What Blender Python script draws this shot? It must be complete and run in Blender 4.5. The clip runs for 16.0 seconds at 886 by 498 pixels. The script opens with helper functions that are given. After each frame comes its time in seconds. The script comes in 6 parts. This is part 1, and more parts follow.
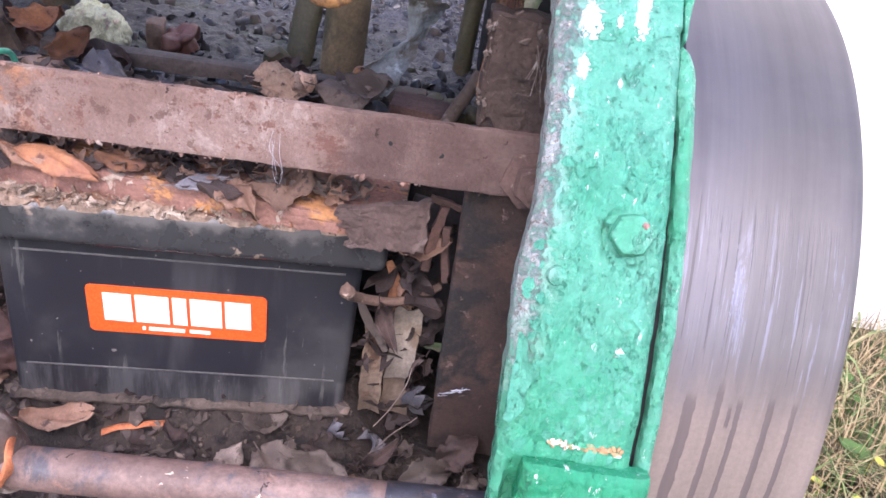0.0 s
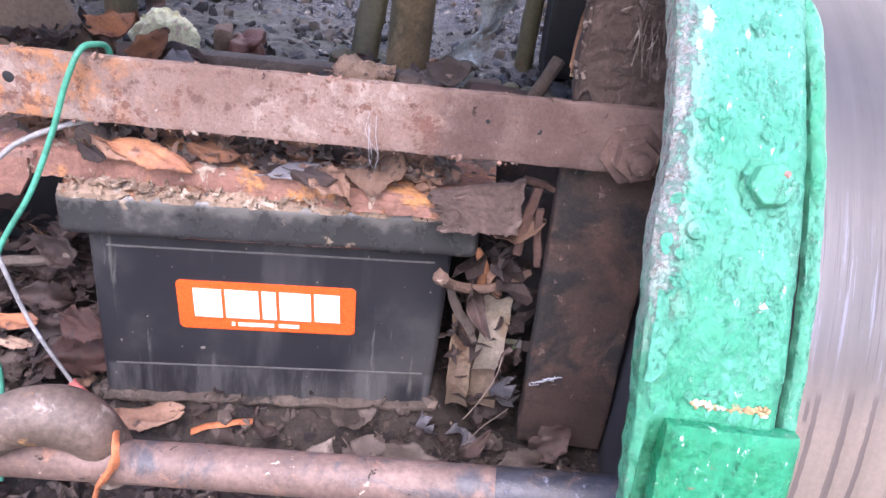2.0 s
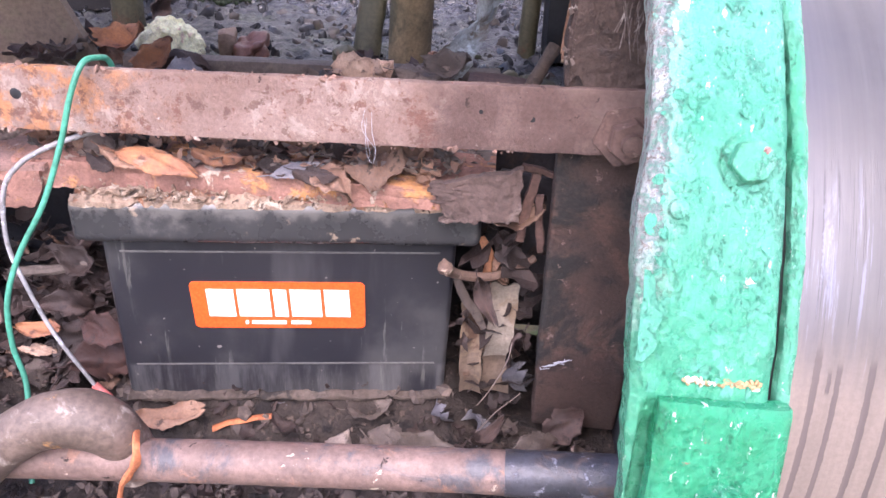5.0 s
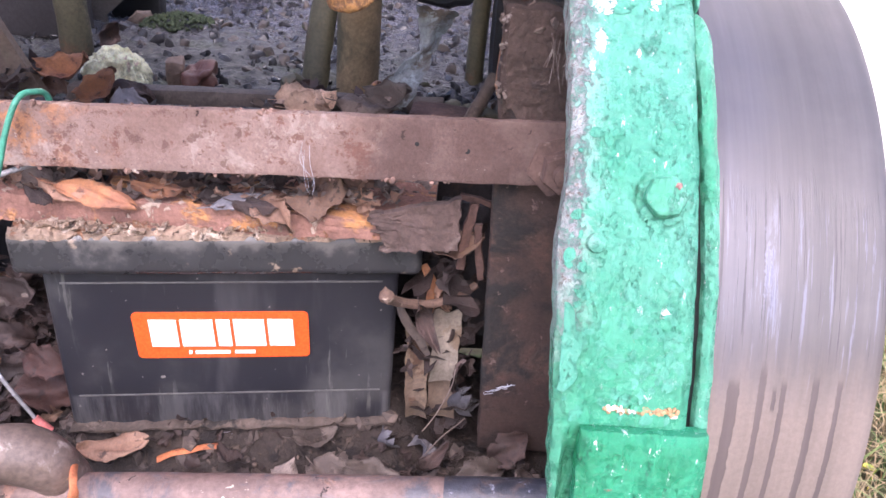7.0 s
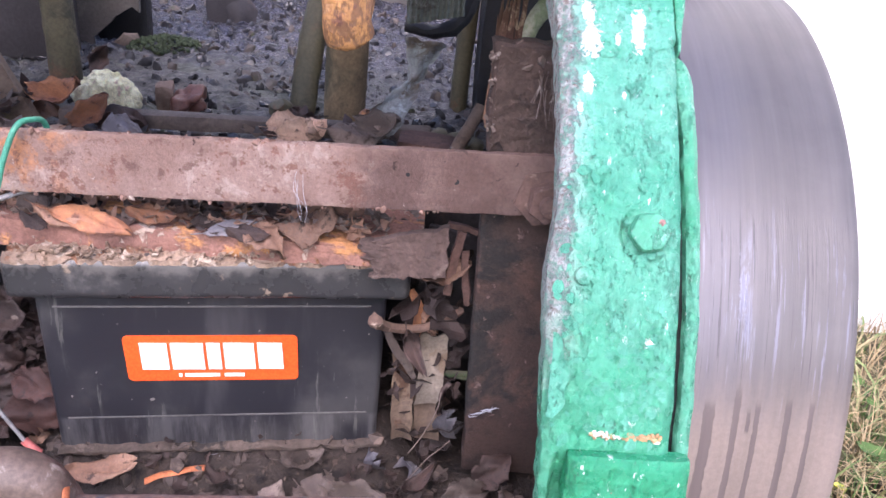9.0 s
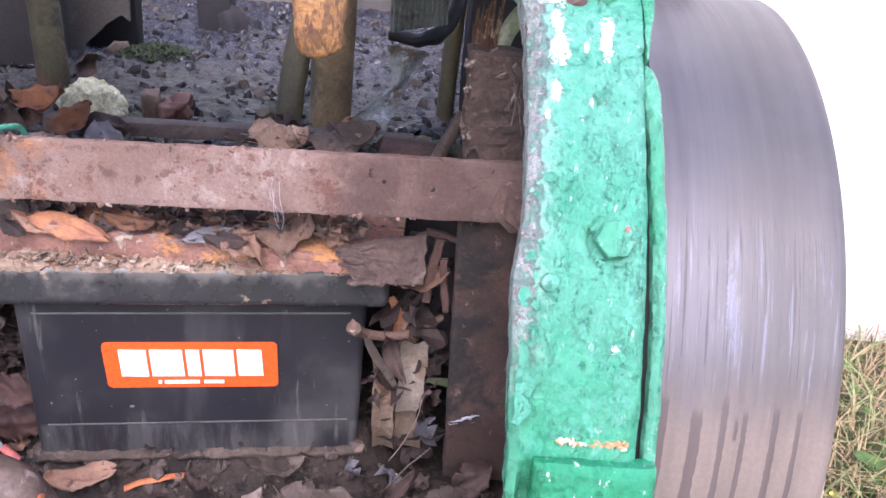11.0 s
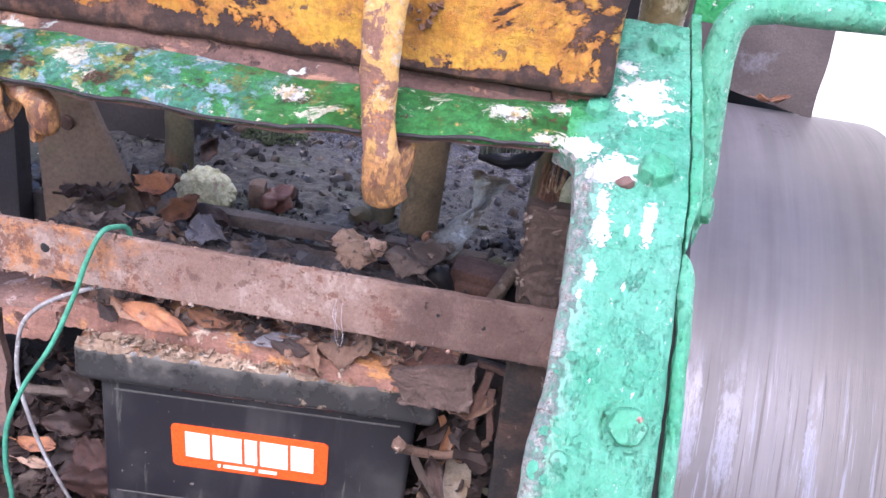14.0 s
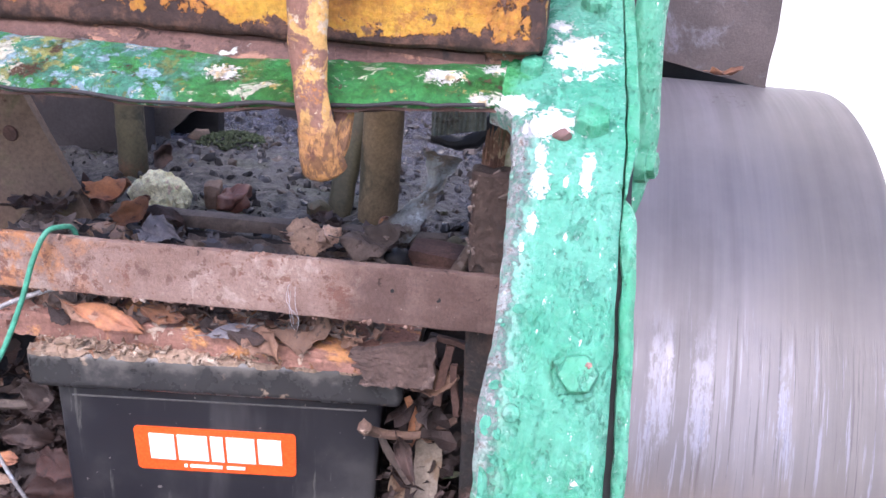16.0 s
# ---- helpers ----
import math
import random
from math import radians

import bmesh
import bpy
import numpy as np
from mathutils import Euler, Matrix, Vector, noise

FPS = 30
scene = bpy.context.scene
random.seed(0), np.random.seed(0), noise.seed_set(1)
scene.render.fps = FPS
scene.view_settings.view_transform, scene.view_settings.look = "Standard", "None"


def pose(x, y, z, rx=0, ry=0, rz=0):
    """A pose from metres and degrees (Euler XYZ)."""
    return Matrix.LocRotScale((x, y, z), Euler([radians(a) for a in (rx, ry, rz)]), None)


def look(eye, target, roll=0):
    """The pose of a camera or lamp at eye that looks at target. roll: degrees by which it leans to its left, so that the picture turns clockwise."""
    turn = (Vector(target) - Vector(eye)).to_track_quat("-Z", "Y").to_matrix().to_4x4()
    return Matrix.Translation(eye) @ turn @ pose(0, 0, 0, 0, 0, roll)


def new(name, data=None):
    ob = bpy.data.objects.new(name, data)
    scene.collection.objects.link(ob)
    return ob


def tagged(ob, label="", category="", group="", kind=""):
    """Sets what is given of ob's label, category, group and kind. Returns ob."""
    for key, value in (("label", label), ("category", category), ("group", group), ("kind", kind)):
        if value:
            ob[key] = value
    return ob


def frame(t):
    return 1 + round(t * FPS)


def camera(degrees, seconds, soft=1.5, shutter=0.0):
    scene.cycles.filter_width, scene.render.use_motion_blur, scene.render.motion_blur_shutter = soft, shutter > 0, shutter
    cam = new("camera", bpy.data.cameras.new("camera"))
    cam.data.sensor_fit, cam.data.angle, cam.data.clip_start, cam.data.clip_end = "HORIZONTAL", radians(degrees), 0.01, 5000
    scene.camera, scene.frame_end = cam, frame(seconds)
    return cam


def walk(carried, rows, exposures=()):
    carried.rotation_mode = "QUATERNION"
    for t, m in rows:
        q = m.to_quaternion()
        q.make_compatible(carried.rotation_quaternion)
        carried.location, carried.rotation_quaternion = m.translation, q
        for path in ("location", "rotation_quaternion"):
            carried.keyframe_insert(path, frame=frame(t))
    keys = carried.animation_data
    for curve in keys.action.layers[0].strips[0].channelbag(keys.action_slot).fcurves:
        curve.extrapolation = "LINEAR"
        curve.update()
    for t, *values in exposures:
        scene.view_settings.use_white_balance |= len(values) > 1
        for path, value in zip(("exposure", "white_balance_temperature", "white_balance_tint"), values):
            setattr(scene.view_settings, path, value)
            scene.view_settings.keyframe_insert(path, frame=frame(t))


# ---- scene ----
cam = camera(57.1, 16.0)
PATH = [
    (0, (0.204, -0.425, 0.398), (0.256, 1.335, -0.551), 9.9),
    (0.5, (0.197, -0.421, 0.396), (0.248, 1.352, -0.528), 7.8),
    (1, (0.185, -0.448, 0.394), (0.177, 1.332, -0.518), 8.1),
    (1.5, (0.176, -0.434, 0.376), (0.156, 1.35, -0.527), 5.4),
    (2, (0.166, -0.433, 0.368), (0.153, 1.352, -0.535), 7.0),
    (2.5, (0.167, -0.428, 0.375), (0.207, 1.36, -0.518), 7.4),
    (3, (0.161, -0.429, 0.373), (0.117, 1.354, -0.532), 6.6),
    (3.5, (0.161, -0.432, 0.376), (0.103, 1.348, -0.532), 6.2),
    (3.7, (0.164, -0.433, 0.377), (0.096, 1.341, -0.546), 5.5),
    (5.8, (0.188, -0.44, 0.372), (0.113, 1.328, -0.561), 2.8),
    (6, (0.19, -0.439, 0.375), (0.117, 1.335, -0.545), 2.7),
    (6.5, (0.195, -0.44, 0.378), (0.165, 1.344, -0.527), 3.4),
    (7, (0.198, -0.441, 0.384), (0.192, 1.35, -0.507), 3.7),
    (7.5, (0.195, -0.445, 0.39), (0.181, 1.366, -0.457), 3.6),
    (8, (0.197, -0.446, 0.392), (0.223, 1.361, -0.464), 4.3),
    (8.5, (0.187, -0.445, 0.395), (0.231, 1.364, -0.455), 5.9),
    (9, (0.19, -0.451, 0.395), (0.24, 1.359, -0.454), 4.9),
    (9.2, (0.191, -0.455, 0.392), (0.246, 1.354, -0.458), 4.9),
    (11.3, (0.205, -0.45, 0.398), (0.25, 1.37, -0.432), 4.9),
    (11.5, (0.205, -0.449, 0.4), (0.252, 1.367, -0.439), 4.9),
    (12, (0.201, -0.453, 0.399), (0.206, 1.362, -0.44), 4.9),
    (12.5, (0.222, -0.457, 0.406), (0.202, 1.359, -0.432), 3.8),
    (13, (0.256, -0.449, 0.429), (0.159, 1.381, -0.371), 5.7),
    (13.5, (0.263, -0.459, 0.442), (0.04, 1.383, -0.305), 6.9),
    (14, (0.236, -0.452, 0.451), (-0.017, 1.394, -0.278), 8.0),
    (14.5, (0.244, -0.458, 0.444), (-0.031, 1.389, -0.272), 6.9),
    (15, (0.249, -0.463, 0.452), (-0.06, 1.408, -0.184), 4.7),
    (15.5, (0.257, -0.442, 0.426), (-0.024, 1.407, -0.281), 2.0),
    (16, (0.257, -0.453, 0.431), (0.046, 1.408, -0.271), 4.3),
]
walk(cam, [(t, look(e, g, r)) for t, e, g, r in PATH], [(0, 1.58, 6050, 25), (1.4, 1.70, 6050, 25), (2, 1.86, 6050, 25), (3.2, 1.95, 6200, 28), (3.6, 2.05, 6200, 28), (6, 1.87, 6200, 28), (8, 1.66, 6150, 27), (12.5, 1.60, 6050, 25), (16, 1.56, 6050, 25)])

# ---- light ----
world = bpy.data.worlds.new("sky")
scene.world = world
world.use_nodes = True
wn = world.node_tree
sky = wn.nodes.new("ShaderNodeTexSky")
sky.sky_type, sky.sun_disc = "NISHITA", False
sky.sun_elevation, sky.sun_rotation = radians(49), radians(183)
sky.air_density, sky.dust_density, sky.ozone_density = 1.0, 2.5, 1.0
wn.links.new(sky.outputs[0], wn.nodes["Background"].inputs[0])
wn.nodes["Background"].inputs[1].default_value = 0.15
sun = new("sun", bpy.data.lights.new("sun", "SUN"))
sun.data.energy, sun.data.angle, sun.data.color = 0.9, radians(45), (1.0, 0.975, 0.945)
sun.matrix_world = look((-0.1, -2.1, 2.70), (0.15, 0.1, 0.15))

# ---- materials ----


class Mat:
    """A node material with a principled surface, and short ways to add nodes to it."""

    def __init__(self, name, rough=0.7, metal=0.0, spec=0.5):
        self.m = bpy.data.materials.new(name)
        self.m.use_nodes = True
        self.t = self.m.node_tree
        self.b = self.t.nodes["Principled BSDF"]
        self.b.inputs["Roughness"].default_value = rough
        self.b.inputs["Metallic"].default_value = metal
        self.b.inputs["Specular IOR Level"].default_value = spec
        self.co = self.t.nodes.new("ShaderNodeTexCoord").outputs["Object"]
        self.rand = self.t.nodes.new("ShaderNodeObjectInfo").outputs["Random"]

    def put(self, value, socket):
        if hasattr(value, "is_output"):
            self.t.links.new(value, socket)
        else:
            socket.default_value = value

    def scaled(self, s):
        n = self.t.nodes.new("ShaderNodeMapping")
        self.t.links.new(self.co, n.inputs[0])
        n.inputs["Scale"].default_value = s
        return n.outputs[0]

    def noise(self, scale, detail=4, rough=0.6, co=None, dist=0.0):
        n = self.t.nodes.new("ShaderNodeTexNoise")
        self.t.links.new(co or self.co, n.inputs["Vector"])
        n.inputs["Scale"].default_value, n.inputs["Detail"].default_value = scale, detail
        n.inputs["Roughness"].default_value, n.inputs["Distortion"].default_value = rough, dist
        return n.outputs["Fac"]

    def cells(self, scale, co=None, feature="F1"):
        n = self.t.nodes.new("ShaderNodeTexVoronoi")
        n.feature = feature
        self.t.links.new(co or self.co, n.inputs["Vector"])
        n.inputs["Scale"].default_value = scale
        return n.outputs["Distance"]

    def span(self, v, lo, hi, a=0.0, b=1.0):
        n = self.t.nodes.new("ShaderNodeMapRange")
        n.interpolation_type = "SMOOTHSTEP"
        for socket, value in zip(n.inputs, (v, lo, hi, a, b)):
            self.put(value, socket)
        return n.outputs[0]

    def op(self, kind, a, b=0.0):
        n = self.t.nodes.new("ShaderNodeMath")
        n.operation = kind
        self.put(a, n.inputs[0]), self.put(b, n.inputs[1])
        return n.outputs[0]

    def axis(self, k):
        n = self.t.nodes.new("ShaderNodeSeparateXYZ")
        self.t.links.new(self.co, n.inputs[0])
        return n.outputs[k]

    def spot(self, place, radius, wobble, scale, shape=(1, 1, 1)):
        """A patch with an uneven edge round a place; shape above 1 makes it narrower that way."""
        n = self.t.nodes.new("ShaderNodeVectorMath")
        n.operation = "DISTANCE"
        self.t.links.new(self.scaled(shape), n.inputs[0])
        n.inputs[1].default_value = tuple(p * s for p, s in zip(place, shape))
        d = self.op("ADD", n.outputs["Value"], self.op("MULTIPLY", self.op("SUBTRACT", self.noise(scale, 6, 0.78), 0.5), wobble))
        return self.span(d, radius * 1.03, radius * 0.97)

    def fade(self, place, radius, shape):
        """One at a place, fading to nothing at the radius."""
        n = self.t.nodes.new("ShaderNodeVectorMath")
        n.operation = "DISTANCE"
        self.t.links.new(self.scaled(shape), n.inputs[0])
        n.inputs[1].default_value = tuple(p * s for p, s in zip(place, shape))
        return self.span(n.outputs["Value"], radius, radius * 0.1)

    def mix(self, f, a, b):
        n = self.t.nodes.new("ShaderNodeMix")
        n.data_type = "RGBA"
        for socket, value in ((n.inputs[0], f), (n.inputs[6], a), (n.inputs[7], b)):
            self.put((*value, 1) if isinstance(value, tuple) and len(value) == 3 else value, socket)
        return n.outputs[2]

    def shade(self, col, f, lo, hi):
        """Colour times a value that runs from lo to hi with f."""
        n = self.t.nodes.new("ShaderNodeMix")
        n.data_type, n.blend_type = "RGBA", "MULTIPLY"
        n.inputs[0].default_value = 1.0
        g = self.t.nodes.new("ShaderNodeCombineColor")
        v = self.span(f, 0.25, 0.75, lo, hi)
        for k in range(3):
            self.t.links.new(v, g.inputs[k])
        self.put((*col, 1) if isinstance(col, tuple) else col, n.inputs[6])
        self.t.links.new(g.outputs[0], n.inputs[7])
        return n.outputs[2]

    def done(self, col, rough=None, bump=None, strength=0.5, depth=0.001, metal=None):
        self.put((*col, 1) if isinstance(col, tuple) else col, self.b.inputs["Base Color"])
        if rough is not None:
            self.put(rough, self.b.inputs["Roughness"])
        if metal is not None:
            self.put(metal, self.b.inputs["Metallic"])
        if bump is not None:
            n = self.t.nodes.new("ShaderNodeBump")
            n.inputs["Strength"].default_value, n.inputs["Distance"].default_value = strength, depth
            self.t.links.new(bump, n.inputs["Height"])
            self.t.links.new(n.outputs[0], self.b.inputs["Normal"])
        return self.m


def worn(name, base, layers=(), rough=0.75, metal=0.0, grain=300, blotch=25, depth=0.0008, strength=0.6, vary=(0.7, 1.3), spec=0.5):
    """A weathered surface: base colour with blotches and grain, and layers (colour, scale, low, high, roughness) that show where noise is high."""
    k = Mat(name, rough, metal, spec)
    fine, coarse = k.noise(grain, 5, 0.7), k.noise(blotch, 4, 0.6)
    col = k.shade(k.shade(base, coarse, *vary), fine, 0.75, 1.25)
    r, h = rough, fine
    for colour, scale, lo, hi, layer_rough in layers:
        mask = k.span(k.noise(scale, 6, 0.68, dist=0.4), lo, hi)
        col = k.mix(mask, col, k.shade(colour, fine, 0.75, 1.2))
        f = k.t.nodes.new("ShaderNodeMix")
        k.put(mask, f.inputs[0]), k.put(r, f.inputs[2]), k.put(layer_rough, f.inputs[3])
        r = f.outputs[0]
        h = k.op("ADD", h, k.op("MULTIPLY", mask, 0.5))
    return k.done(col, r, k.op("ADD", h, k.op("MULTIPLY", coarse, 1.5)), strength, depth)


rust_bar = worn("rust_bar", (0.25, 0.148, 0.122), [((0.36, 0.18, 0.11), 24, 0.52, 0.66, 0.85), ((0.085, 0.052, 0.045), 40, 0.60, 0.66, 0.9), ((0.50, 0.37, 0.33), 55, 0.58, 0.66, 0.9)], 0.8, 0.0, 500, 40, 0.0014, 0.9)
rust_dark = worn("rust_dark", (0.082, 0.045, 0.036), [((0.14, 0.078, 0.060), 22, 0.52, 0.66, 0.9), ((0.04, 0.03, 0.028), 14, 0.56, 0.66, 0.9), ((0.25, 0.21, 0.19), 140, 0.70, 0.73, 0.9)], 0.85, 0.0, 450, 18, 0.0008, 0.7)
upright_rust = worn("upright_rust", (0.056, 0.034, 0.028), [((0.110, 0.062, 0.047), 16, 0.50, 0.64, 0.7), ((0.026, 0.024, 0.023), 15, 0.50, 0.62, 0.9), ((0.20, 0.14, 0.12), 70, 0.62, 0.66, 0.8)], 0.7, 0.0, 420, 14, 0.0012, 0.9)
rust_flake = worn("rust_flake", (0.30, 0.155, 0.118), [((0.56, 0.27, 0.11), 30, 0.53, 0.62, 0.85), ((0.09, 0.045, 0.035), 45, 0.58, 0.66, 0.9), ((0.52, 0.40, 0.32), 70, 0.60, 0.64, 0.9)], 0.85, 0.0, 420, 45, 0.0018, 0.9)
pipe_rust = worn("pipe_rust", (0.205, 0.135, 0.115), [((0.09, 0.085, 0.095), 16, 0.52, 0.62, 0.45), ((0.30, 0.17, 0.125), 45, 0.56, 0.64, 0.7), ((0.62, 0.52, 0.42), 70, 0.66, 0.68, 0.7), ((0.05, 0.035, 0.03), 90, 0.64, 0.68, 0.8)], 0.55, 0.15, 260, 30, 0.0008, 0.6)
pipe_worn = worn("pipe_worn", (0.150, 0.108, 0.088), [((0.105, 0.068, 0.053), 22, 0.52, 0.64, 0.6), ((0.42, 0.23, 0.10), 50, 0.62, 0.68, 0.7), ((0.36, 0.30, 0.26), 35, 0.56, 0.66, 0.5), ((0.7, 0.66, 0.58), 150, 0.70, 0.72, 0.6)], 0.5, 0.1, 240, 30, 0.0008, 0.5)
iron_dark = worn("iron_dark", (0.030, 0.027, 0.030), [((0.08, 0.05, 0.04), 18, 0.55, 0.68, 0.9)], 0.8, 0.0, 300, 15)
iron_black = worn("iron_black", (0.012, 0.012, 0.014), [], 0.6, 0.0, 300, 15)
iron_blue = worn("iron_blue", (0.046, 0.045, 0.055), [((0.09, 0.06, 0.05), 20, 0.58, 0.70, 0.9)], 0.6, 0.2, 300, 15)
scale_crust = worn("scale_crust", (0.33, 0.235, 0.170), [((0.58, 0.47, 0.37), 90, 0.54, 0.61, 0.9), ((0.26, 0.12, 0.065), 50, 0.53, 0.61, 0.9), ((0.09, 0.06, 0.045), 120, 0.58, 0.63, 0.9)], 0.9, 0.0, 500, 60, 0.0015, 0.9)
scale_rust = worn("scale_rust", (0.16, 0.085, 0.055), [((0.36, 0.24, 0.17), 120, 0.54, 0.62, 0.9), ((0.05, 0.03, 0.025), 90, 0.54, 0.62, 0.9)], 0.9)
lichen = worn("lichen_crust", (0.95, 0.90, 0.60), [((0.90, 0.84, 0.52), 60, 0.52, 0.66, 0.9), ((0.82, 0.62, 0.46), 90, 0.60, 0.66, 0.9), ((0.55, 0.50, 0.40), 150, 0.69, 0.73, 0.9)], 0.9, 0.0, 500, 60, 0.002, 0.9, vary=(0.9, 1.1))
soil = worn("soil", (0.050, 0.037, 0.031), [((0.13, 0.095, 0.075), 90, 0.58, 0.66, 0.9), ((0.018, 0.014, 0.013), 40, 0.52, 0.62, 0.8)], 0.85, 0.0, 400, 40, 0.003, 0.9)
def deck_mud():
    """Wet bluish silt at the back, rough dark mossy dirt towards the battery."""
    k = Mat("deck_mud", 0.2, 0.0, 0.9)
    fine, grit, big = k.noise(300, 6, 0.72), k.noise(110, 7, 0.72), k.noise(14, 6, 0.66)
    front = k.span(k.op("ADD", k.axis(1), k.op("MULTIPLY", k.op("SUBTRACT", big, 0.5), 0.45)), 0.56, 0.34)
    left = k.span(k.op("ADD", k.axis(0), k.op("MULTIPLY", k.op("SUBTRACT", k.noise(9, 5, 0.6), 0.5), 0.3)), 0.13, 0.02)
    dirt = k.op("MULTIPLY", front, k.span(left, 0, 1, 0.35, 1.0))
    col = k.mix(k.span(k.noise(75, 8, 0.76), 0.43, 0.58), (0.010, 0.010, 0.018), (0.056, 0.055, 0.080))
    col = k.mix(k.span(k.noise(24, 6, 0.7), 0.54, 0.64, 0, 0.7), col, (0.046, 0.040, 0.032))
    col = k.mix(k.op("MULTIPLY", dirt, 0.9), col, k.mix(k.span(k.noise(95, 9, 0.78), 0.43, 0.57), (0.011, 0.011, 0.011), (0.100, 0.096, 0.082)))
    moss = k.op("MULTIPLY", dirt, k.span(k.noise(13, 6, 0.7), 0.52, 0.62))
    col = k.mix(k.op("MULTIPLY", moss, 0.8), col, k.shade((0.050, 0.060, 0.032), fine, 0.6, 1.4))
    rough = k.op("ADD", k.span(grit, 0.35, 0.65, 0.14, 0.34), k.op("MULTIPLY", dirt, 0.30))
    return k.done(k.shade(col, fine, 0.75, 1.25), rough, k.op("ADD", k.op("MULTIPLY", grit, 1.4), k.op("ADD", fine, k.noise(45, 5, 0.6))), 0.8, 0.0040)


wet_floor = deck_mud()
stone_dark = worn("stone_dark", (0.044, 0.043, 0.046), [((0.065, 0.06, 0.062), 60, 0.57, 0.68, 0.4)], 0.22, 0.0, 250, 60, 0.001, 0.6)
stone_brown = worn("stone_brown", (0.060, 0.046, 0.038), [((0.12, 0.10, 0.085), 60, 0.57, 0.68, 0.7), ((0.05, 0.07, 0.03), 30, 0.56, 0.66, 0.7)], 0.5, 0.0, 250, 60, 0.001, 0.6)
shelf_dirt = worn("shelf_dirt", (0.22, 0.17, 0.145), [((0.34, 0.27, 0.23), 70, 0.54, 0.64, 0.9), ((0.10, 0.11, 0.14), 40, 0.56, 0.64, 0.5), ((0.03, 0.024, 0.022), 50, 0.55, 0.64, 0.9)], 0.8, 0.0, 300, 40, 0.004, 1.0)
clod = worn("clod", (0.075, 0.056, 0.048), [((0.17, 0.125, 0.10), 70, 0.55, 0.66, 0.9)], 0.85, 0.0, 300, 60)
wood_old = worn("wood_old", (0.22, 0.155, 0.085), [((0.10, 0.085, 0.05), 20, 0.52, 0.66, 0.9)], 0.85, 0.0, 350, 22)
olive_paint = worn("olive_paint", (0.090, 0.080, 0.046), [((0.14, 0.085, 0.05), 25, 0.55, 0.68, 0.8), ((0.05, 0.05, 0.035), 18, 0.56, 0.66, 0.8)], 0.6, 0.0, 300, 20)
card = worn("old_card", (0.30, 0.22, 0.135), [((0.17, 0.10, 0.055), 28, 0.52, 0.64, 0.9)], 0.9, 0.0, 400, 30)
rag_grey = worn("rag_grey", (0.48, 0.485, 0.46), [((0.16, 0.145, 0.13), 40, 0.52, 0.66, 0.9)], 0.85, 0.0, 500, 30)
sheet_grey = worn("sheet_grey", (0.105, 0.095, 0.088), [((0.19, 0.17, 0.145), 12, 0.5, 0.68, 0.8)], 0.6, 0.0, 300, 12)
gusset_paint = worn("gusset_paint", (0.175, 0.120, 0.085), [((0.145, 0.125, 0.070), 14, 0.5, 0.64, 0.8), ((0.10, 0.05, 0.035), 34, 0.60, 0.68, 0.9)], 0.7, 0.0, 300, 14)
brick_red = worn("brick_red", (0.19, 0.080, 0.055), [((0.36, 0.22, 0.16), 60, 0.58, 0.68, 0.8)], 0.75, 0.0, 300, 50)
splinter_wood = worn("splinter_wood", (0.19, 0.105, 0.07), [((0.11, 0.055, 0.04), 60, 0.52, 0.64, 0.9), ((0.42, 0.31, 0.20), 70, 0.56, 0.62, 0.9)], 0.85, 0.0, 400, 60)
hood_steel = worn("hood_steel", (0.042, 0.031, 0.030), [((0.080, 0.074, 0.088), 16, 0.53, 0.68, 0.45)], 0.5, 0.3, 300, 12)
green_wire_mat = worn("green_wire", (0.055, 0.28, 0.185), [], 0.45, 0.0, 300, 60, 0.0002, 0.3)
grey_wire_mat = worn("grey_wire", (0.30, 0.29, 0.29), [((0.12, 0.105, 0.10), 40, 0.52, 0.65, 0.7), ((0.50, 0.51, 0.55), 110, 0.55, 0.62, 0.5)], 0.5, 0.0, 300, 50, 0.0003, 0.4)
pink_mat = worn("pink_plastic", (0.55, 0.16, 0.14), [], 0.5, 0.0, 300, 60, 0.0002, 0.3)
orange_rag = worn("orange_rag", (0.50, 0.165, 0.07), [((0.30, 0.10, 0.05), 60, 0.54, 0.66, 0.9)], 0.85, 0.0, 500, 50)
label_orange = worn("label_orange", (0.85, 0.10, 0.015), [((0.6, 0.2, 0.1), 90, 0.70, 0.74, 0.6)], 0.4, 0.0, 500, 20, 0.00005, 0.3, vary=(0.93, 1.05))
label_white = worn("label_white", (0.85, 0.83, 0.81), [((0.80, 0.45, 0.32), 120, 0.72, 0.75, 0.6)], 0.4, 0.0, 120, 20, 0.00005, 0.3, vary=(0.94, 1.03))
web_mat = worn("cobweb", (0.14, 0.105, 0.09), [((0.26, 0.22, 0.20), 120, 0.52, 0.6, 0.9), ((0.08, 0.05, 0.045), 90, 0.55, 0.62, 0.9)], 0.9)
wall_paint = worn("wall_paint", (0.82, 0.81, 0.78), [((0.66, 0.64, 0.59), 2.2, 0.56, 0.70, 0.9)], 0.85, 0.0, 60, 1.5, 0.002, 0.4, vary=(0.95, 1.05))
earth_grass = worn("earth_grass", (0.10, 0.085, 0.045), [((0.07, 0.10, 0.03), 6, 0.48, 0.6, 0.9)], 0.95, 0.0, 40, 4, 0.01, 0.8)
straw = worn("straw", (0.38, 0.29, 0.16), [], 0.8)
blade_green = worn("blade_green", (0.07, 0.14, 0.03), [], 0.7)
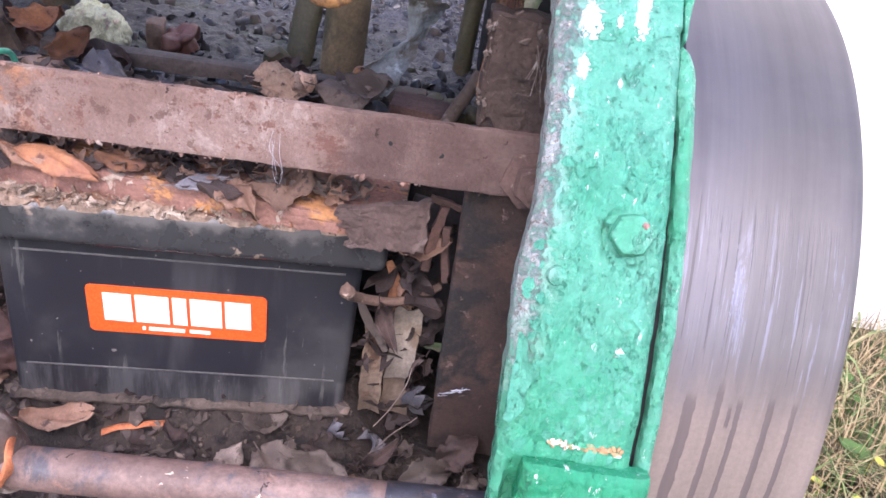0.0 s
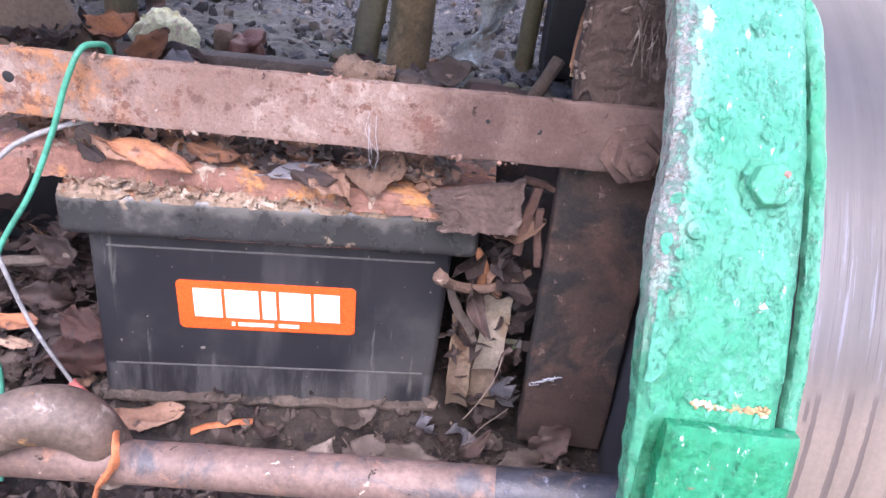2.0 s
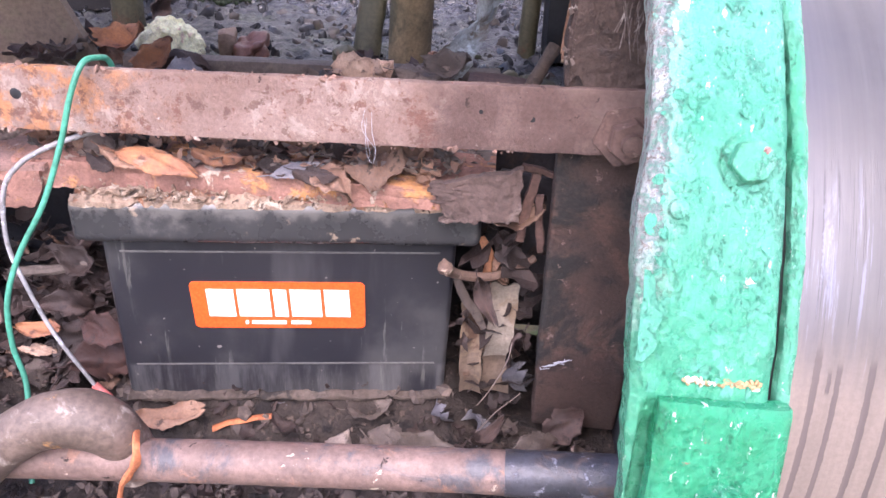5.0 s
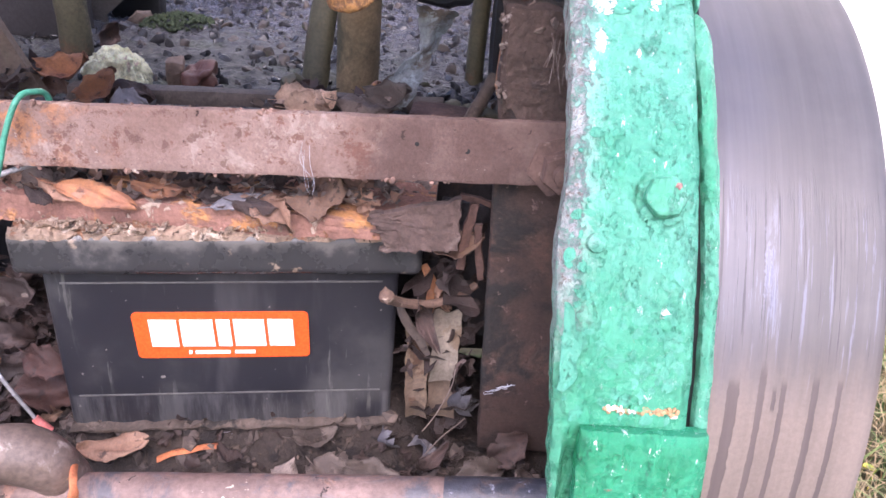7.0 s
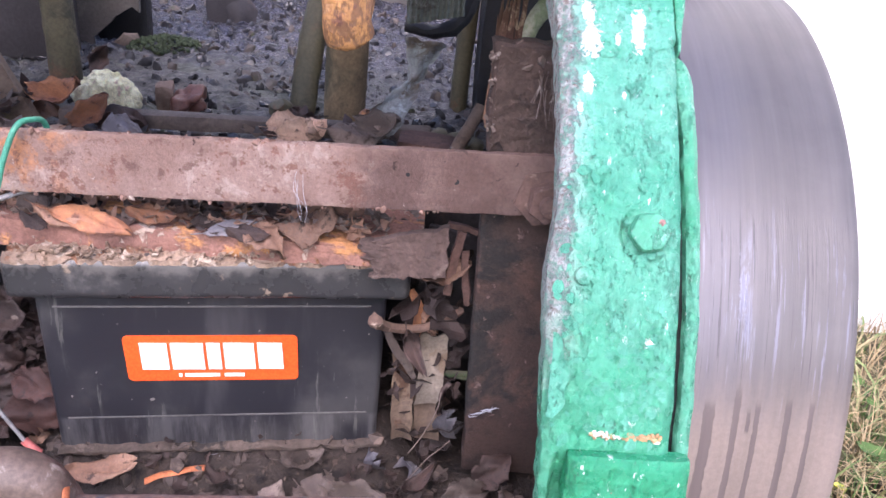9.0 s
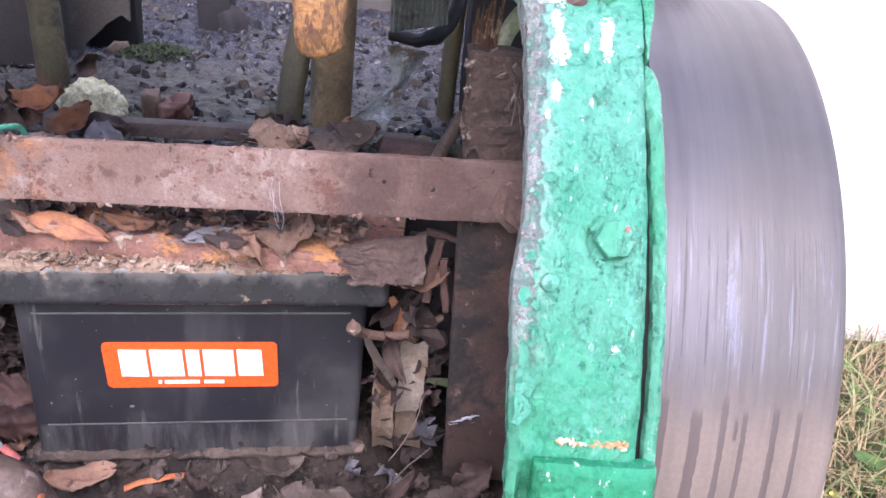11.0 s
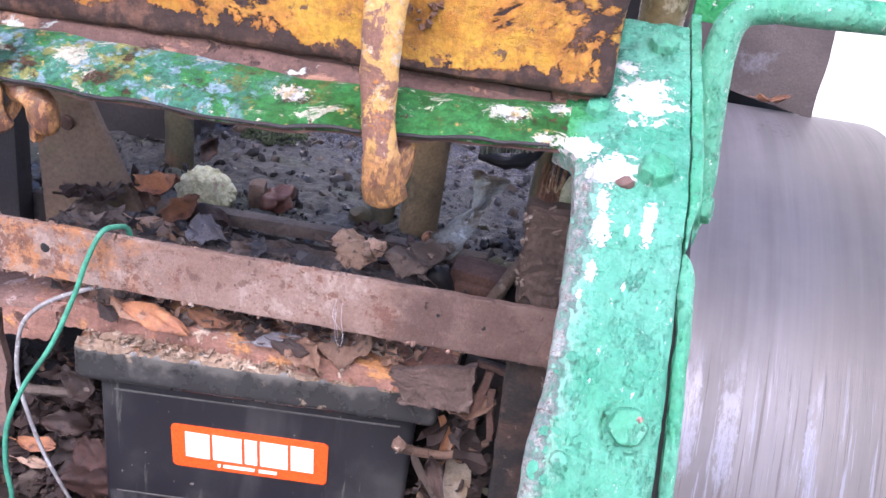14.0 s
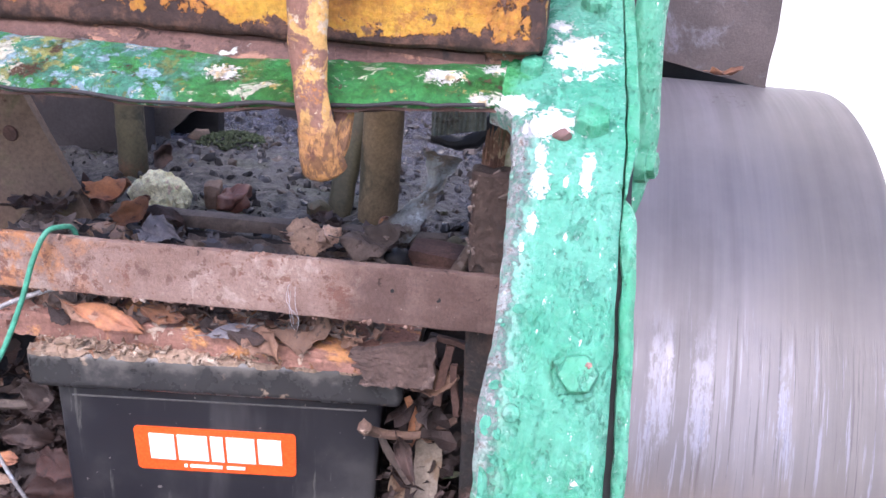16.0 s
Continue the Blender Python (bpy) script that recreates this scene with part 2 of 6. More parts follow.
blade_pale = worn("blade_pale", (0.20, 0.26, 0.09), [((0.42, 0.35, 0.19), 9, 0.46, 0.56, 0.8), ((0.10, 0.20, 0.06), 12, 0.52, 0.60, 0.7)], 0.7)
leaf_yellow = worn("leaf_yellow", (0.5, 0.45, 0.07), [((0.12, 0.2, 0.04), 40, 0.5, 0.6, 0.7)], 0.6)


def leaf_material(name, a, b, dark):
    k = Mat(name, 0.62, 0.0)
    fine, vein = k.noise(420, 5, 0.7), k.noise(60, 5, 0.65, dist=0.6)
    col = k.mix(k.span(k.noise(35, 4), 0.42, 0.62), a, b)
    col = k.mix(k.span(k.noise(75, 5, 0.7), 0.58, 0.68), col, dark)
    col = k.shade(k.shade(col, fine, 0.75, 1.2), k.rand, 0.65, 1.35)
    return k.done(col, k.span(fine, 0.3, 0.7, 0.5, 0.85), k.op("ADD", k.op("MULTIPLY", fine, 0.7), k.op("ADD", vein, k.op("MULTIPLY", k.noise(170, 6, 0.72), 0.8))), 0.9, 0.0011)


leaf_orange = leaf_material("leaf_orange", (0.34, 0.15, 0.072), (0.23, 0.100, 0.058), (0.10, 0.045, 0.03))
leaf_brown = leaf_material("leaf_brown", (0.19, 0.105, 0.07), (0.27, 0.16, 0.11), (0.06, 0.035, 0.027))
leaf_grey = leaf_material("leaf_grey", (0.145, 0.110, 0.094), (0.205, 0.158, 0.134), (0.09, 0.065, 0.055))
leaf_dark = leaf_material("leaf_dark", (0.044, 0.029, 0.026), (0.068, 0.042, 0.036), (0.025, 0.017, 0.016))
leaf_slate = leaf_material("leaf_slate", (0.105, 0.10, 0.115), (0.17, 0.16, 0.17), (0.05, 0.045, 0.05))
leaf_pale = leaf_material("leaf_pale", (0.66, 0.45, 0.33), (0.52, 0.34, 0.245), (0.16, 0.10, 0.08))
leaf_wine = leaf_material("leaf_wine", (0.034, 0.015, 0.012), (0.054, 0.024, 0.019), (0.02, 0.011, 0.010))
LEAVES = [leaf_orange, leaf_brown, leaf_grey, leaf_dark, leaf_slate, leaf_pale, leaf_wine]


def bar_steel():
    """Rusted flat bar: pinkish and blistered for most of its length, darker and pitted towards its bolt."""
    k = Mat("bar_steel", 0.8)
    fine, coarse = k.noise(380, 8, 0.75), k.noise(30, 6, 0.66)
    col = k.mix(k.span(coarse, 0.36, 0.62), (0.245, 0.155, 0.127), (0.335, 0.230, 0.195))
    left = k.span(k.op("ADD", k.axis(0), k.op("MULTIPLY", k.op("SUBTRACT", coarse, 0.5), 0.15)), 0.02, -0.06)
    col = k.mix(k.op("MULTIPLY", left, k.span(k.noise(40, 7, 0.72), 0.46, 0.58)), col, (0.46, 0.21, 0.10))
    col = k.mix(k.span(k.noise(30, 9, 0.78, dist=0.3), 0.545, 0.58, 0, 0.5), col, (0.47, 0.375, 0.325))
    col = k.mix(k.span(k.noise(38, 9, 0.78), 0.535, 0.575, 0, 0.85), col, (0.185, 0.085, 0.060))
    col = k.mix(k.span(k.noise(95, 8, 0.76), 0.56, 0.60, 0, 0.8), col, (0.135, 0.072, 0.055))
    right = k.span(k.op("ADD", k.axis(0), k.op("MULTIPLY", k.op("SUBTRACT", k.noise(26, 6, 0.7), 0.5), 0.09)), 0.135, 0.175, 0, 0.92)
    col = k.mix(right, col, k.mix(k.span(coarse, 0.4, 0.62), (0.115, 0.070, 0.060), (0.17, 0.110, 0.094)))
    pits = k.span(k.noise(110, 6, 0.7), 0.66, 0.69)
    col = k.mix(pits, col, (0.06, 0.035, 0.03))
    col = k.mix(k.span(k.noise(210, 5, 0.7), 0.70, 0.72), col, (0.62, 0.56, 0.52))
    h = k.op("SUBTRACT", k.op("ADD", fine, k.op("MULTIPLY", k.noise(70, 8, 0.72), 1.6)), k.op("MULTIPLY", pits, 0.8))
    return k.done(k.shade(col, fine, 0.78, 1.2), 0.78, h, 0.9, 0.0016)


def battery_plastic():
    k = Mat("battery_plastic", 0.38)
    fine, dust = k.noise(300, 5, 0.7), k.noise(14, 5, 0.6)
    streak = k.noise(30, 4, 0.6, k.scaled((1, 1, 0.18)))
    col = k.mix(k.span(dust, 0.48, 0.72, 0, 0.35), (0.021, 0.021, 0.026), (0.112, 0.108, 0.100))
    col = k.mix(k.span(streak, 0.56, 0.76, 0, 0.25), col, (0.15, 0.145, 0.145))
    scuff = k.op("MULTIPLY", k.span(k.noise(1.0, 5, 0.7, k.scaled((150, 1, 14))), 0.58, 0.66), k.span(k.noise(16, 4), 0.46, 0.62))
    col = k.mix(k.op("MULTIPLY", scuff, 0.45), col, (0.17, 0.17, 0.15))
    col = k.mix(k.span(k.noise(160, 3, 0.6), 0.70, 0.73, 0, 0.8), col, (0.22, 0.2, 0.18))
    foot = k.op("MULTIPLY", k.span(k.axis(2), 0.0415, 0.0375), k.span(k.noise(1.0, 5, 0.7, k.scaled((70, 1, 10))), 0.40, 0.64))
    col = k.mix(k.op("MULTIPLY", foot, 0.55), col, (0.115, 0.113, 0.115))
    return k.done(col, k.span(dust, 0.4, 0.7, 0.3, 0.6), fine, 0.25, 0.0003)


plastic_black = battery_plastic()


def battery_lid():
    k = Mat("battery_lid", 0.4)
    fine, dust = k.noise(350, 5, 0.7), k.noise(32, 6, 0.68)
    up = k.span(k.axis(2), 0.148, 0.166, -0.08, 0.10)
    col = k.mix(k.span(k.op("ADD", dust, up), 0.46, 0.64), (0.038, 0.038, 0.040), (0.112, 0.105, 0.098))
    col = k.mix(k.span(k.noise(60, 5, 0.7), 0.60, 0.68), col, (0.26, 0.20, 0.15))
    return k.done(col, k.span(dust, 0.4, 0.65, 0.22, 0.5), fine, 0.35, 0.0005)


lid_black = battery_lid()


def green_paint(name="green_paint", spots=(), edge=True, base=((0.120, 0.400, 0.285), (0.060, 0.330, 0.208)), chips=0.652, rusts=0.685):
    """Thick old brush paint: pits, blisters and brush marks, pale scuffs, one edge worn to scale, white primer in
    patches; shade and glints of the relief are put into the colour.
    """
    k = Mat(name, 0.42)
    fine, coarse = k.noise(380, 8, 0.75), k.noise(18, 6, 0.66)
    lump = k.noise(80, 7, 0.70)
    brush = k.noise(60, 7, 0.72, k.scaled((3.2, 0.55, 0.55)))
    col = k.mix(k.span(coarse, 0.30, 0.62), base[1], base[0])
    col = k.mix(k.span(brush, 0.54, 0.66, 0, 0.40), col, k.shade(base[0], fine, 1.2, 1.6))
    col = k.mix(k.span(brush, 0.46, 0.36, 0, 0.25), col, base[1])
    col = k.shade(k.shade(col, lump, 0.95, 1.05), fine, 0.90, 1.09)
    blister = k.span(k.cells(120, k.scaled((1.0, 0.7, 0.7))), 0.34, 0.12)
    some = k.span(k.noise(34, 5, 0.7), 0.52, 0.62)
    blister = k.op("MULTIPLY", blister, some)
    # pits and cracks are also darkened: their shade is put into the colour
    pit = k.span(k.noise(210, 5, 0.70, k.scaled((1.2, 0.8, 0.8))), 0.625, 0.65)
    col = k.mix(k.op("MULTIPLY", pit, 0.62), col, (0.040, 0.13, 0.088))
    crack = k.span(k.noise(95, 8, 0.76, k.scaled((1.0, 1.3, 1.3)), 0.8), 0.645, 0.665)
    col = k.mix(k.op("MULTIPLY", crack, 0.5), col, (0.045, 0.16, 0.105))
    # white specks: chipped primer, and glints of the relief painted in
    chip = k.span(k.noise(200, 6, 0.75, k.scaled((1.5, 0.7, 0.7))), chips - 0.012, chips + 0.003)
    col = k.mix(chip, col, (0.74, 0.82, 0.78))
    rust = k.span(k.noise(64, 8, 0.74), rusts, rusts + 0.015)
    col = k.mix(rust, col, (0.30, 0.15, 0.10))
    torn = k.noise(42, 9, 0.78, k.scaled((1.5, 0.75, 0.75)))
    step = k.span(torn, 0.575, 0.590)
    scab = k.span(k.noise(105, 7, 0.74, k.scaled((1.4, 0.7, 0.7))), 0.585, 0.605)
    # dark and pale lines along torn paint: its shade and highlight as colour
    rim_shade = k.op("MULTIPLY", k.op("MULTIPLY", k.span(torn, 0.580, 0.586), k.span(torn, 0.600, 0.593)), k.span(k.noise(38, 5, 0.7), 0.50, 0.60))
    col = k.mix(k.op("MULTIPLY", rim_shade, 0.65), col, (0.045, 0.17, 0.11))
    lip_glint = k.op("MULTIPLY", k.op("MULTIPLY", k.span(torn, 0.598, 0.604), k.span(torn, 0.616, 0.610)), k.span(k.noise(38, 5, 0.7), 0.50, 0.60))
    col = k.mix(k.op("MULTIPLY", lip_glint, 0.6), col, (0.46, 0.72, 0.62))
    if edge:
        # deeper green lower down, partly shade of the forward-facing curve put into the colour
        lowc = k.span(k.op("ADD", k.axis(2), k.op("MULTIPLY", k.op("SUBTRACT", k.noise(24, 7, 0.7), 0.5), 0.16)), 0.300, 0.160, 0, 0.70)
        col = k.mix(lowc, col, k.shade((0.034, 0.315, 0.160), lump, 0.85, 1.2))
        join = k.op("MULTIPLY", k.span(k.op("ADD", k.axis(0), k.op("MULTIPLY", k.op("SUBTRACT", lump, 0.5), 0.05)), 0.252, 0.236), k.span(k.axis(2), 0.350, 0.358))
        col = k.mix(join, col, k.shade((0.05, 0.29, 0.10), lump, 0.7, 1.3))
    rough = k.span(lump, 0.3, 0.7, 0.16, 0.38)
    height = k.op("ADD", k.op("ADD", k.op("MULTIPLY", lump, 0.9), k.op("MULTIPLY", fine, 0.50)), k.op("MULTIPLY", brush, 0.5))
    height = k.op("SUBTRACT", k.op("ADD", height, k.op("MULTIPLY", blister, 0.45)), k.op("MULTIPLY", k.op("ADD", pit, crack), 0.40))
    height = k.op("ADD", k.op("SUBTRACT", height, k.op("MULTIPLY", step, 0.45)), k.op("MULTIPLY", scab, 0.40))
    if edge:
        n = k.op("ADD", k.axis(0), k.op("MULTIPLY", k.op("SUBTRACT", k.noise(120, 10, 0.86), 0.5), 0.034))
        under = k.op("MULTIPLY", k.span(k.axis(2), 0.356, 0.346), k.span(k.op("ADD", k.axis(2), k.op("MULTIPLY", k.op("SUBTRACT", lump, 0.5), 0.10)), 0.190, 0.245, 0.05, 1.0))
        pale = k.op("MULTIPLY", under, k.span(n, 0.2600, 0.2505, 0, 0.45))
        col = k.mix(pale, col, k.shade((0.42, 0.58, 0.51), fine, 0.8, 1.2))
        grey = k.op("MULTIPLY", under, k.op("MULTIPLY", k.span(n, 0.2520, 0.2500), k.span(k.noise(150, 10, 0.84), 0.43, 0.50, 0.0, 0.92)))
        scale = k.mix(k.span(k.noise(230, 9, 0.78), 0.40, 0.62), (0.31, 0.315, 0.31), (0.54, 0.565, 0.55))
        scale = k.mix(k.span(k.noise(150, 10, 0.86), 0.53, 0.56), scale, (0.15, 0.095, 0.08))
        scale = k.mix(k.span(k.noise(60, 9, 0.8), 0.60, 0.63), scale, (0.48, 0.28, 0.20))
        col = k.mix(grey, col, scale)
        height = k.op("SUBTRACT", height, k.op("MULTIPLY", grey, 0.5))
        rough = k.op("MAXIMUM", rough, k.op("MULTIPLY", grey, 0.85))
    for place, radius, shape in spots:
        m = k.spot(place, radius, radius * 4.4, 1.9 / radius, shape)
        col = k.mix(m, col, k.shade((0.86, 0.86, 0.84), fine, 0.94, 1.04))
        height = k.op("SUBTRACT", height, k.op("MULTIPLY", m, 0.5))
    return k.done(col, rough, height, 0.9, 0.0026)


def strip_paint():
    """Dark green over older pale blue, yellow and white coats, all flaking."""
    k = Mat("strip_paint", 0.5)
    fine, coarse = k.noise(280, 6, 0.7), k.noise(32, 7, 0.7)
    col = k.mix(k.span(coarse, 0.4, 0.62), (0.030, 0.17, 0.030), (0.045, 0.29, 0.075))
    left = k.span(k.op("ADD", k.axis(0), k.op("MULTIPLY", k.op("SUBTRACT", coarse, 0.5), 0.10)), 0.085, 0.050)
    far = k.span(k.op("ADD", k.axis(0), k.op("MULTIPLY", k.op("SUBTRACT", coarse, 0.5), 0.10)), 0.035, -0.015)
    col = k.mix(k.op("MULTIPLY", left, k.span(k.noise(55, 6, 0.7), 0.44, 0.50)), col, (0.065, 0.27, 0.175))
    col = k.mix(k.op("MULTIPLY", left, k.span(k.noise(60, 8, 0.74), 0.53, 0.56)), col, (0.29, 0.44, 0.51))
    col = k.mix(k.op("MULTIPLY", far, k.span(k.noise(48, 8, 0.75), 0.54, 0.57)), col, (0.33, 0.34, 0.11))
    col = k.mix(k.span(k.noise(58, 8, 0.76, k.scaled((0.6, 1, 1)), 0.5), 0.58, 0.595), col, (0.68, 0.67, 0.53))
    col = k.mix(k.span(k.noise(88, 7, 0.74), 0.62, 0.64), col, (0.55, 0.40, 0.13))
    col = k.mix(k.span(k.noise(42, 8, 0.76), 0.56, 0.60, 0, 0.8), col, (0.18, 0.19, 0.045))
    rust = k.span(k.noise(50, 9, 0.78), 0.58, 0.60)
    col = k.mix(rust, col, (0.13, 0.07, 0.04))
    for place, radius, shape in (((0.2239, -0.0435, 0.3584), 0.0040, (0.8, 1, 1)), ((0.2026, -0.0295, 0.3662), 0.0052, (0.5, 1, 1)), ((0.2307, -0.0201, 0.3709), 0.0052, (0.7, 1, 1)), ((0.088, -0.042, 0.360), 0.005, (0.6, 1, 1))):
        m = k.spot(place, radius, radius * 5.0, 2.2 / radius, shape)
        col = k.mix(m, col, k.mix(k.span(k.noise(120, 4), 0.5, 0.6), (0.84, 0.83, 0.78), (0.80, 0.62, 0.36)))
    h = k.op("ADD", k.op("MULTIPLY", k.noise(60, 8, 0.74), 2.0), fine)
    grime = k.noise(70, 7, 0.74)
    return k.done(k.shade(k.shade(col, fine, 0.62, 1.15), grime, 0.6, 1.2), k.span(coarse, 0.3, 0.7, 0.3, 0.65), k.op("SUBTRACT", h, k.op("MULTIPLY", rust, 0.8)), 1.0, 0.0030)


def tank_paint():
    """Ochre paint scaling off brown rusted steel, orange bloom along the edges of the scales."""
    k = Mat("tank_paint", 0.45)
    fine = k.noise(260, 6, 0.7)
    big = k.noise(17, 8, 0.70, k.scaled((0.75, 1, 1.25)), 0.4)
    col = k.mix(k.span(k.noise(30, 6, 0.7), 0.40, 0.60), (0.54, 0.30, 0.030), (0.42, 0.175, 0.020))
    col = k.mix(k.span(k.noise(48, 8, 0.75), 0.52, 0.60, 0, 0.75), col, (0.30, 0.115, 0.025))
    col = k.mix(k.span(k.noise(100, 6, 0.72), 0.60, 0.64), col, (0.14, 0.07, 0.035))
    low = k.span(k.op("ADD", k.axis(2), k.op("MULTIPLY", k.op("SUBTRACT", k.noise(34, 8, 0.74), 0.5), 0.055)), 0.391, 0.380, 0, 0.22)
    end = k.span(k.op("ADD", k.axis(0), k.op("MULTIPLY", k.op("SUBTRACT", k.noise(30, 6, 0.7), 0.5), 0.07)), 0.205, 0.245, 0, 0.09)
    big = k.op("ADD", big, k.op("ADD", low, end))
    bloom = k.span(big, 0.47, 0.585, 0, 0.85)
    col = k.mix(bloom, col, k.shade((0.46, 0.165, 0.035), k.noise(70, 6, 0.72), 0.45, 1.5))
    hole = k.span(k.noise(44, 7, 0.72), 0.645, 0.66)
    bare = k.op("MAXIMUM", k.span(big, 0.553, 0.570), hole)
    steel = k.mix(k.span(k.noise(50, 7, 0.74), 0.46, 0.62), (0.050, 0.028, 0.023), (0.15, 0.075, 0.05))
    col = k.mix(bare, col, steel)
    h = k.op("SUBTRACT", k.op("ADD", k.op("MULTIPLY", k.noise(55, 8, 0.74), 1.1), k.op("MULTIPLY", fine, 0.4)), k.op("MULTIPLY", bare, 1.5))
    return k.done(k.shade(col, fine, 0.70, 1.22), k.span(bare, 0, 1, 0.34, 0.8), h, 1.0, 0.0028)


def hook_paint():
    k = Mat("hook_paint", 0.5)
    fine, big = k.noise(300, 6, 0.7), k.noise(55, 6, 0.68, dist=0.5)
    col = k.mix(k.span(big, 0.47, 0.53), (0.58, 0.34, 0.11), (0.23, 0.115, 0.082))
    col = k.mix(k.span(k.noise(90, 5, 0.7), 0.56, 0.62), col, (0.52, 0.40, 0.27))
    col = k.mix(k.span(k.noise(70, 5, 0.7), 0.60, 0.68), col, (0.50, 0.20, 0.04))
    low = k.span(k.op("ADD", k.axis(2), k.op("MULTIPLY", k.op("SUBTRACT", big, 0.5), 0.06)), 0.348, 0.334, 0, 0.85)
    col = k.mix(low, col, k.mix(k.span(k.noise(130, 8, 0.76, k.scaled((1.6, 1, 0.6))), 0.45, 0.52), (0.42, 0.20, 0.075), (0.13, 0.055, 0.035)))
    return k.done(k.shade(col, fine, 0.7, 1.2), 0.6, k.op("ADD", fine, k.op("MULTIPLY", big, 2)), 0.8, 0.0012)


def drum_steel():
    """Rolled steel: faint broad bands above, scores and pale films lower down, then dried mud washed off in dark runs."""
    k = Mat("drum_steel", 0.45, 0.1, 0.55)
    k.b.inputs["IOR"].default_value = 1.6
    x, z = k.axis(0), k.axis(2)
    score = k.noise(1.0, 6, 0.7, k.scaled((210, 6, 6)))
    wide = k.noise(1.0, 4, 0.6, k.scaled((58, 2.5, 2.5)))
    band = k.noise(1.0, 3, 0.55, k.scaled((19, 1.2, 1.2)))
    fine, blotch = k.noise(200, 5, 0.7), k.noise(9, 6, 0.66)
    ragged = k.op("MULTIPLY", k.op("SUBTRACT", k.noise(1.0, 6, 0.7, k.scaled((120, 7, 7))), 0.5), 0.16)
    zone = k.op("MULTIPLY", k.span(k.op("ADD", z, ragged), 0.335, 0.275), k.span(k.op("ADD", z, ragged), 0.135, 0.185))
    col = k.mix(k.span(band, 0.36, 0.64), (0.116, 0.106, 0.113), (0.153, 0.143, 0.155))
    col = k.mix(k.span(k.op("ADD", x, k.op("MULTIPLY", k.op("SUBTRACT", blotch, 0.5), 0.16)), -0.03, 0.11, 0, 0.9), col, (0.122, 0.108, 0.099))
    col = k.shade(k.shade(col, blotch, 0.86, 1.14), wide, 0.86, 1.12)
    col = k.shade(col, score, 0.93, 1.07)
    low = k.op("ADD", z, k.op("MULTIPLY", ragged, 0.6))
    col = k.mix(k.op("MULTIPLY", k.span(low, 0.225, 0.165, 0, 0.55), k.span(blotch, 0.3, 0.6, 0.5, 1)), col, (0.105, 0.088, 0.086))
    dark = k.op("MULTIPLY", k.span(k.noise(1.0, 5, 0.7, k.scaled((250, 4, 4))), 0.575, 0.63), zone)
    col = k.mix(k.op("MULTIPLY", dark, 0.75), col, (0.058, 0.047, 0.050))
    pale = k.op("MULTIPLY", k.span(k.noise(1.0, 6, 0.72, k.scaled((190, 8, 8))), 0.565, 0.62), zone)
    for place, half, top, foot in ((-0.036, 0.0105, 0.300, 0.220), (-0.078, 0.0125, 0.305, 0.215), (0.043, 0.0050, 0.285, 0.222)):
        off = k.op("ABSOLUTE", k.op("SUBTRACT", k.op("ADD", x, k.op("MULTIPLY", k.op("SUBTRACT", k.noise(110, 8, 0.8), 0.5), 0.016)), place))
        within = k.op("MULTIPLY", k.span(low, foot - 0.02, foot + 0.002), k.span(low, top + 0.03, top - 0.03))
        film = k.op("MULTIPLY", k.span(off, half, half * 0.8), within)
        pale = k.op("MAXIMUM", pale, k.op("MULTIPLY", film, k.span(k.noise(1.0, 7, 0.76, k.scaled((150, 45, 45))), 0.40, 0.54, 0.1, 1.25)))
    col = k.mix(k.op("MULTIPLY", pale, 0.55), col, (0.235, 0.238, 0.300))
    mark = k.op("MULTIPLY", k.span(k.noise(70, 6, 0.74), 0.56, 0.60), k.spot((0.004, -0.07, 0.496), 0.034, 0.05, 30, (1.1, 0.9, 1)))
    col = k.mix(k.op("MULTIPLY", mark, 0.75), col, (0.055, 0.042, 0.042))
    rough = k.op("SUBTRACT", k.span(score, 0.3, 0.7, 0.38, 0.50), k.op("MULTIPLY", pale, 0.12))
    edge = k.op("ADD", z, k.op("ADD", k.op("MULTIPLY", k.op("SUBTRACT", k.noise(1.0, 5, 0.65, k.scaled((60, 6, 6))), 0.5), 0.07), k.op("MULTIPLY", k.op("SUBTRACT", k.noise(30, 6, 0.7), 0.5), 0.03)))
    mud = k.span(edge, 0.195, 0.100, 0, 0.90)
    col = k.mix(mud, col, k.shade(k.shade((0.238, 0.188, 0.157), fine, 0.88, 1.08), wide, 0.86, 1.10))
    bulge = k.op("SUBTRACT", k.noise(34, 4, 0.6), 0.5)
    thin = k.op("SUBTRACT", k.noise(90, 4, 0.6), 0.5)
    run = 0.0
    for place, half, top, foot in ((-0.050, 0.0060, 0.155, -1), (-0.0175, 0.0042, 0.165, -1), (0.0175, 0.0058, 0.150, -1), (0.0462, 0.0030, 0.168, -1), (0.0680, 0.0028, 0.152, -1), (0.0592, 0.0019, 0.145, 0.112), (0.0997, 0.0034, 0.158, -1), (0.1240, 0.0028, 0.156, -1), (-0.082, 0.0034, 0.150, -1)):
        off = k.op("ABSOLUTE", k.op("SUBTRACT", k.op("ADD", x, k.op("MULTIPLY", thin, 0.0022)), place))
        grow = k.op("ADD", half, k.op("MULTIPLY", bulge, half * 1.1))
        m = k.op("MULTIPLY", k.span(k.op("SUBTRACT", off, grow), 0.0006, -0.0004), k.span(k.op("ADD", z, k.op("MULTIPLY", bulge, 0.03)), top, top - 0.016))
        if foot > 0:
            m = k.op("MULTIPLY", m, k.span(z, foot, foot + 0.006))
        run = k.op("MAXIMUM", run, m)
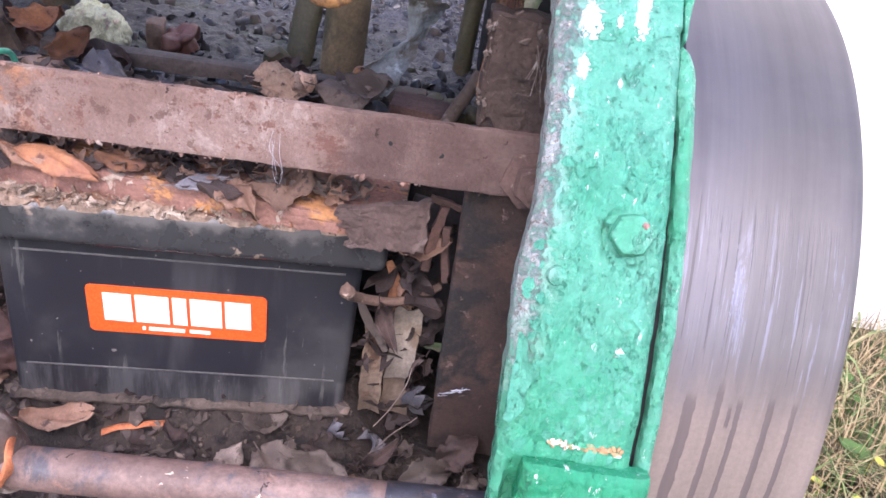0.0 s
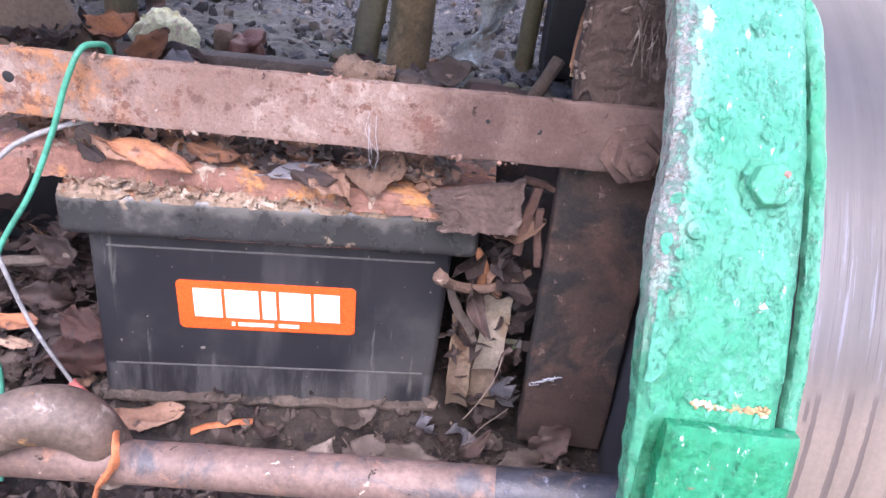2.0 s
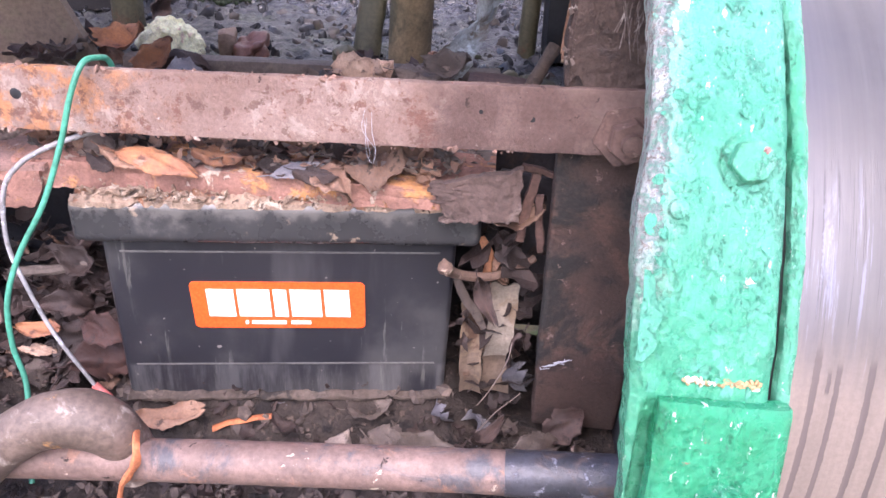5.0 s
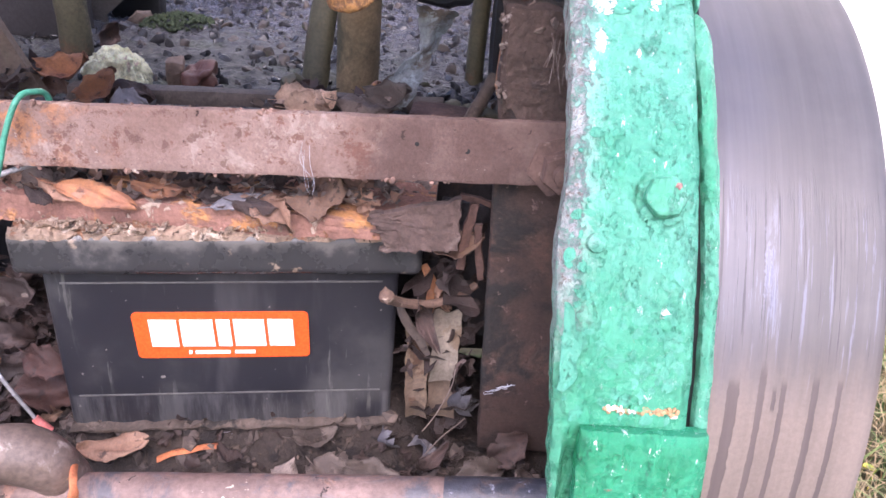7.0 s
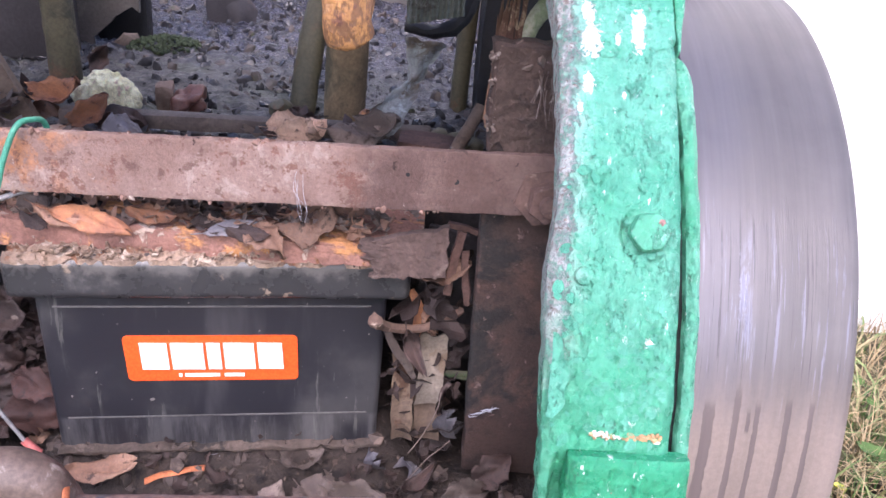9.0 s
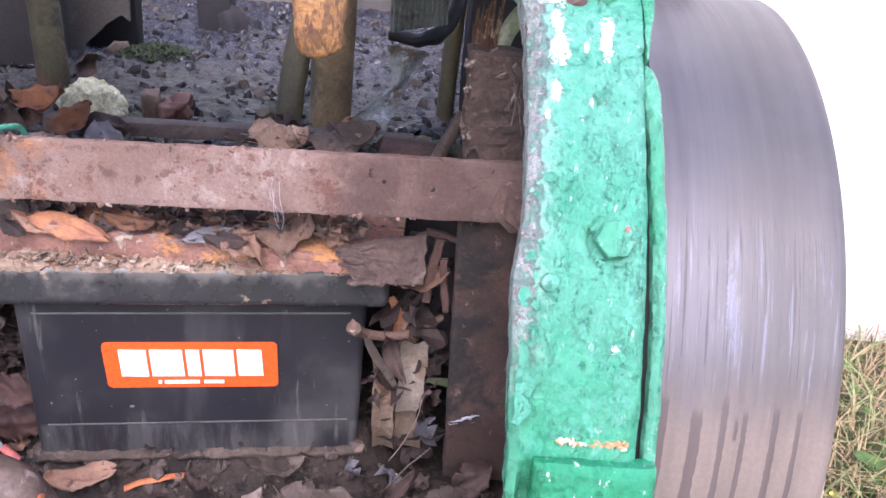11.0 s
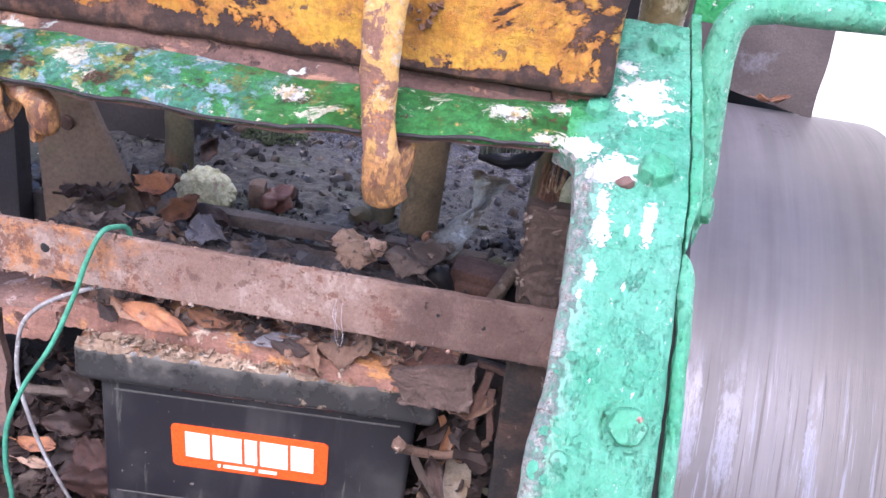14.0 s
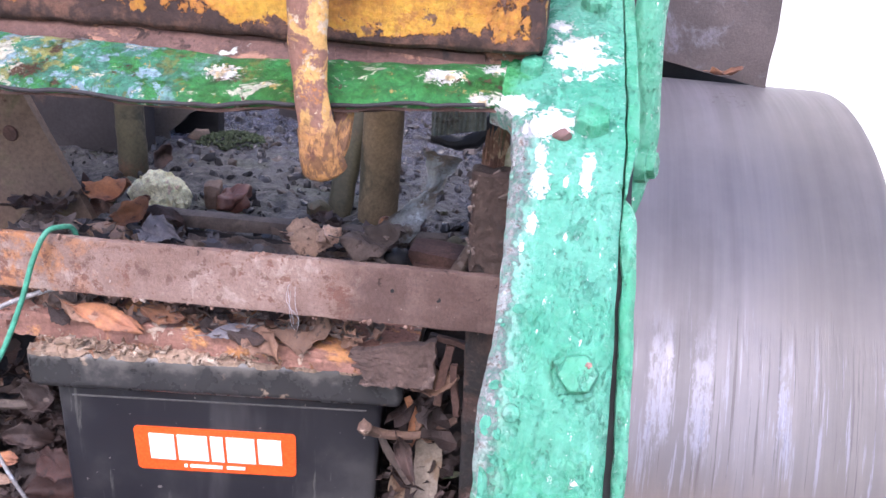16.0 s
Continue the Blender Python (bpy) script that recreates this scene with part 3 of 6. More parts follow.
    col = k.mix(k.op("MULTIPLY", run, 0.88), col, k.shade((0.098, 0.076, 0.072), wide, 0.85, 1.15))
    rough = k.op("MAXIMUM", rough, k.op("MULTIPLY", mud, 0.85))
    metal = k.op("SUBTRACT", 0.1, k.op("MULTIPLY", mud, 0.1))
    relief = k.op("ADD", k.op("MULTIPLY", k.op("MULTIPLY", k.op("ADD", score, wide), 0.7), k.span(zone, 0, 1, 0.3, 1.0)), k.op("MULTIPLY", fine, 0.2))
    return k.done(col, rough, k.op("ADD", relief, k.op("MULTIPLY", k.op("SUBTRACT", mud, run), 0.5)), 0.40, 0.0011, metal)


# ---- building ----


def part(name, bm, material, parent=None, label="", smooth=True):
    """One mesh object from a bmesh, under a thing or a part."""
    me = bpy.data.meshes.new(name)
    bmesh.ops.recalc_face_normals(bm, faces=bm.faces)
    bm.to_mesh(me)
    bm.free()
    me.materials.append(material)
    if smooth:
        me.shade_smooth()
        me.set_sharp_from_angle(angle=radians(38))
    ob = new(name, me)
    if parent is not None:
        ob.parent = parent
        ob.matrix_parent_inverse = Matrix.Translation(parent.matrix_basis.translation).inverted() if parent.type == "EMPTY" else Matrix()
    if label:
        ob["label"] = label
    return ob


def thing(name, place, label, category, group="", kind=""):
    """An Empty at the base of a thing made of parts."""
    ob = new(name)
    ob.empty_display_size = 0.02
    ob.location = place
    return tagged(ob, label, category, group, kind)


def jag(p, scale, amp):
    return noise.noise_vector(Vector(p) * scale) * amp


def block(bm, size, m, bevel=0.001, cuts=(1, 1, 1), amp=0.0, scale=60.0, seg=2):
    """A bevelled, finely cut and slightly uneven block."""
    sx, sy, sz = (s / 2 for s in size)
    made = bmesh.ops.create_cube(bm, size=1.0)["verts"]
    for v in made:
        v.co = Vector((v.co.x * 2 * sx, v.co.y * 2 * sy, v.co.z * 2 * sz))
    if bevel:
        edges = list({e for v in made for e in v.link_edges})
        made = bmesh.ops.bevel(bm, geom=edges, offset=bevel, segments=seg, affect="EDGES", profile=0.6)["verts"]
        made = list({w for v in made for f in v.link_faces for w in f.verts})
    for k in range(3):
        for j in range(1, cuts[k]):
            at = -size[k] / 2 + size[k] * j / cuts[k]
            no, co = [0, 0, 0], [0, 0, 0]
            no[k], co[k] = 1, at
            faces = list({f for v in made for f in v.link_faces})
            edges = list({e for f in faces for e in f.edges})
            got = bmesh.ops.bisect_plane(bm, geom=made + edges + faces, plane_co=co, plane_no=no)
            made = list(set(made) | {g for g in got["geom_cut"] if isinstance(g, bmesh.types.BMVert)})
    for v in made:
        w = m @ v.co
        v.co = w + (jag(w, scale, amp) + jag(w, scale * 3.1, amp * 0.45) if amp else Vector())
    return made


def sheet(bm, fn, nu, nv, thick):
    """A solid sheet over the unit square: fn(u, v) gives place and normal; thick may be a function too."""
    rows = []
    for i in range(nu + 1):
        row = []
        for j in range(nv + 1):
            p, n = fn(i / nu, j / nv)
            t = thick(i / nu, j / nv) if callable(thick) else thick
            row.append((bm.verts.new(p), bm.verts.new(Vector(p) - Vector(n) * t)))
        rows.append(row)
    for i in range(nu):
        for j in range(nv):
            a, b, c, d = rows[i][j], rows[i + 1][j], rows[i + 1][j + 1], rows[i][j + 1]
            bm.faces.new((a[0], b[0], c[0], d[0]))
            bm.faces.new((d[1], c[1], b[1], a[1]))
    for i in range(nu):
        for j in (0, nv):
            a, b = rows[i][j], rows[i + 1][j]
            bm.faces.new((a[0], a[1], b[1], b[0]))
    for j in range(nv):
        for i in (0, nu):
            a, b = rows[i][j], rows[i][j + 1]
            bm.faces.new((a[0], a[1], b[1], b[0]))


def smooth_path(points, n=6):
    """A Catmull-Rom line through the points."""
    ps = [Vector(p) for p in points]
    ps = [ps[0] * 2 - ps[1], *ps, ps[-1] * 2 - ps[-2]]
    out = []
    for a, b, c, d in zip(ps, ps[1:], ps[2:], ps[3:]):
        for k in range(n):
            t = k / n
            out.append(0.5 * (2 * b + (c - a) * t + (2 * a - 5 * b + 4 * c - d) * t * t + (3 * b - a - 3 * c + d) * t ** 3))
    return [*out, ps[-2]]


def tube(bm, points, radius, sides=10, n=6, flat=1.0, amp=0.0, up=(0, 0, 1)):
    """A capped tube along a smooth line; flat squeezes it; radius may be a function of 0..1."""
    line = smooth_path(points, n)
    side, rings = None, []
    for i, p in enumerate(line):
        d = (line[min(i + 1, len(line) - 1)] - line[max(i - 1, 0)]).normalized()
        side = (side - d * side.dot(d)).normalized() if side else d.cross(Vector(up)).normalized()
        over = side.cross(d)
        r = radius(i / (len(line) - 1)) if callable(radius) else radius
        ring = []
        for k in range(sides):
            a = 2 * math.pi * k / sides
            q = p + side * (math.cos(a) * r) + over * (math.sin(a) * r * flat)
            ring.append(bm.verts.new(q + (jag(q, 90, amp) if amp else Vector())))
        rings.append(ring)
    for a, b in zip(rings, rings[1:]):
        for k in range(sides):
            bm.faces.new((a[k], a[(k + 1) % sides], b[(k + 1) % sides], b[k]))
    bm.faces.new(rings[0][::-1])
    bm.faces.new(rings[-1])


def facing(place, normal, spin=0.0):
    """A pose at place whose z axis is the normal."""
    q = Vector(normal).to_track_quat("Z", "Y").to_matrix().to_4x4()
    return Matrix.Translation(place) @ q @ Matrix.Rotation(radians(spin), 4, "Z")


def prism(bm, sides, r0, r1, z0, z1, m, dome=0.0):
    a = [bm.verts.new(m @ Vector((r0 * math.cos(2 * math.pi * k / sides), r0 * math.sin(2 * math.pi * k / sides), z0))) for k in range(sides)]
    b = [bm.verts.new(m @ Vector((r1 * math.cos(2 * math.pi * k / sides), r1 * math.sin(2 * math.pi * k / sides), z1))) for k in range(sides)]
    for k in range(sides):
        bm.faces.new((a[k], a[(k + 1) % sides], b[(k + 1) % sides], b[k]))
    bm.faces.new(a[::-1])
    if dome:
        top = bm.verts.new(m @ Vector((0, 0, z1 + dome)))
        for k in range(sides):
            bm.faces.new((b[k], b[(k + 1) % sides], top))
    else:
        bm.faces.new(b)


def hex_head(bm, r, h, m, washer=0.0, stud=0.0):
    if washer:
        prism(bm, 24, washer, washer * 0.96, -0.002, 0.0022, m)
    prism(bm, 6, r, r, -0.002, h * 0.82, m)
    prism(bm, 6, r, r * 0.93, h * 0.82, h, m)
    if stud:
        prism(bm, 14, stud, stud * 0.92, h, h * 1.5, m, stud * 0.15)


def lump(bm, place, size, seed, cuts=2, amp=0.3):
    """A rounded uneven stone."""
    m = Matrix.Translation(place) @ Euler((seed * 1.7, seed * 2.3, seed * 0.9)).to_matrix().to_4x4()
    for v in bmesh.ops.create_icosphere(bm, subdivisions=cuts, radius=1.0)["verts"]:
        k = 1 + amp * noise.noise(v.co * 1.4 + Vector((seed * 3.1, seed, 0)))
        v.co = m @ Vector((v.co.x * size[0] * k, v.co.y * size[1] * k, v.co.z * size[2] * k))


def leaf_mesh(name, length, width, curl, fold, lobes, seed, ragged=0.05):
    """A dry leaf, lying along x with its stalk at the origin: curled, folded at the rib, with an uneven edge."""
    rng = random.Random(seed)
    bm = bmesh.new()
    nu, nv = 16, 8
    ph = [rng.uniform(0, 6.28) for _ in range(4)]

    def at(u, v):
        w = math.sin(math.pi * min(1, u * 0.93 + 0.05)) ** 0.75 * width / 2
        s = 2 * v - 1
        w *= 1 + 0.13 * math.sin(u * lobes * 6.28 + ph[0] + (2.0 if s > 0 else 0)) * abs(s) ** 2
        w *= 1 + ragged * math.sin(u * 47 + ph[1] + s * 2) * abs(s) ** 3
        x = u * length + 0.06 * length * math.sin(s * 3 + ph[2]) * abs(s)
        y = s * w
        z = abs(s) ** 1.4 * fold * width / 2 + curl * length * (u - 0.45) ** 2
        z += 0.09 * width * math.sin(u * 9 + ph[2] + s * 3) + 0.07 * width * math.sin(s * 7 + ph[3] + u * 5) + 0.03 * width * math.sin(u * 23 + s * 11 + ph[0])
        z -= 0.02 * width * (1 - abs(s)) ** 6
        return (x, y, z), (0, 0, 1)

    sheet(bm, at, nu, nv, 0.0005)
    tube(bm, [(0, 0, curl * length * 0.2), (-0.1 * length, 0.01 * length, curl * length * 0.2), (-0.22 * length, 0.03 * length, curl * length * 0.24)], 0.0006, 5, 2)
    bmesh.ops.recalc_face_normals(bm, faces=bm.faces)
    me = bpy.data.meshes.new(name)
    bm.to_mesh(me)
    bm.free()
    me.shade_smooth()
    return me


SHAPES = [leaf_mesh("leaf", 0.05, 0.022, 0.5, 0.35, 1.0, 1), leaf_mesh("leaf", 0.05, 0.030, 1.2, 0.7, 2.4, 2), leaf_mesh("leaf", 0.05, 0.034, -0.8, 0.4, 3.0, 3, 0.07),
          leaf_mesh("leaf", 0.05, 0.018, 1.6, 1.1, 1.5, 4), leaf_mesh("leaf", 0.05, 0.036, 0.9, -0.5, 2.0, 5, 0.07), leaf_mesh("leaf", 0.05, 0.026, -1.4, 0.8, 3.5, 6, 0.08),
          leaf_mesh("leaf", 0.05, 0.017, -0.30, -0.35, 1.6, 7, 0.08), leaf_mesh("leaf", 0.05, 0.020, 0.25, -0.45, 2.2, 8, 0.10)]
LEAF_KINDS = {}


def leaf(x, y, z, size, shape, colour, rx=0, ry=0, rz=0, label=""):
    """A fallen leaf, a thing of its own."""
    key = (shape, colour)
    if key not in LEAF_KINDS:
        me = SHAPES[shape].copy()
        me.materials.append(LEAVES[colour])
        LEAF_KINDS[key] = me
    ob = new("leaf", LEAF_KINDS[key])
    ob.matrix_basis = pose(x, y, z, rx, ry, rz) @ Matrix.Scale(size / 0.05, 4)
    names = ["curled orange-brown dry leaf", "crumpled brown dry leaf", "crumpled grey-brown dry leaf", "rotting dark brown leaf", "dull slate-grey dead leaf", "pale tan crumpled leaf", "smooth dark red-brown leaf"]
    return tagged(ob, label or names[colour] + " among the litter", "leaf", "fallen leaves")


# ---- ground, wall ----
GROUND = -0.728


def build_ground():
    bm = bmesh.new()

    def at(u, v):
        a, r = u * 2 * math.pi, 0.02 + 60 * v ** 3
        x, y = 0.6 + r * math.cos(a), 0.9 + r * math.sin(a)
        return (x, y, GROUND - 0.004 + 0.006 * noise.noise(Vector((x * 5, y * 5, 0)))), (0, 0, 1)

    sheet(bm, at, 48, 26, 0.1)
    bmesh.ops.remove_doubles(bm, verts=bm.verts, dist=0.0005)
    tagged(part("ground", bm, earth_grass), "rough grassy ground with dry straw beside the wall", "ground", kind="structure")


def blades(name, count, seed, material, x0, x1, y0, y1, length, label, lean=0.6, width=(0.0012, 0.003)):
    rng = random.Random(seed)
    bm = bmesh.new()
    for _ in range(count):
        x, y, a, l = rng.uniform(x0, x1), rng.uniform(y0, y1), rng.uniform(0, 6.28), length * rng.uniform(0.5, 1.3)
        d = Vector((math.cos(a), math.sin(a), 0))
        s = Vector((-d.y, d.x, 0)) * rng.uniform(*width)
        k = rng.uniform(0.2, lean)
        last = None
        for j in range(5):
            t = j / 4
            p = Vector((x, y, GROUND)) + d * (l * k * t * t * 1.4) + Vector((0, 0, l * (t - 0.45 * k * t * t)))
            w = s * (1 - t * 0.92)
            pair = (bm.verts.new(p - w), bm.verts.new(p + w))
            if last:
                bm.faces.new((last[0], last[1], pair[1], pair[0]))
            last = pair
    tagged(part(name, bm, material), label, "grass", kind="stuff")


build_ground()
blades("dry_grass", 3600, 3, straw, 0.78, 2.1, 0.40, 1.59, 0.11, "dry straw-coloured grass lying on the ground", 1.3)
blades("green_grass", 1300, 4, blade_green, 0.78, 2.1, 0.40, 1.59, 0.09, "short green grass and weeds along the wall")

blades("broad_grass", 420, 6, blade_pale, 0.85, 1.9, 0.45, 1.58, 0.15, "broad pale green and straw grass blades by the wall", 1.2, (0.003, 0.0065))


def weed_leaves():
    rng = random.Random(9)
    for k in range(26):
        bm = bmesh.new()
        x, y = rng.uniform(1.0, 1.5), rng.uniform(0.65, 1.45)
        r, a, tilt = rng.uniform(0.012, 0.028), rng.uniform(0, 6.28), rng.uniform(-0.5, 0.5)

        def at(u, v):
            s, w = 2 * v - 1, math.sin(math.pi * min(1, u + 0.04)) ** 0.6
            q = Vector((u * 2 * r, s * r * 0.8 * w, 0.25 * r * abs(s) + tilt * u * r))
            q.rotate(Euler((0, 0, a)))
            return q + Vector((x, y, GROUND + 0.05)), (0, 0, 1)

        sheet(bm, at, 7, 4, 0.0006)
        stalk = [(x, y, GROUND - 0.002), (x, y, GROUND + 0.03), (x + 0.002, y, GROUND + 0.0505)]
        tube(bm, stalk, 0.0012, 5, 2)
        tagged(part("weed", bm, leaf_yellow if k % 3 == 0 else blade_green), "small broad-leaved weed in the dry grass", "weed", "weeds in the grass")


weed_leaves()
bm = bmesh.new()
block(bm, (9.0, 0.2, 3.2), pose(3.9, 1.70, GROUND + 1.5), 0.004, (6, 1, 4))
tagged(part("wall_white", bm, wall_paint), "white rendered wall in full daylight", "wall", kind="structure")

# ---- roller drum ----
DRUM_Y, DRUM_Z, DRUM_R = 0.724, -0.227, 0.501


def build_drum():
    base = thing("roller_drum", (0.48, DRUM_Y, GROUND), "large smooth steel drum of a road roller, scored and muddy", "roller drum")
    bm = bmesh.new()
    outline = [(0.335, -0.134), (0.337, -0.034), (0.336, -0.010), (0.341, -0.0005), (0.348, 0.0)]
    outline += [(0.348 + 0.288 * k / 14, 0.0) for k in range(1, 15)]
    outline += [(0.6415, -0.0010), (0.6448, -0.0045), (0.645, -0.034), (0.635, -0.038), (0.627, -0.134)]
    outline = [(x, DRUM_R + r) for x, r in outline]
    n, rings = 200, []
    for k in range(n):
        a = 2 * math.pi * k / n
        rings.append([bm.verts.new((x - 0.48, -r * math.cos(a), r * math.sin(a))) for x, r in outline])
    for k in range(n):
        a, b = rings[k], rings[(k + 1) % n]
        for j in range(len(outline) - 1):
            bm.faces.new((a[j], a[j + 1], b[j + 1], b[j]))
    shell = part("shell", bm, drum_steel(), base)
    shell.matrix_parent_inverse = Matrix()
    shell.location = (0, 0, DRUM_Z - GROUND)
    for x in (0.345, 0.622):
        bm = bmesh.new()
        prism(bm, 64, DRUM_R - 0.064, DRUM_R - 0.064, -0.006, 0.006, facing((x, DRUM_Y, DRUM_Z), (1, 0, 0)))
        prism(bm, 24, 0.07, 0.06, -0.03, 0.03, facing((x, DRUM_Y, DRUM_Z), (1, 0, 0)))
        prism(bm, 64, DRUM_R - 0.024, DRUM_R - 0.024, -0.004, 0.004, facing((x, DRUM_Y, DRUM_Z), (1, 0, 0)))
        part("end_plate", bm, rust_dark, base)


build_drum()

# ---- green frame: a curved arm, a cross strip on the same curve, side plate, lug block, bolts ----
CY, CZ, CR, BEND = 0.105, 0.107, 0.292, 64.0


def on_arm(x, a, h=0.0):
    """The place on the frame's curved front at x and a degrees up its curve (straight past the bend), h above it; and the normal."""
    b = radians(min(a, BEND))
    n = Vector((0, -math.cos(b), math.sin(b)))
    p = Vector((x, CY - CR * math.cos(b), CZ + CR * math.sin(b))) + n * h
    if a > BEND:
        p += Vector((0, math.sin(b), math.cos(b))) * (a - BEND) * CR * math.pi / 180
    return p, n


def chipped(p):
    """Depth of flaked paint: sharp-edged shallow hollows in patches, longer along the arm."""
    q = Vector((p.x * 1.5, p.y * 0.8, p.z * 0.8))
    n = noise.noise(q * 75) + 0.6 * noise.noise(q * 170) + 0.35 * noise.noise(q * 360)
    patch = max(0.0, min(1.0, 0.5 + 1.6 * noise.noise(p * 24 + Vector((5, 1, 2)))))
    return (0.00085 * max(0.0, min(1.0, (n - 0.26) / 0.10)) - 0.00045 * max(0.0, min(1.0, (-n - 0.42) / 0.12))) * patch


def curved_plate(bm, left, right, a0, a1, h, thick, na, nx, amp=0.0, round_edge=0.002, flush=(0, 0), flat=(0, 0), hollow=False):
    """A plate on the curve; left and right give x by angle. Its long edges are rounded off."""

    def at(u, v):
        a = a0 + (a1 - a0) * u
        l, r = left(a), right(a)
        e = min(v, 1 - v) * (r - l)
        drop = round_edge * (1 - min(1, e / (round_edge * 1.6))) ** 2 * (0.0 if flush[0] < a < flush[1] and v < 0.5 or flat[0] < a < flat[1] and v > 0.5 else 1.0)
        e2 = min(u, 1 - u) * (a1 - a0) * 0.0051
        drop += round_edge * 0.7 * (1 - min(1, e2 / (round_edge * 1.6))) ** 2
        p, n = on_arm(l + (r - l) * v, a, h - drop)
        if hollow:
            h0 = math.hypot((p.x - 0.2832) / 0.0111, (a - 32.4) / 2.2)
            side = max(0.0, min(1.0, 0.5 + 1.1 * ((0.2832 - p.x) / 0.0111 + 0.8 * (32.4 - a) / 2.2)))
            p -= n * 0.0026 * side * math.exp(-((h0 - 0.93) / 0.13) ** 2)
            p -= n * 0.0115 * max(0.0, min(1.0, (14.2 - a) / 4.0)) * max(0.0, min(1.0, (p.x - 0.2500) / 0.0030))
        k = noise.noise(p * 55) * amp + noise.noise(p * 170) * amp * 0.4 + noise.noise(p * 380) * amp * 0.22 - (chipped(p) if amp else 0)
        return p + n * k, n

    def depth(u, v):
        return thick

    sheet(bm, at, na, nx, depth)


ALONG, CLUMP = (1.5, 0.62, 0.62), (0.9, 0.9, 0.9)
SPOTS = [((0.2713, -0.001, 0.380), 0.0150, CLUMP), ((0.2600, 0.023, 0.3919), 0.0052, (0.8, 1, 1)), ((0.2403, -0.0442, 0.358), 0.0078, (0.75, 1.1, 1.1)), ((0.2614, -0.0537, 0.3521), 0.0088, CLUMP),
         ((0.2512, -0.0578, 0.3494), 0.0048, CLUMP), ((0.2569, -0.0704, 0.3405), 0.0040, ALONG), ((0.2582, -0.0840, 0.3297), 0.0060, ALONG), ((0.2800, -0.0733, 0.3382), 0.0044, ALONG),
         ((0.2790, -0.0816, 0.3316), 0.0042, ALONG), ((0.2664, -0.0217, 0.3701), 0.0024, CLUMP), ((0.2700, -0.082, 0.331), 0.0020, ALONG), ((0.2565, -0.100, 0.315), 0.0034, ALONG),
         ((0.2530, -0.108, 0.306), 0.0018, ALONG), ((0.2720, -0.103, 0.311), 0.0014, ALONG), ((0.2865, -0.1625, 0.2235), 0.0018, CLUMP)]
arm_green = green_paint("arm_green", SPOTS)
block_green = green_paint("block_green", (), False, ((0.030, 0.32, 0.165), (0.016, 0.25, 0.11)), 0.64, 0.635)
flange_green = green_paint("flange_green", (), False, ((0.11, 0.41, 0.27), (0.05, 0.33, 0.18)), 0.66)
flake_green = green_paint("flake_green", (), False, ((0.105, 0.385, 0.268), (0.060, 0.330, 0.205)), 0.68)
strip_green = strip_paint()
road_roller = thing("road_roller", (0.27, 0.1, -0.05), "old road roller with a curved green-painted frame, paint flaking", "road roller")


def join_edge(a):
    """Where the cross strip joins the arm its edge swings out in a small radius; above, it stands clear of the tank."""
    if a < 67.0:
        return -0.012 * max(0.0, min(1.0, (a - 57.6) / 1.9)) ** 2
    return -0.012 + 0.0225 * min(1.0, (a - 67.0) / 1.2)


def arm_left(a):
    x = 0.2415 + 0.0020 * max(0.0, min(1.0, (57 - a) / 5)) + 0.0014 * max(0.0, min(1.0, (30 - a) / 10)) + 0.0016 * noise.noise(Vector((a * 0.16, 3, 1))) + 0.0008 * noise.noise(Vector((a * 0.6, 7, 1)))
    return x + (0.008 if a < 16 else 0.0) * min(1, (16 - a) / 22) + 0.0022 * math.exp(-((a - 40) / 7) ** 2) - 0.0012 * math.exp(-((a - 24) / 6) ** 2) + join_edge(a)


def arm_right(a):
    return 0.2962 + 0.00012 * max(0, 45 - a) + (0.0006 * noise.noise(Vector((a * 0.3, 1, 5)))) - max(0, a - 60) * 0.0001


bm = bmesh.new()
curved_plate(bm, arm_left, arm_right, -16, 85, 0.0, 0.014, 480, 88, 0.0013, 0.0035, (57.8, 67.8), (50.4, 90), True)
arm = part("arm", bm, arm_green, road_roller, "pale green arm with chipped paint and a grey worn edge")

bm = bmesh.new()
curved_plate(bm, lambda a: arm_right(a) + 0.0024 + 0.0014 * max(0.0, min(1.0, (38 - a) / 12)) - 0.0014 * max(0.0, min(1.0, (a - 40) / 6)) + 0.0007 * noise.noise(Vector((a * 0.25, 9, 1))), lambda a: arm_right(a) + 0.0090 - 0.0017 * max(0.0, min(1.0, (a - 26) / 10)) + 0.0012 * math.exp(-((a - 38) / 12) ** 2) - 0.0045 * max(0, (a - 46.5) / 3) ** 2, -16, 49.5, -0.003, 0.016, 240, 12, 0.0009, 0.0022)
part("side_plate", bm, flange_green, road_roller)
bm = bmesh.new()
curved_plate(bm, lambda a: arm_right(a) + 0.0013, lambda a: arm_right(a) + 0.0022 + 0.0050 * min(1, (a - 49.6) / 7), 49.6, 88, -0.0008, 0.016, 70, 8, 0.0005, 0.0006)
part("side_plate", bm, flange_green, road_roller)
# black strip set in the gap; the gap's shade is put into its colour
bm = bmesh.new()
curved_plate(bm, lambda a: arm_right(a) - 0.004, lambda a: arm_right(a) + 0.006, -16, 80, -0.010, 0.006, 60, 2)
part("rusted_seam", bm, iron_black, road_roller, "dark seam between two plates, the gap's shade in its colour")
bm = bmesh.new()
curved_plate(bm, lambda a: 0.2562 + 0.0006 * noise.noise(Vector((a, 0, 0))), lambda a: 0.3072, -16, 14.3, 0.0085, 0.010, 150, 70, 0.0012, 0.003)
part("lug_block", bm, block_green, road_roller, "green lug block with scuffed paint")
bm = bmesh.new()
rng = random.Random(17)
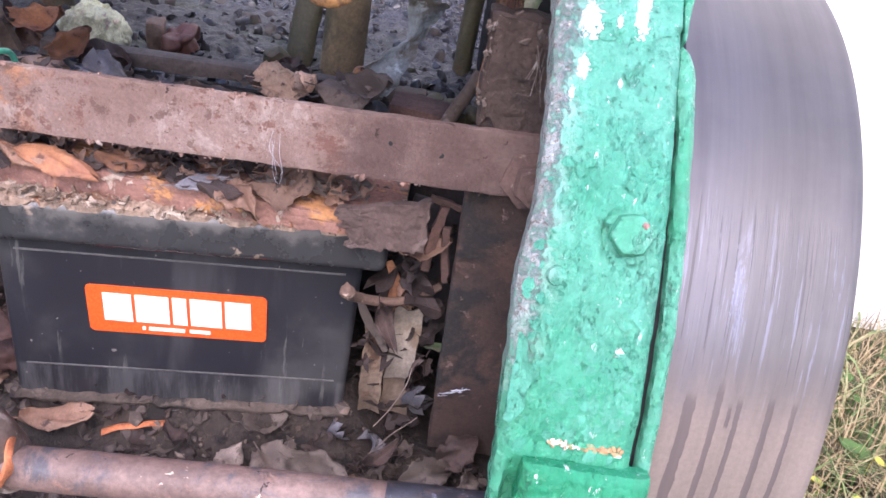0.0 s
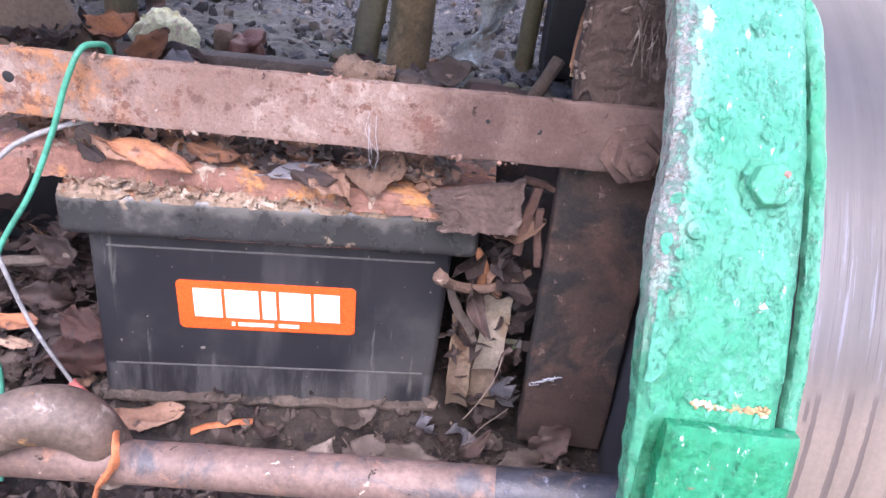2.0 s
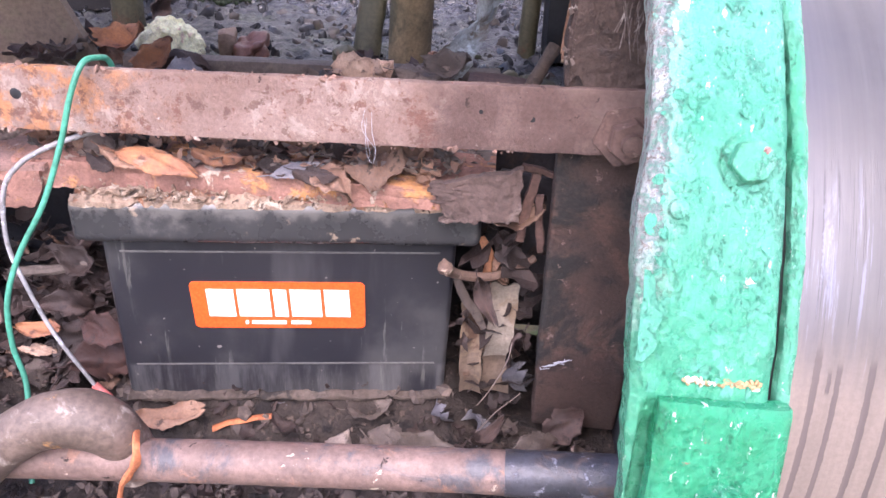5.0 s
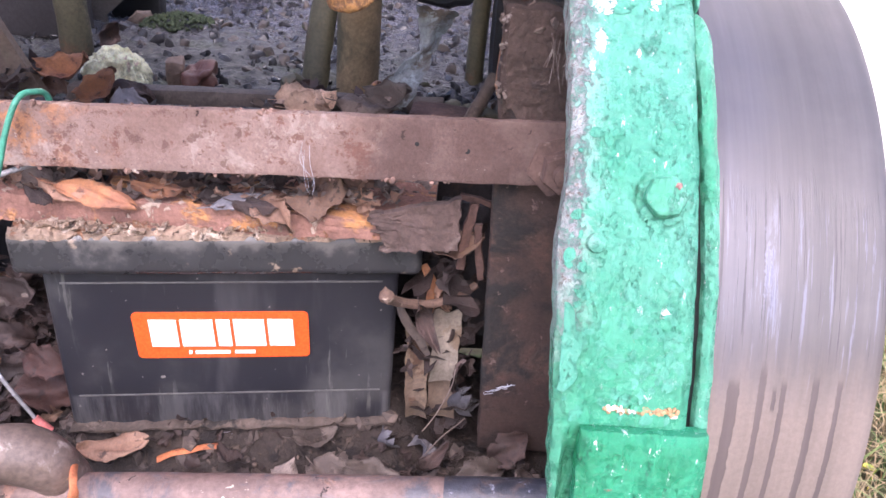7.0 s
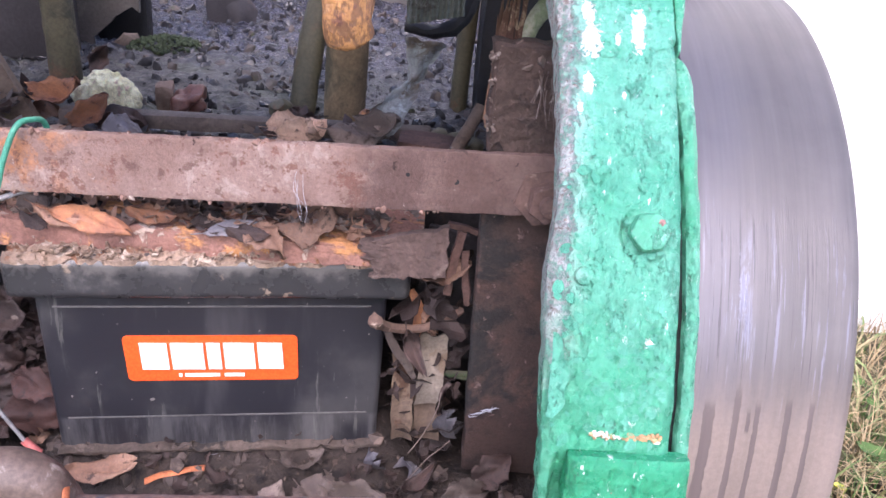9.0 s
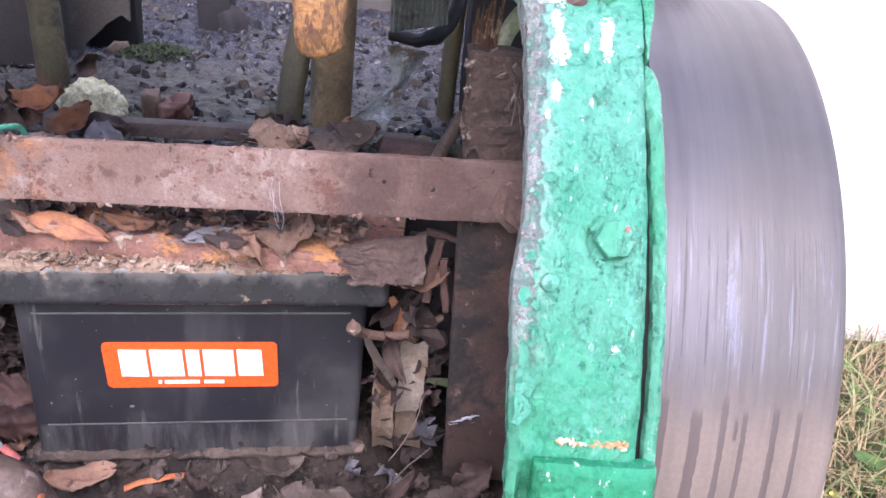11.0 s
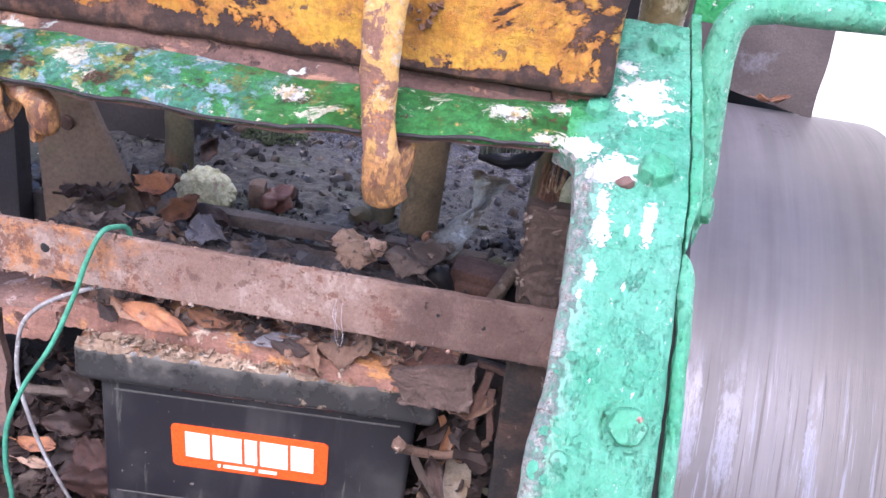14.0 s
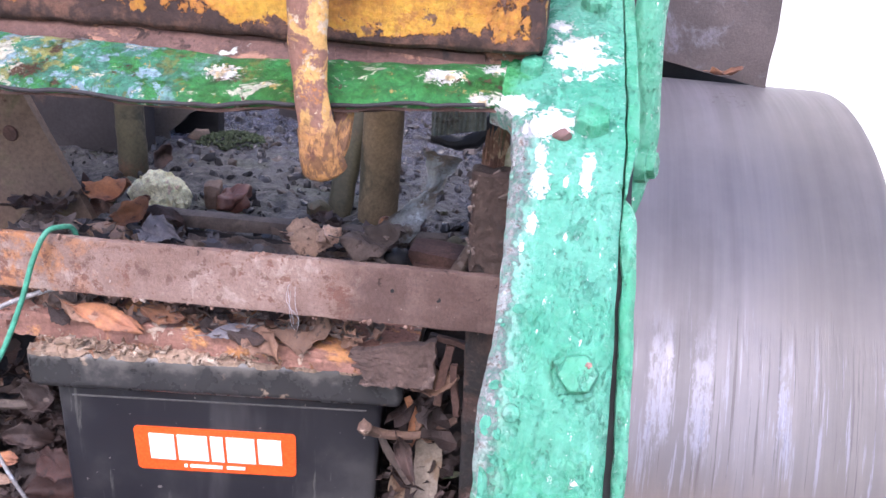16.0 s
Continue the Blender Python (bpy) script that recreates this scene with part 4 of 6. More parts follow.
for k in range(44):
    p, n = on_arm(0.2660 + 0.0285 * k / 43, 15.7 + rng.uniform(-0.25, 0.25), 0.0004)
    lump(bm, p, (rng.uniform(0.0008, 0.0017), rng.uniform(0.0007, 0.0012), rng.uniform(0.0007, 0.0016)), k, 1, 0.5)
part("weld_bead", bm, worn("bead_rust", (0.55, 0.34, 0.17), [((0.85, 0.82, 0.72), 110, 0.52, 0.56, 0.6), ((0.06, 0.36, 0.2), 60, 0.60, 0.64, 0.5)], 0.6), road_roller, "weld bead, paint worn to rust and white")



def painted_bolt(bm, r, h, m):
    """A hexagon head under thick paint: a fillet at its foot, worn corners, a slightly domed top."""
    rings = []
    for z, q, hexed in ((-0.003, 1.05, 0.7), (0.0004, 1.04, 0.8), (0.0010, 1.01, 0.95), (h * 0.70, 1.0, 1.0), (h * 0.90, 0.97, 0.95), (h, 0.90, 0.85), (h * 1.04, 0.5, 0.5)):
        ring = []
        for j in range(36):
            t = 2 * math.pi * j / 36
            flat = math.cos(math.pi / 6) / math.cos((t % (math.pi / 3)) - math.pi / 6)
            d = r * q * (1 - hexed + hexed * (0.25 + 0.75 * flat))
            v = m @ Vector((d * math.cos(t), d * math.sin(t), z))
            ring.append(bm.verts.new(v + jag(v, 240, 0.00035)))
        rings.append(ring)
    for lo, hi in zip(rings, rings[1:]):
        for j in range(36):
            bm.faces.new((lo[j], lo[(j + 1) % 36], hi[(j + 1) % 36], hi[j]))
    bm.faces.new(rings[-1])


for x, a, r, h, w, spin in ((0.2832, 32.5, 0.0086, 0.0052, 0.0, 12), (0.2800, 57.4, 0.0088, 0.0065, 0.0, 30), (0.279, 79.2, 0.0086, 0.0050, 0.0, 5), (0.2475, 65.2, 0.0062, 0.0050, 0.0, 20), (0.2845, 6.6, 0.0100, 0.0170, 0.0, 40)):
    bm = bmesh.new()
    p, n = on_arm(x, a, 0.0008)
    painted_bolt(bm, r, h, facing(p, n + Vector((-0.10, -0.02, -0.10)) if a < 40 else n, spin))
    part("bolt", bm, block_green if a < 10 else flange_green, road_roller)
bm = bmesh.new()
for j in range(5):
    p, n = on_arm(0.2868 + 0.0007 * math.cos(j * 2.4), 33.2 + 0.14 * math.sin(j * 2.4), 0.0066)
    lump(bm, p, (0.0011, 0.0007, 0.0010), j, 1, 0.5)
part("rust_spot", bm, worn("primer_red", (0.30, 0.165, 0.145), [], 0.8), road_roller, "red primer spot on a bolt head")
bm = bmesh.new()
rng = random.Random(88)
for j in range(200):
    a = rng.choice((rng.uniform(15, 27), rng.uniform(15, 31), rng.uniform(16, 33), rng.uniform(30, 50)))
    x = rng.uniform(0.2465, 0.2935)
    p, n = on_arm(x, a, 0.0)
    p += n * (noise.noise(p * 55) * 0.0013 + noise.noise(p * 170) * 0.00052)
    m = facing(p, n, rng.uniform(0, 360)) @ Matrix.Rotation(rng.uniform(-0.05, 0.30), 4, "Y")
    s, w, ph = 0.0009 + 0.0026 * rng.random() ** 2.2, rng.uniform(0.4, 0.9), rng.uniform(0, 6)

    def at(u, v):
        t, d = 2 * v - 1, 2 * u - 1
        k = 1 + 0.3 * math.sin(ph + 5 * v) * (d > 0) + 0.2 * math.sin(ph + 9 * v)
        e = math.sqrt(max(0.05, 1 - 0.85 * d * d))
        return m @ Vector((s * d * k, s * w * t * e, 0.0002 + 0.16 * s * max(0, d) ** 2)), n

    sheet(bm, at, 5, 4, 0.0004)
part("flaking_paint", bm, flake_green, road_roller, "lifting flakes of green paint")["kind"] = "stuff"
bm = bmesh.new()


def peel_at(u, v):
    a = 24.0 - 7.0 * u
    x = 0.2462 + 0.0090 * v * math.sin(math.pi * (0.08 + 0.84 * u)) ** 0.8 * (0.55 + 0.45 * u) + 0.0007 * math.sin(u * 17) * v
    p, n = on_arm(x, a, 0.0006 + 0.0016 * v * v)
    return p + jag(p, 160, 0.0006), n


sheet(bm, peel_at, 26, 8, 0.0005)
part("peeling_paint", bm, flake_green, road_roller, "sheet of green paint peeling off the arm's edge")
for x, a in ((0.2570, 28.6), (0.2652, 55.4)):
    bm = bmesh.new()
    p, n = on_arm(x, a, 0.0)
    if a < 50:
        prism(bm, 14, 0.0042, 0.0036, -0.001, 0.0026, facing(p, n), 0.0004)
    else:
        lump(bm, p, (0.0058, 0.0036, 0.0030), 3, 3, 0.5)
    part("rivet", bm, arm_green if a < 50 else worn("rivet_rust", (0.20, 0.12, 0.105), [((0.10, 0.055, 0.045), 60, 0.54, 0.62, 0.9)], 0.85), road_roller)


def strip_low(x):
    return 55.2 + max(0, x - 0.08) * 27 + 0.5 * noise.noise(Vector((x * 30, 0, 0)))


def strip_high(x):
    return 61.6 + 2.2 * max(0.0, min(1.0, (0.19 - x) / 0.14)) + max(0, x - 0.09) * 34 + 0.3 * noise.noise(Vector((x * 30, 5, 0)))


bm = bmesh.new()


def strip_at(u, v):
    x = -0.33 + 0.564 * u
    a = strip_low(x) + (strip_high(x) - strip_low(x)) * v
    p, n = on_arm(x, a, 0.0005 - 0.0022 * abs(2 * v - 1) ** 6)
    return p + n * (noise.noise(p * 60) * 0.0011 + noise.noise(p * 190) * 0.0005), n


sheet(bm, strip_at, 260, 18, 0.0022)
part("cross_strip", bm, strip_green, road_roller, "green cross strip with many flaking coats of paint")
bm = bmesh.new()


def ledge_at(u, v):
    x = -0.33 + 0.575 * u
    p, n = on_arm(x, strip_high(x) - 0.6 + 2.7 * v, -0.0015 + 0.0035 * v)
    return p + n * (noise.noise(p * 70) * 0.0012), n


sheet(bm, ledge_at, 160, 6, 0.006)
part("rusted_ledge", bm, worn("ledge_rust", (0.13, 0.072, 0.058), [((0.33, 0.18, 0.12), 34, 0.52, 0.58, 0.85), ((0.48, 0.50, 0.44), 30, 0.58, 0.61, 0.7), ((0.05, 0.03, 0.025), 50, 0.58, 0.64, 0.9)], 0.8, 0.0, 400, 40, 0.0015, 0.9), road_roller, "rusted steel ledge under the tank")
bm = bmesh.new()


def lip_at(u, v):
    x = -0.33 + 0.57 * u
    p, n = on_arm(x, strip_low(x) + 0.25, -0.0030 - 0.007 * v)
    return p + Vector((0, 0.028 * v, 0)) + jag(p, 80, 0.0012), Vector((0, 0, 1))


sheet(bm, lip_at, 120, 4, 0.003)
part("strip_underside", bm, rust_dark, road_roller)
bm = bmesh.new()
tube(bm, [on_arm(-0.33 + 0.556 * k / 60, strip_low(-0.33 + 0.556 * k / 60) - 0.05 + 0.15 * noise.noise(Vector((k * 0.9, 2, 2))), -0.0016)[0] for k in range(61)], 0.0011, 7, 3, 1.0, 0.0010)
part("rusted_edge", bm, iron_dark, road_roller, "dark rusted lower edge of the strip")

# bent rod and guard panel on the drum side
bm = bmesh.new()
tube(bm, [(0.3050, 0.026, 0.262), (0.3120, 0.029, 0.288), (0.3160, 0.034, 0.325), (0.3120, 0.038, 0.370), (0.3100, 0.042, 0.405), (0.3140, 0.045, 0.424), (0.328, 0.047, 0.4325), (0.37, 0.05, 0.435), (0.50, 0.06, 0.440), (0.72, 0.07, 0.447)], lambda t: 0.0034 + 0.0056 * min(1, t * 4), 14, 8, 1.0, 0.0004)
part("bent_rod", bm, flange_green, road_roller, "green-painted bent steel rod")
bm = bmesh.new()
prism(bm, 24, 0.0115, 0.0105, 0.0, 0.006, facing((0.3150, 0.030, 0.3165), (1, -0.35, 0.1)))
hex_head(bm, 0.0080, 0.0065, facing((0.3190, 0.0285, 0.3168), (1, -0.35, 0.1), 10))
part("bolt", bm, flange_green, road_roller)
bm = bmesh.new()
block(bm, (0.40, 0.006, 0.14), pose(0.525, 0.135, 0.522), 0.002, (10, 1, 4), 0.0012, 25)
block(bm, (0.038, 0.006, 0.17), pose(0.319, 0.135, 0.500), 0.002, (1, 1, 4), 0.0012, 25)
part("guard_panel", bm, green_paint("panel_green", (((0.37, 0.13, 0.462), 0.016, CLUMP), ((0.42, 0.13, 0.465), 0.014, CLUMP), ((0.345, 0.13, 0.475), 0.012, CLUMP)), False, ((0.03, 0.36, 0.12), (0.02, 0.28, 0.09)), 0.64), road_roller, "green guard panel, paint chipped to white")
# dark inner plate behind the arm, under the drum's edge
bm = bmesh.new()
block(bm, (0.012, 0.335, 0.55), pose(0.296, 0.0875, 0.015), 0.003, (1, 3, 6), 0.001)
part("inner_plate", bm, iron_blue, road_roller, "dark inner side plate")
bm = bmesh.new()
block(bm, (0.012, 0.74, 0.14), pose(0.322, 0.62, 0.215), 0.003, (1, 6, 3), 0.001)
block(bm, (0.012, 0.05, 0.16), pose(0.322, 0.425, 0.350), 0.003, (1, 2, 3), 0.001)
part("inner_plate", bm, iron_dark, road_roller)

# filter housing with its bowl behind the top of the arm
housing = thing("filter_housing", (0.275, 0.13, 0.40), "grey filter housing with a dirty glass bowl", "filter")
bm = bmesh.new()
block(bm, (0.050, 0.05, 0.05), pose(0.277, 0.150, 0.470), 0.004, (3, 3, 3), 0.001)
part("head", bm, sheet_grey, housing)
bm = bmesh.new()
prism(bm, 20, 0.015, 0.017, 0.0, 0.045, pose(0.281, 0.135, 0.402))
part("bowl", bm, worn("bowl_dirt", (0.15, 0.12, 0.06), [((0.3, 0.27, 0.18), 60, 0.55, 0.66, 0.4)], 0.25), housing, "dirty amber bowl")
bm = bmesh.new()
block(bm, (0.06, 0.30, 0.05), pose(0.275, 0.27, 0.375), 0.004, (2, 4, 2), 0.001)
block(bm, (0.06, 0.02, 0.16), pose(0.275, 0.24, 0.45), 0.004, (2, 1, 3), 0.001)
part("bracket", bm, iron_dark, housing)

# ---- mudguard behind the rod, above the drum ----
guard = thing("mudguard", (0.44, 0.75, 0.28), "dark rusty steel mudguard sheet over the drum", "mudguard")
bm = bmesh.new()


def guard_at(u, v):
    x = 0.318 + 0.239 * u + 0.006 * noise.noise(Vector((v * 4, 1, 1))) * (u > 0.9) + 0.012 * u * v
    z = 0.314 - 0.043 * u + 0.22 * v
    y = 0.742 + 0.05 * v + 0.020 * math.sin(u * 3.0)
    return Vector((x, y, z)) + jag((x, y, z), 25, 0.002), Vector((0, -1, 0.1))


sheet(bm, guard_at, 26, 14, 0.003)
part("sheet_front", bm, hood_steel, guard)
# black block added for the open shadow between sheet and drum
bm = bmesh.new()
block(bm, (0.245, 0.02, 0.15), pose(0.4400, 0.86, 0.320), 0.003, (2, 1, 3), 0.001)
part("scraper", bm, iron_black, guard)

# ---- fuel tank with its catches ----
tank = thing("fuel_tank", (0.0, 0.06, 0.378), "rusty yellow fuel tank with scaling paint, on the green strip", "fuel tank")
bm = bmesh.new()
for v in block(bm, (0.60, 0.13, 0.135), pose(-0.0475, 0.043, 0.441), 0.006, (60, 3, 16), 0.0016, 45, 3):
    v.co.z += 0.010 * max(0, (v.co.x + 0.1) / 0.35) * (1 if v.co.z < 0.42 else 0.4) * 0.6
tank_yellow = tank_paint()
part("body", bm, tank_yellow, tank)
bm = bmesh.new()
block(bm, (0.57, 0.03, 0.010), pose(-0.062, 0.0, 0.3725), 0.003, (40, 1, 1), 0.0012, 60)
part("bottom_seam", bm, rust_dark, tank)
hook_mat = hook_paint()


def catch(x, w, drop, lean, back):
    """A flat bent catch hanging in front of the tank, its lower end curling back."""
    bm = bmesh.new()
    pts = [(x, -0.030, 0.455), (x - 0.001, -0.052, 0.438), (x - 0.002, -0.0595, 0.405), (x - 0.002 + lean * 0.3, -0.0615, 0.370), (x - 0.001 + lean * 0.7, -0.0625, 0.345 - drop * 0.4),
           (x + lean, -0.0605, 0.328 - drop), (x + lean + 0.0015, -0.0575, 0.3185 - drop), (x + lean + 0.0020, -0.0560, 0.3165 - drop)]
    tube(bm, pts, lambda t: w * (1.0 + 0.10 * math.sin(t * 9)) * (1.12 if t > 0.6 else 1.0) * (1 - max(0, (t - 0.90) / 0.1) ** 2 * 0.55), 14, 8, 0.55, 0.0010, (0, -1, 0.2))
    tube(bm, [(x + lean + 0.0030, -0.0555, 0.3200 - drop), (x + lean + 0.0055, -0.049, 0.327 - drop), (x + lean + 0.0065, -0.043, 0.340 - drop), (x + lean + 0.006, -0.036, 0.358 - drop)], w * 0.55, 10, 6, 0.7, 0.0010, (0, -1, 0.2))
    part("catch", bm, hook_mat, tank, "bent flat catch with worn yellow paint")
    bm = bmesh.new()
    for j in range(80):
        rng = random.Random(j * 7 + int(x * 1000))
        a = rng.uniform(0, 6.28)
        q = rng.uniform(0.6, 1.15)
        lump(bm, (x + 0.019 * q * math.cos(a), -0.0225 - rng.uniform(0, 0.004), 0.424 + 0.022 * q * math.sin(a)), (rng.uniform(0.0008, 0.0028), 0.0014, rng.uniform(0.0008, 0.0028)), j, 1, 0.6)
    part("catch_crust", bm, scale_rust, tank, "crumbling rust and web round the catch")["kind"] = "stuff"


catch(0.1405, 0.0100, 0.0, 0.006, 0)
catch(-0.0705, 0.0080, 0.0, -0.006, 0)
bm = bmesh.new()
tube(bm, [(-0.098, -0.02, 0.352), (-0.075, -0.045, 0.345), (-0.055, -0.052, 0.334), (-0.050, -0.050, 0.322), (-0.060, -0.046, 0.313)], lambda t: 0.011 - 0.005 * t, 10, 6, 0.8, 0.003)
part("bent_tab", bm, hook_mat, tank, "torn rusty tab with ochre paint")

# ---- deck behind, with its rim and back ----
DECK = 0.180


def build_deck():
    bm = bmesh.new()

    def at(u, v):
        x, y = -0.42 + 0.73 * u, 0.165 + 0.80 * v
        k = noise.noise(Vector((x * 18, y * 18, 0))) * 0.004 + noise.noise(Vector((x * 60, y * 60, 2))) * 0.0042 + noise.noise(Vector((x * 125, y * 125, 5))) * 0.0032
        return (x, y, DECK + k), (0, 0, 1)

    sheet(bm, at, 290, 300, 0.012)
    tagged(part("floor", bm, wet_floor), "wet gritty steel deck covered with dirt and stones", "floor", kind="structure")
    rng = random.Random(5)
    bm = bmesh.new()
    brown = bmesh.new()
    for k in range(2300):
        x, y = rng.uniform(-0.30, 0.29), 0.175 + 0.75 * rng.random() ** 1.2
        s = 0.0016 + 0.0068 * rng.random() ** 3
        lump(brown if rng.random() < 0.3 else bm, (x, y, DECK - s * 0.02), (s * 1.15, s * rng.uniform(0.7, 1.1), s * rng.uniform(0.32, 0.55)), k, 2 if s > 0.0045 else 1, 0.45)
    tagged(part("gravel", bm, stone_dark), "dark wet gravel scattered on the deck", "gravel", kind="stuff")
    tagged(part("gravel", brown, stone_brown), "brown and mossy gravel scattered on the deck", "gravel", kind="stuff")


build_deck()
bm = bmesh.new()
block(bm, (0.72, 0.008, 0.200), pose(-0.06, 0.162, 0.090), 0.002, (20, 1, 3), 0.0012)
tagged(part("tray_back", bm, iron_dark), "dark rusted back of the battery tray", "tray wall", kind="structure")
bm = bmesh.new()
block(bm, (0.29, 0.016, 0.012), pose(0.045, 0.166, 0.2005, 0, -1.5, -1), 0.003, (20, 1, 1), 0.0012)
tagged(part("deck_rail", bm, worn("rail_dirt", (0.115, 0.090, 0.076), [((0.16, 0.125, 0.10), 40, 0.54, 0.66, 0.9)], 0.8)), "dirty flat rail along the edge of the deck", "rail")
bm = bmesh.new()
block(bm, (0.9, 0.012, 0.50), pose(-0.12, 0.975, 0.07), 0.003, (6, 1, 4), 0.002)
tagged(part("back_panel", bm, sheet_grey), "dull grey steel panel behind the deck", "panel", kind="structure")
bm = bmesh.new()
block(bm, (0.012, 0.82, 0.50), pose(-0.43, 0.56, 0.10), 0.003, (1, 6, 4), 0.002)
tagged(part("side_panel", bm, iron_dark), "dark side panel of the machine", "panel", kind="structure")

# dirt bridging the gap between battery and deck
bm = bmesh.new()


def shelf_at(u, v):
    x, y = -0.17 + 0.36 * u, 0.045 + 0.112 * v
    p = Vector((x, y, 0))
    return (x, y, 0.1835 + 0.006 * v + noise.noise(p * 30) * 0.004 + noise.noise(p * 90) * 0.003 + noise.noise(p * 210) * 0.0018), (0, 0, 1)


sheet(bm, shelf_at, 150, 50, 0.012)
tagged(part("dirt_shelf", bm, shelf_dirt), "dirt and leaf mould packed behind the clamp bar", "dirt", kind="structure")

# soil bed under the battery
bm = bmesh.new()


def soil_at(u, v):
    x, y = -0.42 + 0.74 * u, -0.20 + 0.355 * v
    p = Vector((x, y, 0))
    z = -0.016 + noise.noise(p * 22) * 0.006 + noise.noise(p * 75) * 0.004 + noise.noise(p * 190) * 0.0022
    z -= 0.10 * max(0, (-0.11 - y)) / 0.09
    z += 0.033 * math.exp(-(max(0, 0.006 + x * 0.14 - y) / 0.016) ** 2) * max(0, min(1, (x + 0.075) / 0.03)) * max(0, min(1, (0.20 - x) / 0.03))
    z += 0.05 * max(0, min(1, (-0.095 - x) / 0.07)) * (y > -0.02)
    return (x, y, z), (0, 0, 1)


sheet(bm, soil_at, 220, 110, 0.03)
tagged(part("soil_bed", bm, soil), "crumbly dark soil and leaf mould in the battery tray", "soil", kind="structure")
bm = bmesh.new()
block(bm, (0.75, 0.36, 0.012), pose(-0.05, -0.02, -0.145), 0.002)
tagged(part("tray", bm, iron_dark), "dark iron tray under the soil", "tray", kind="structure")


def clods():
    rng = random.Random(12)
    bm = bmesh.new()
    for k in range(650):
        x, y = rng.uniform(-0.16, 0.275), rng.uniform(-0.10, 0.03)
        z = soil_at((x + 0.42) / 0.74, (y + 0.20) / 0.355)[0][2]
        s = 0.0015 + 0.006 * rng.random() ** 3
        lump(bm, (x, y, z + s * 0.3), (s, s * rng.uniform(0.6, 1), s * rng.uniform(0.5, 0.9)), k, 1, 0.5)
    tagged(part("clods", bm, clod), "small clods and grit on the soil", "clods", kind="stuff")


clods()

# ---- battery ----
TURN = math.degrees(math.atan2(0.0156, 0.1109))
BAT = pose(0, 0, 0, 0, 0, TURN)


def build_battery():
    bat = thing("car_battery", (0.06, 0.06, -0.008), "dusty black plastic car battery with an orange label", "battery")
    bm = bmesh.new()
    for v in block(bm, (0.2215, 0.150, 0.158), Matrix(), 0.006, (12, 8, 10), 0.0, 60, 4):
        k = (v.co.z + 0.079) / 0.158
        v.co.x *= 0.968 + 0.034 * k
        v.co.y += 0.0015 * (0.5 - k) if v.co.y < 0 else 0
        v.co = BAT @ (v.co + Vector((0.0602, 0.0752, 0.062)))
    body = part("case", bm, plastic_black, bat)
    for z, w in ((0.1270, 0.200), (0.0405, 0.200)):
        bm = bmesh.new()
        block(bm, (w, 0.0018, 0.0013), BAT @ pose(0.0602, -0.0002 + (0.001 if z < 0.1 else 0), z, 0, -0.3, 0), 0.0003)
        part("moulded_line", bm, worn("line_dust", (0.095, 0.092, 0.088), [], 0.6), body)
    bm = bmesh.new()
    block(bm, (0.219, 0.008, 0.0034), BAT @ pose(0.0602, -0.0015, 0.0150, 14, 0, 0), 0.0010, (90, 2, 1), 0.0024, 110)
    part("base_ledge", bm, worn("ledge_dirt", (0.078, 0.058, 0.047), [((0.13, 0.10, 0.08), 60, 0.54, 0.64, 0.9), ((0.03, 0.025, 0.022), 40, 0.55, 0.64, 0.8)], 0.9), bat, "dirt-caked ledge along the battery's base")
    bm = bmesh.new()
    for v in block(bm, (0.2480, 0.176, 0.0285), Matrix(), 0.007, (50, 12, 5), 0.0, 60, 4):
        v.co = BAT @ (v.co + Vector((0.0605, 0.0755, 0.1515)))
        v.co += jag(v.co, 40, 0.0008)
    lid = part("lid", bm, lid_black, bat, "black battery lid crusted with dirt")
    for x in (0.0, 0.04, 0.08, 0.12):
        bm = bmesh.new()
        prism(bm, 16, 0.011, 0.010, 0.0, 0.005, BAT @ pose(x, 0.08, 0.165))
        part("cell_cap", bm, plastic_black, lid)
    # label: orange, with plain white shapes in place of its lettering
    bm = bmesh.new()
    quad = [(0.0, 0.105), (0.112, 0.1052), (0.1128, 0.0705), (0.0022, 0.0705)]

    def at(u, v):
        x = (quad[0][0] * (1 - u) + quad[1][0] * u) * (1 - v) + (quad[3][0] * (1 - u) + quad[2][0] * u) * v
        z = (quad[0][1] * (1 - u) + quad[1][1] * u) * (1 - v) + (quad[3][1] * (1 - u) + quad[2][1] * u) * v
        c = 0.0022
        du, dv = min(u, 1 - u) * 0.112, min(v, 1 - v) * 0.034
        if du < c and dv < c:
            k = (c - math.hypot(c - du, c - dv)) / c
            if k < 0:
                x += (0.5 - u) * 2 * -k * c
                z += (v - 0.5) * 2 * -k * c
        return BAT @ Vector((x, -0.0012, z)), BAT.to_3x3() @ Vector((0, -1, 0))

    sheet(bm, at, 40, 14, 0.0011)
    lab = part("label", bm, label_orange, bat, "orange label with worn white shapes")
    x = 0.0105
    for w in (0.0190, 0.0225, 0.0105, 0.0215, 0.0180):
        bm = bmesh.new()

        def bar(u, v, x=x, w=w):
            q = Vector((x + (w - 0.0018) * u + 0.0012 * (1 - v), -0.0022, 0.0800 + 0.0200 * v - 0.0003 * u))
            return BAT @ q, BAT.to_3x3() @ Vector((0, -1, 0))

        sheet(bm, bar, 3, 3, 0.0014)
        part("white_bar", bm, label_white, lab)
        x += w + 0.0004
    for x0, x1 in ((0.0345, 0.0365), (0.0385, 0.0610), (0.0640, 0.0770)):
        bm = bmesh.new()

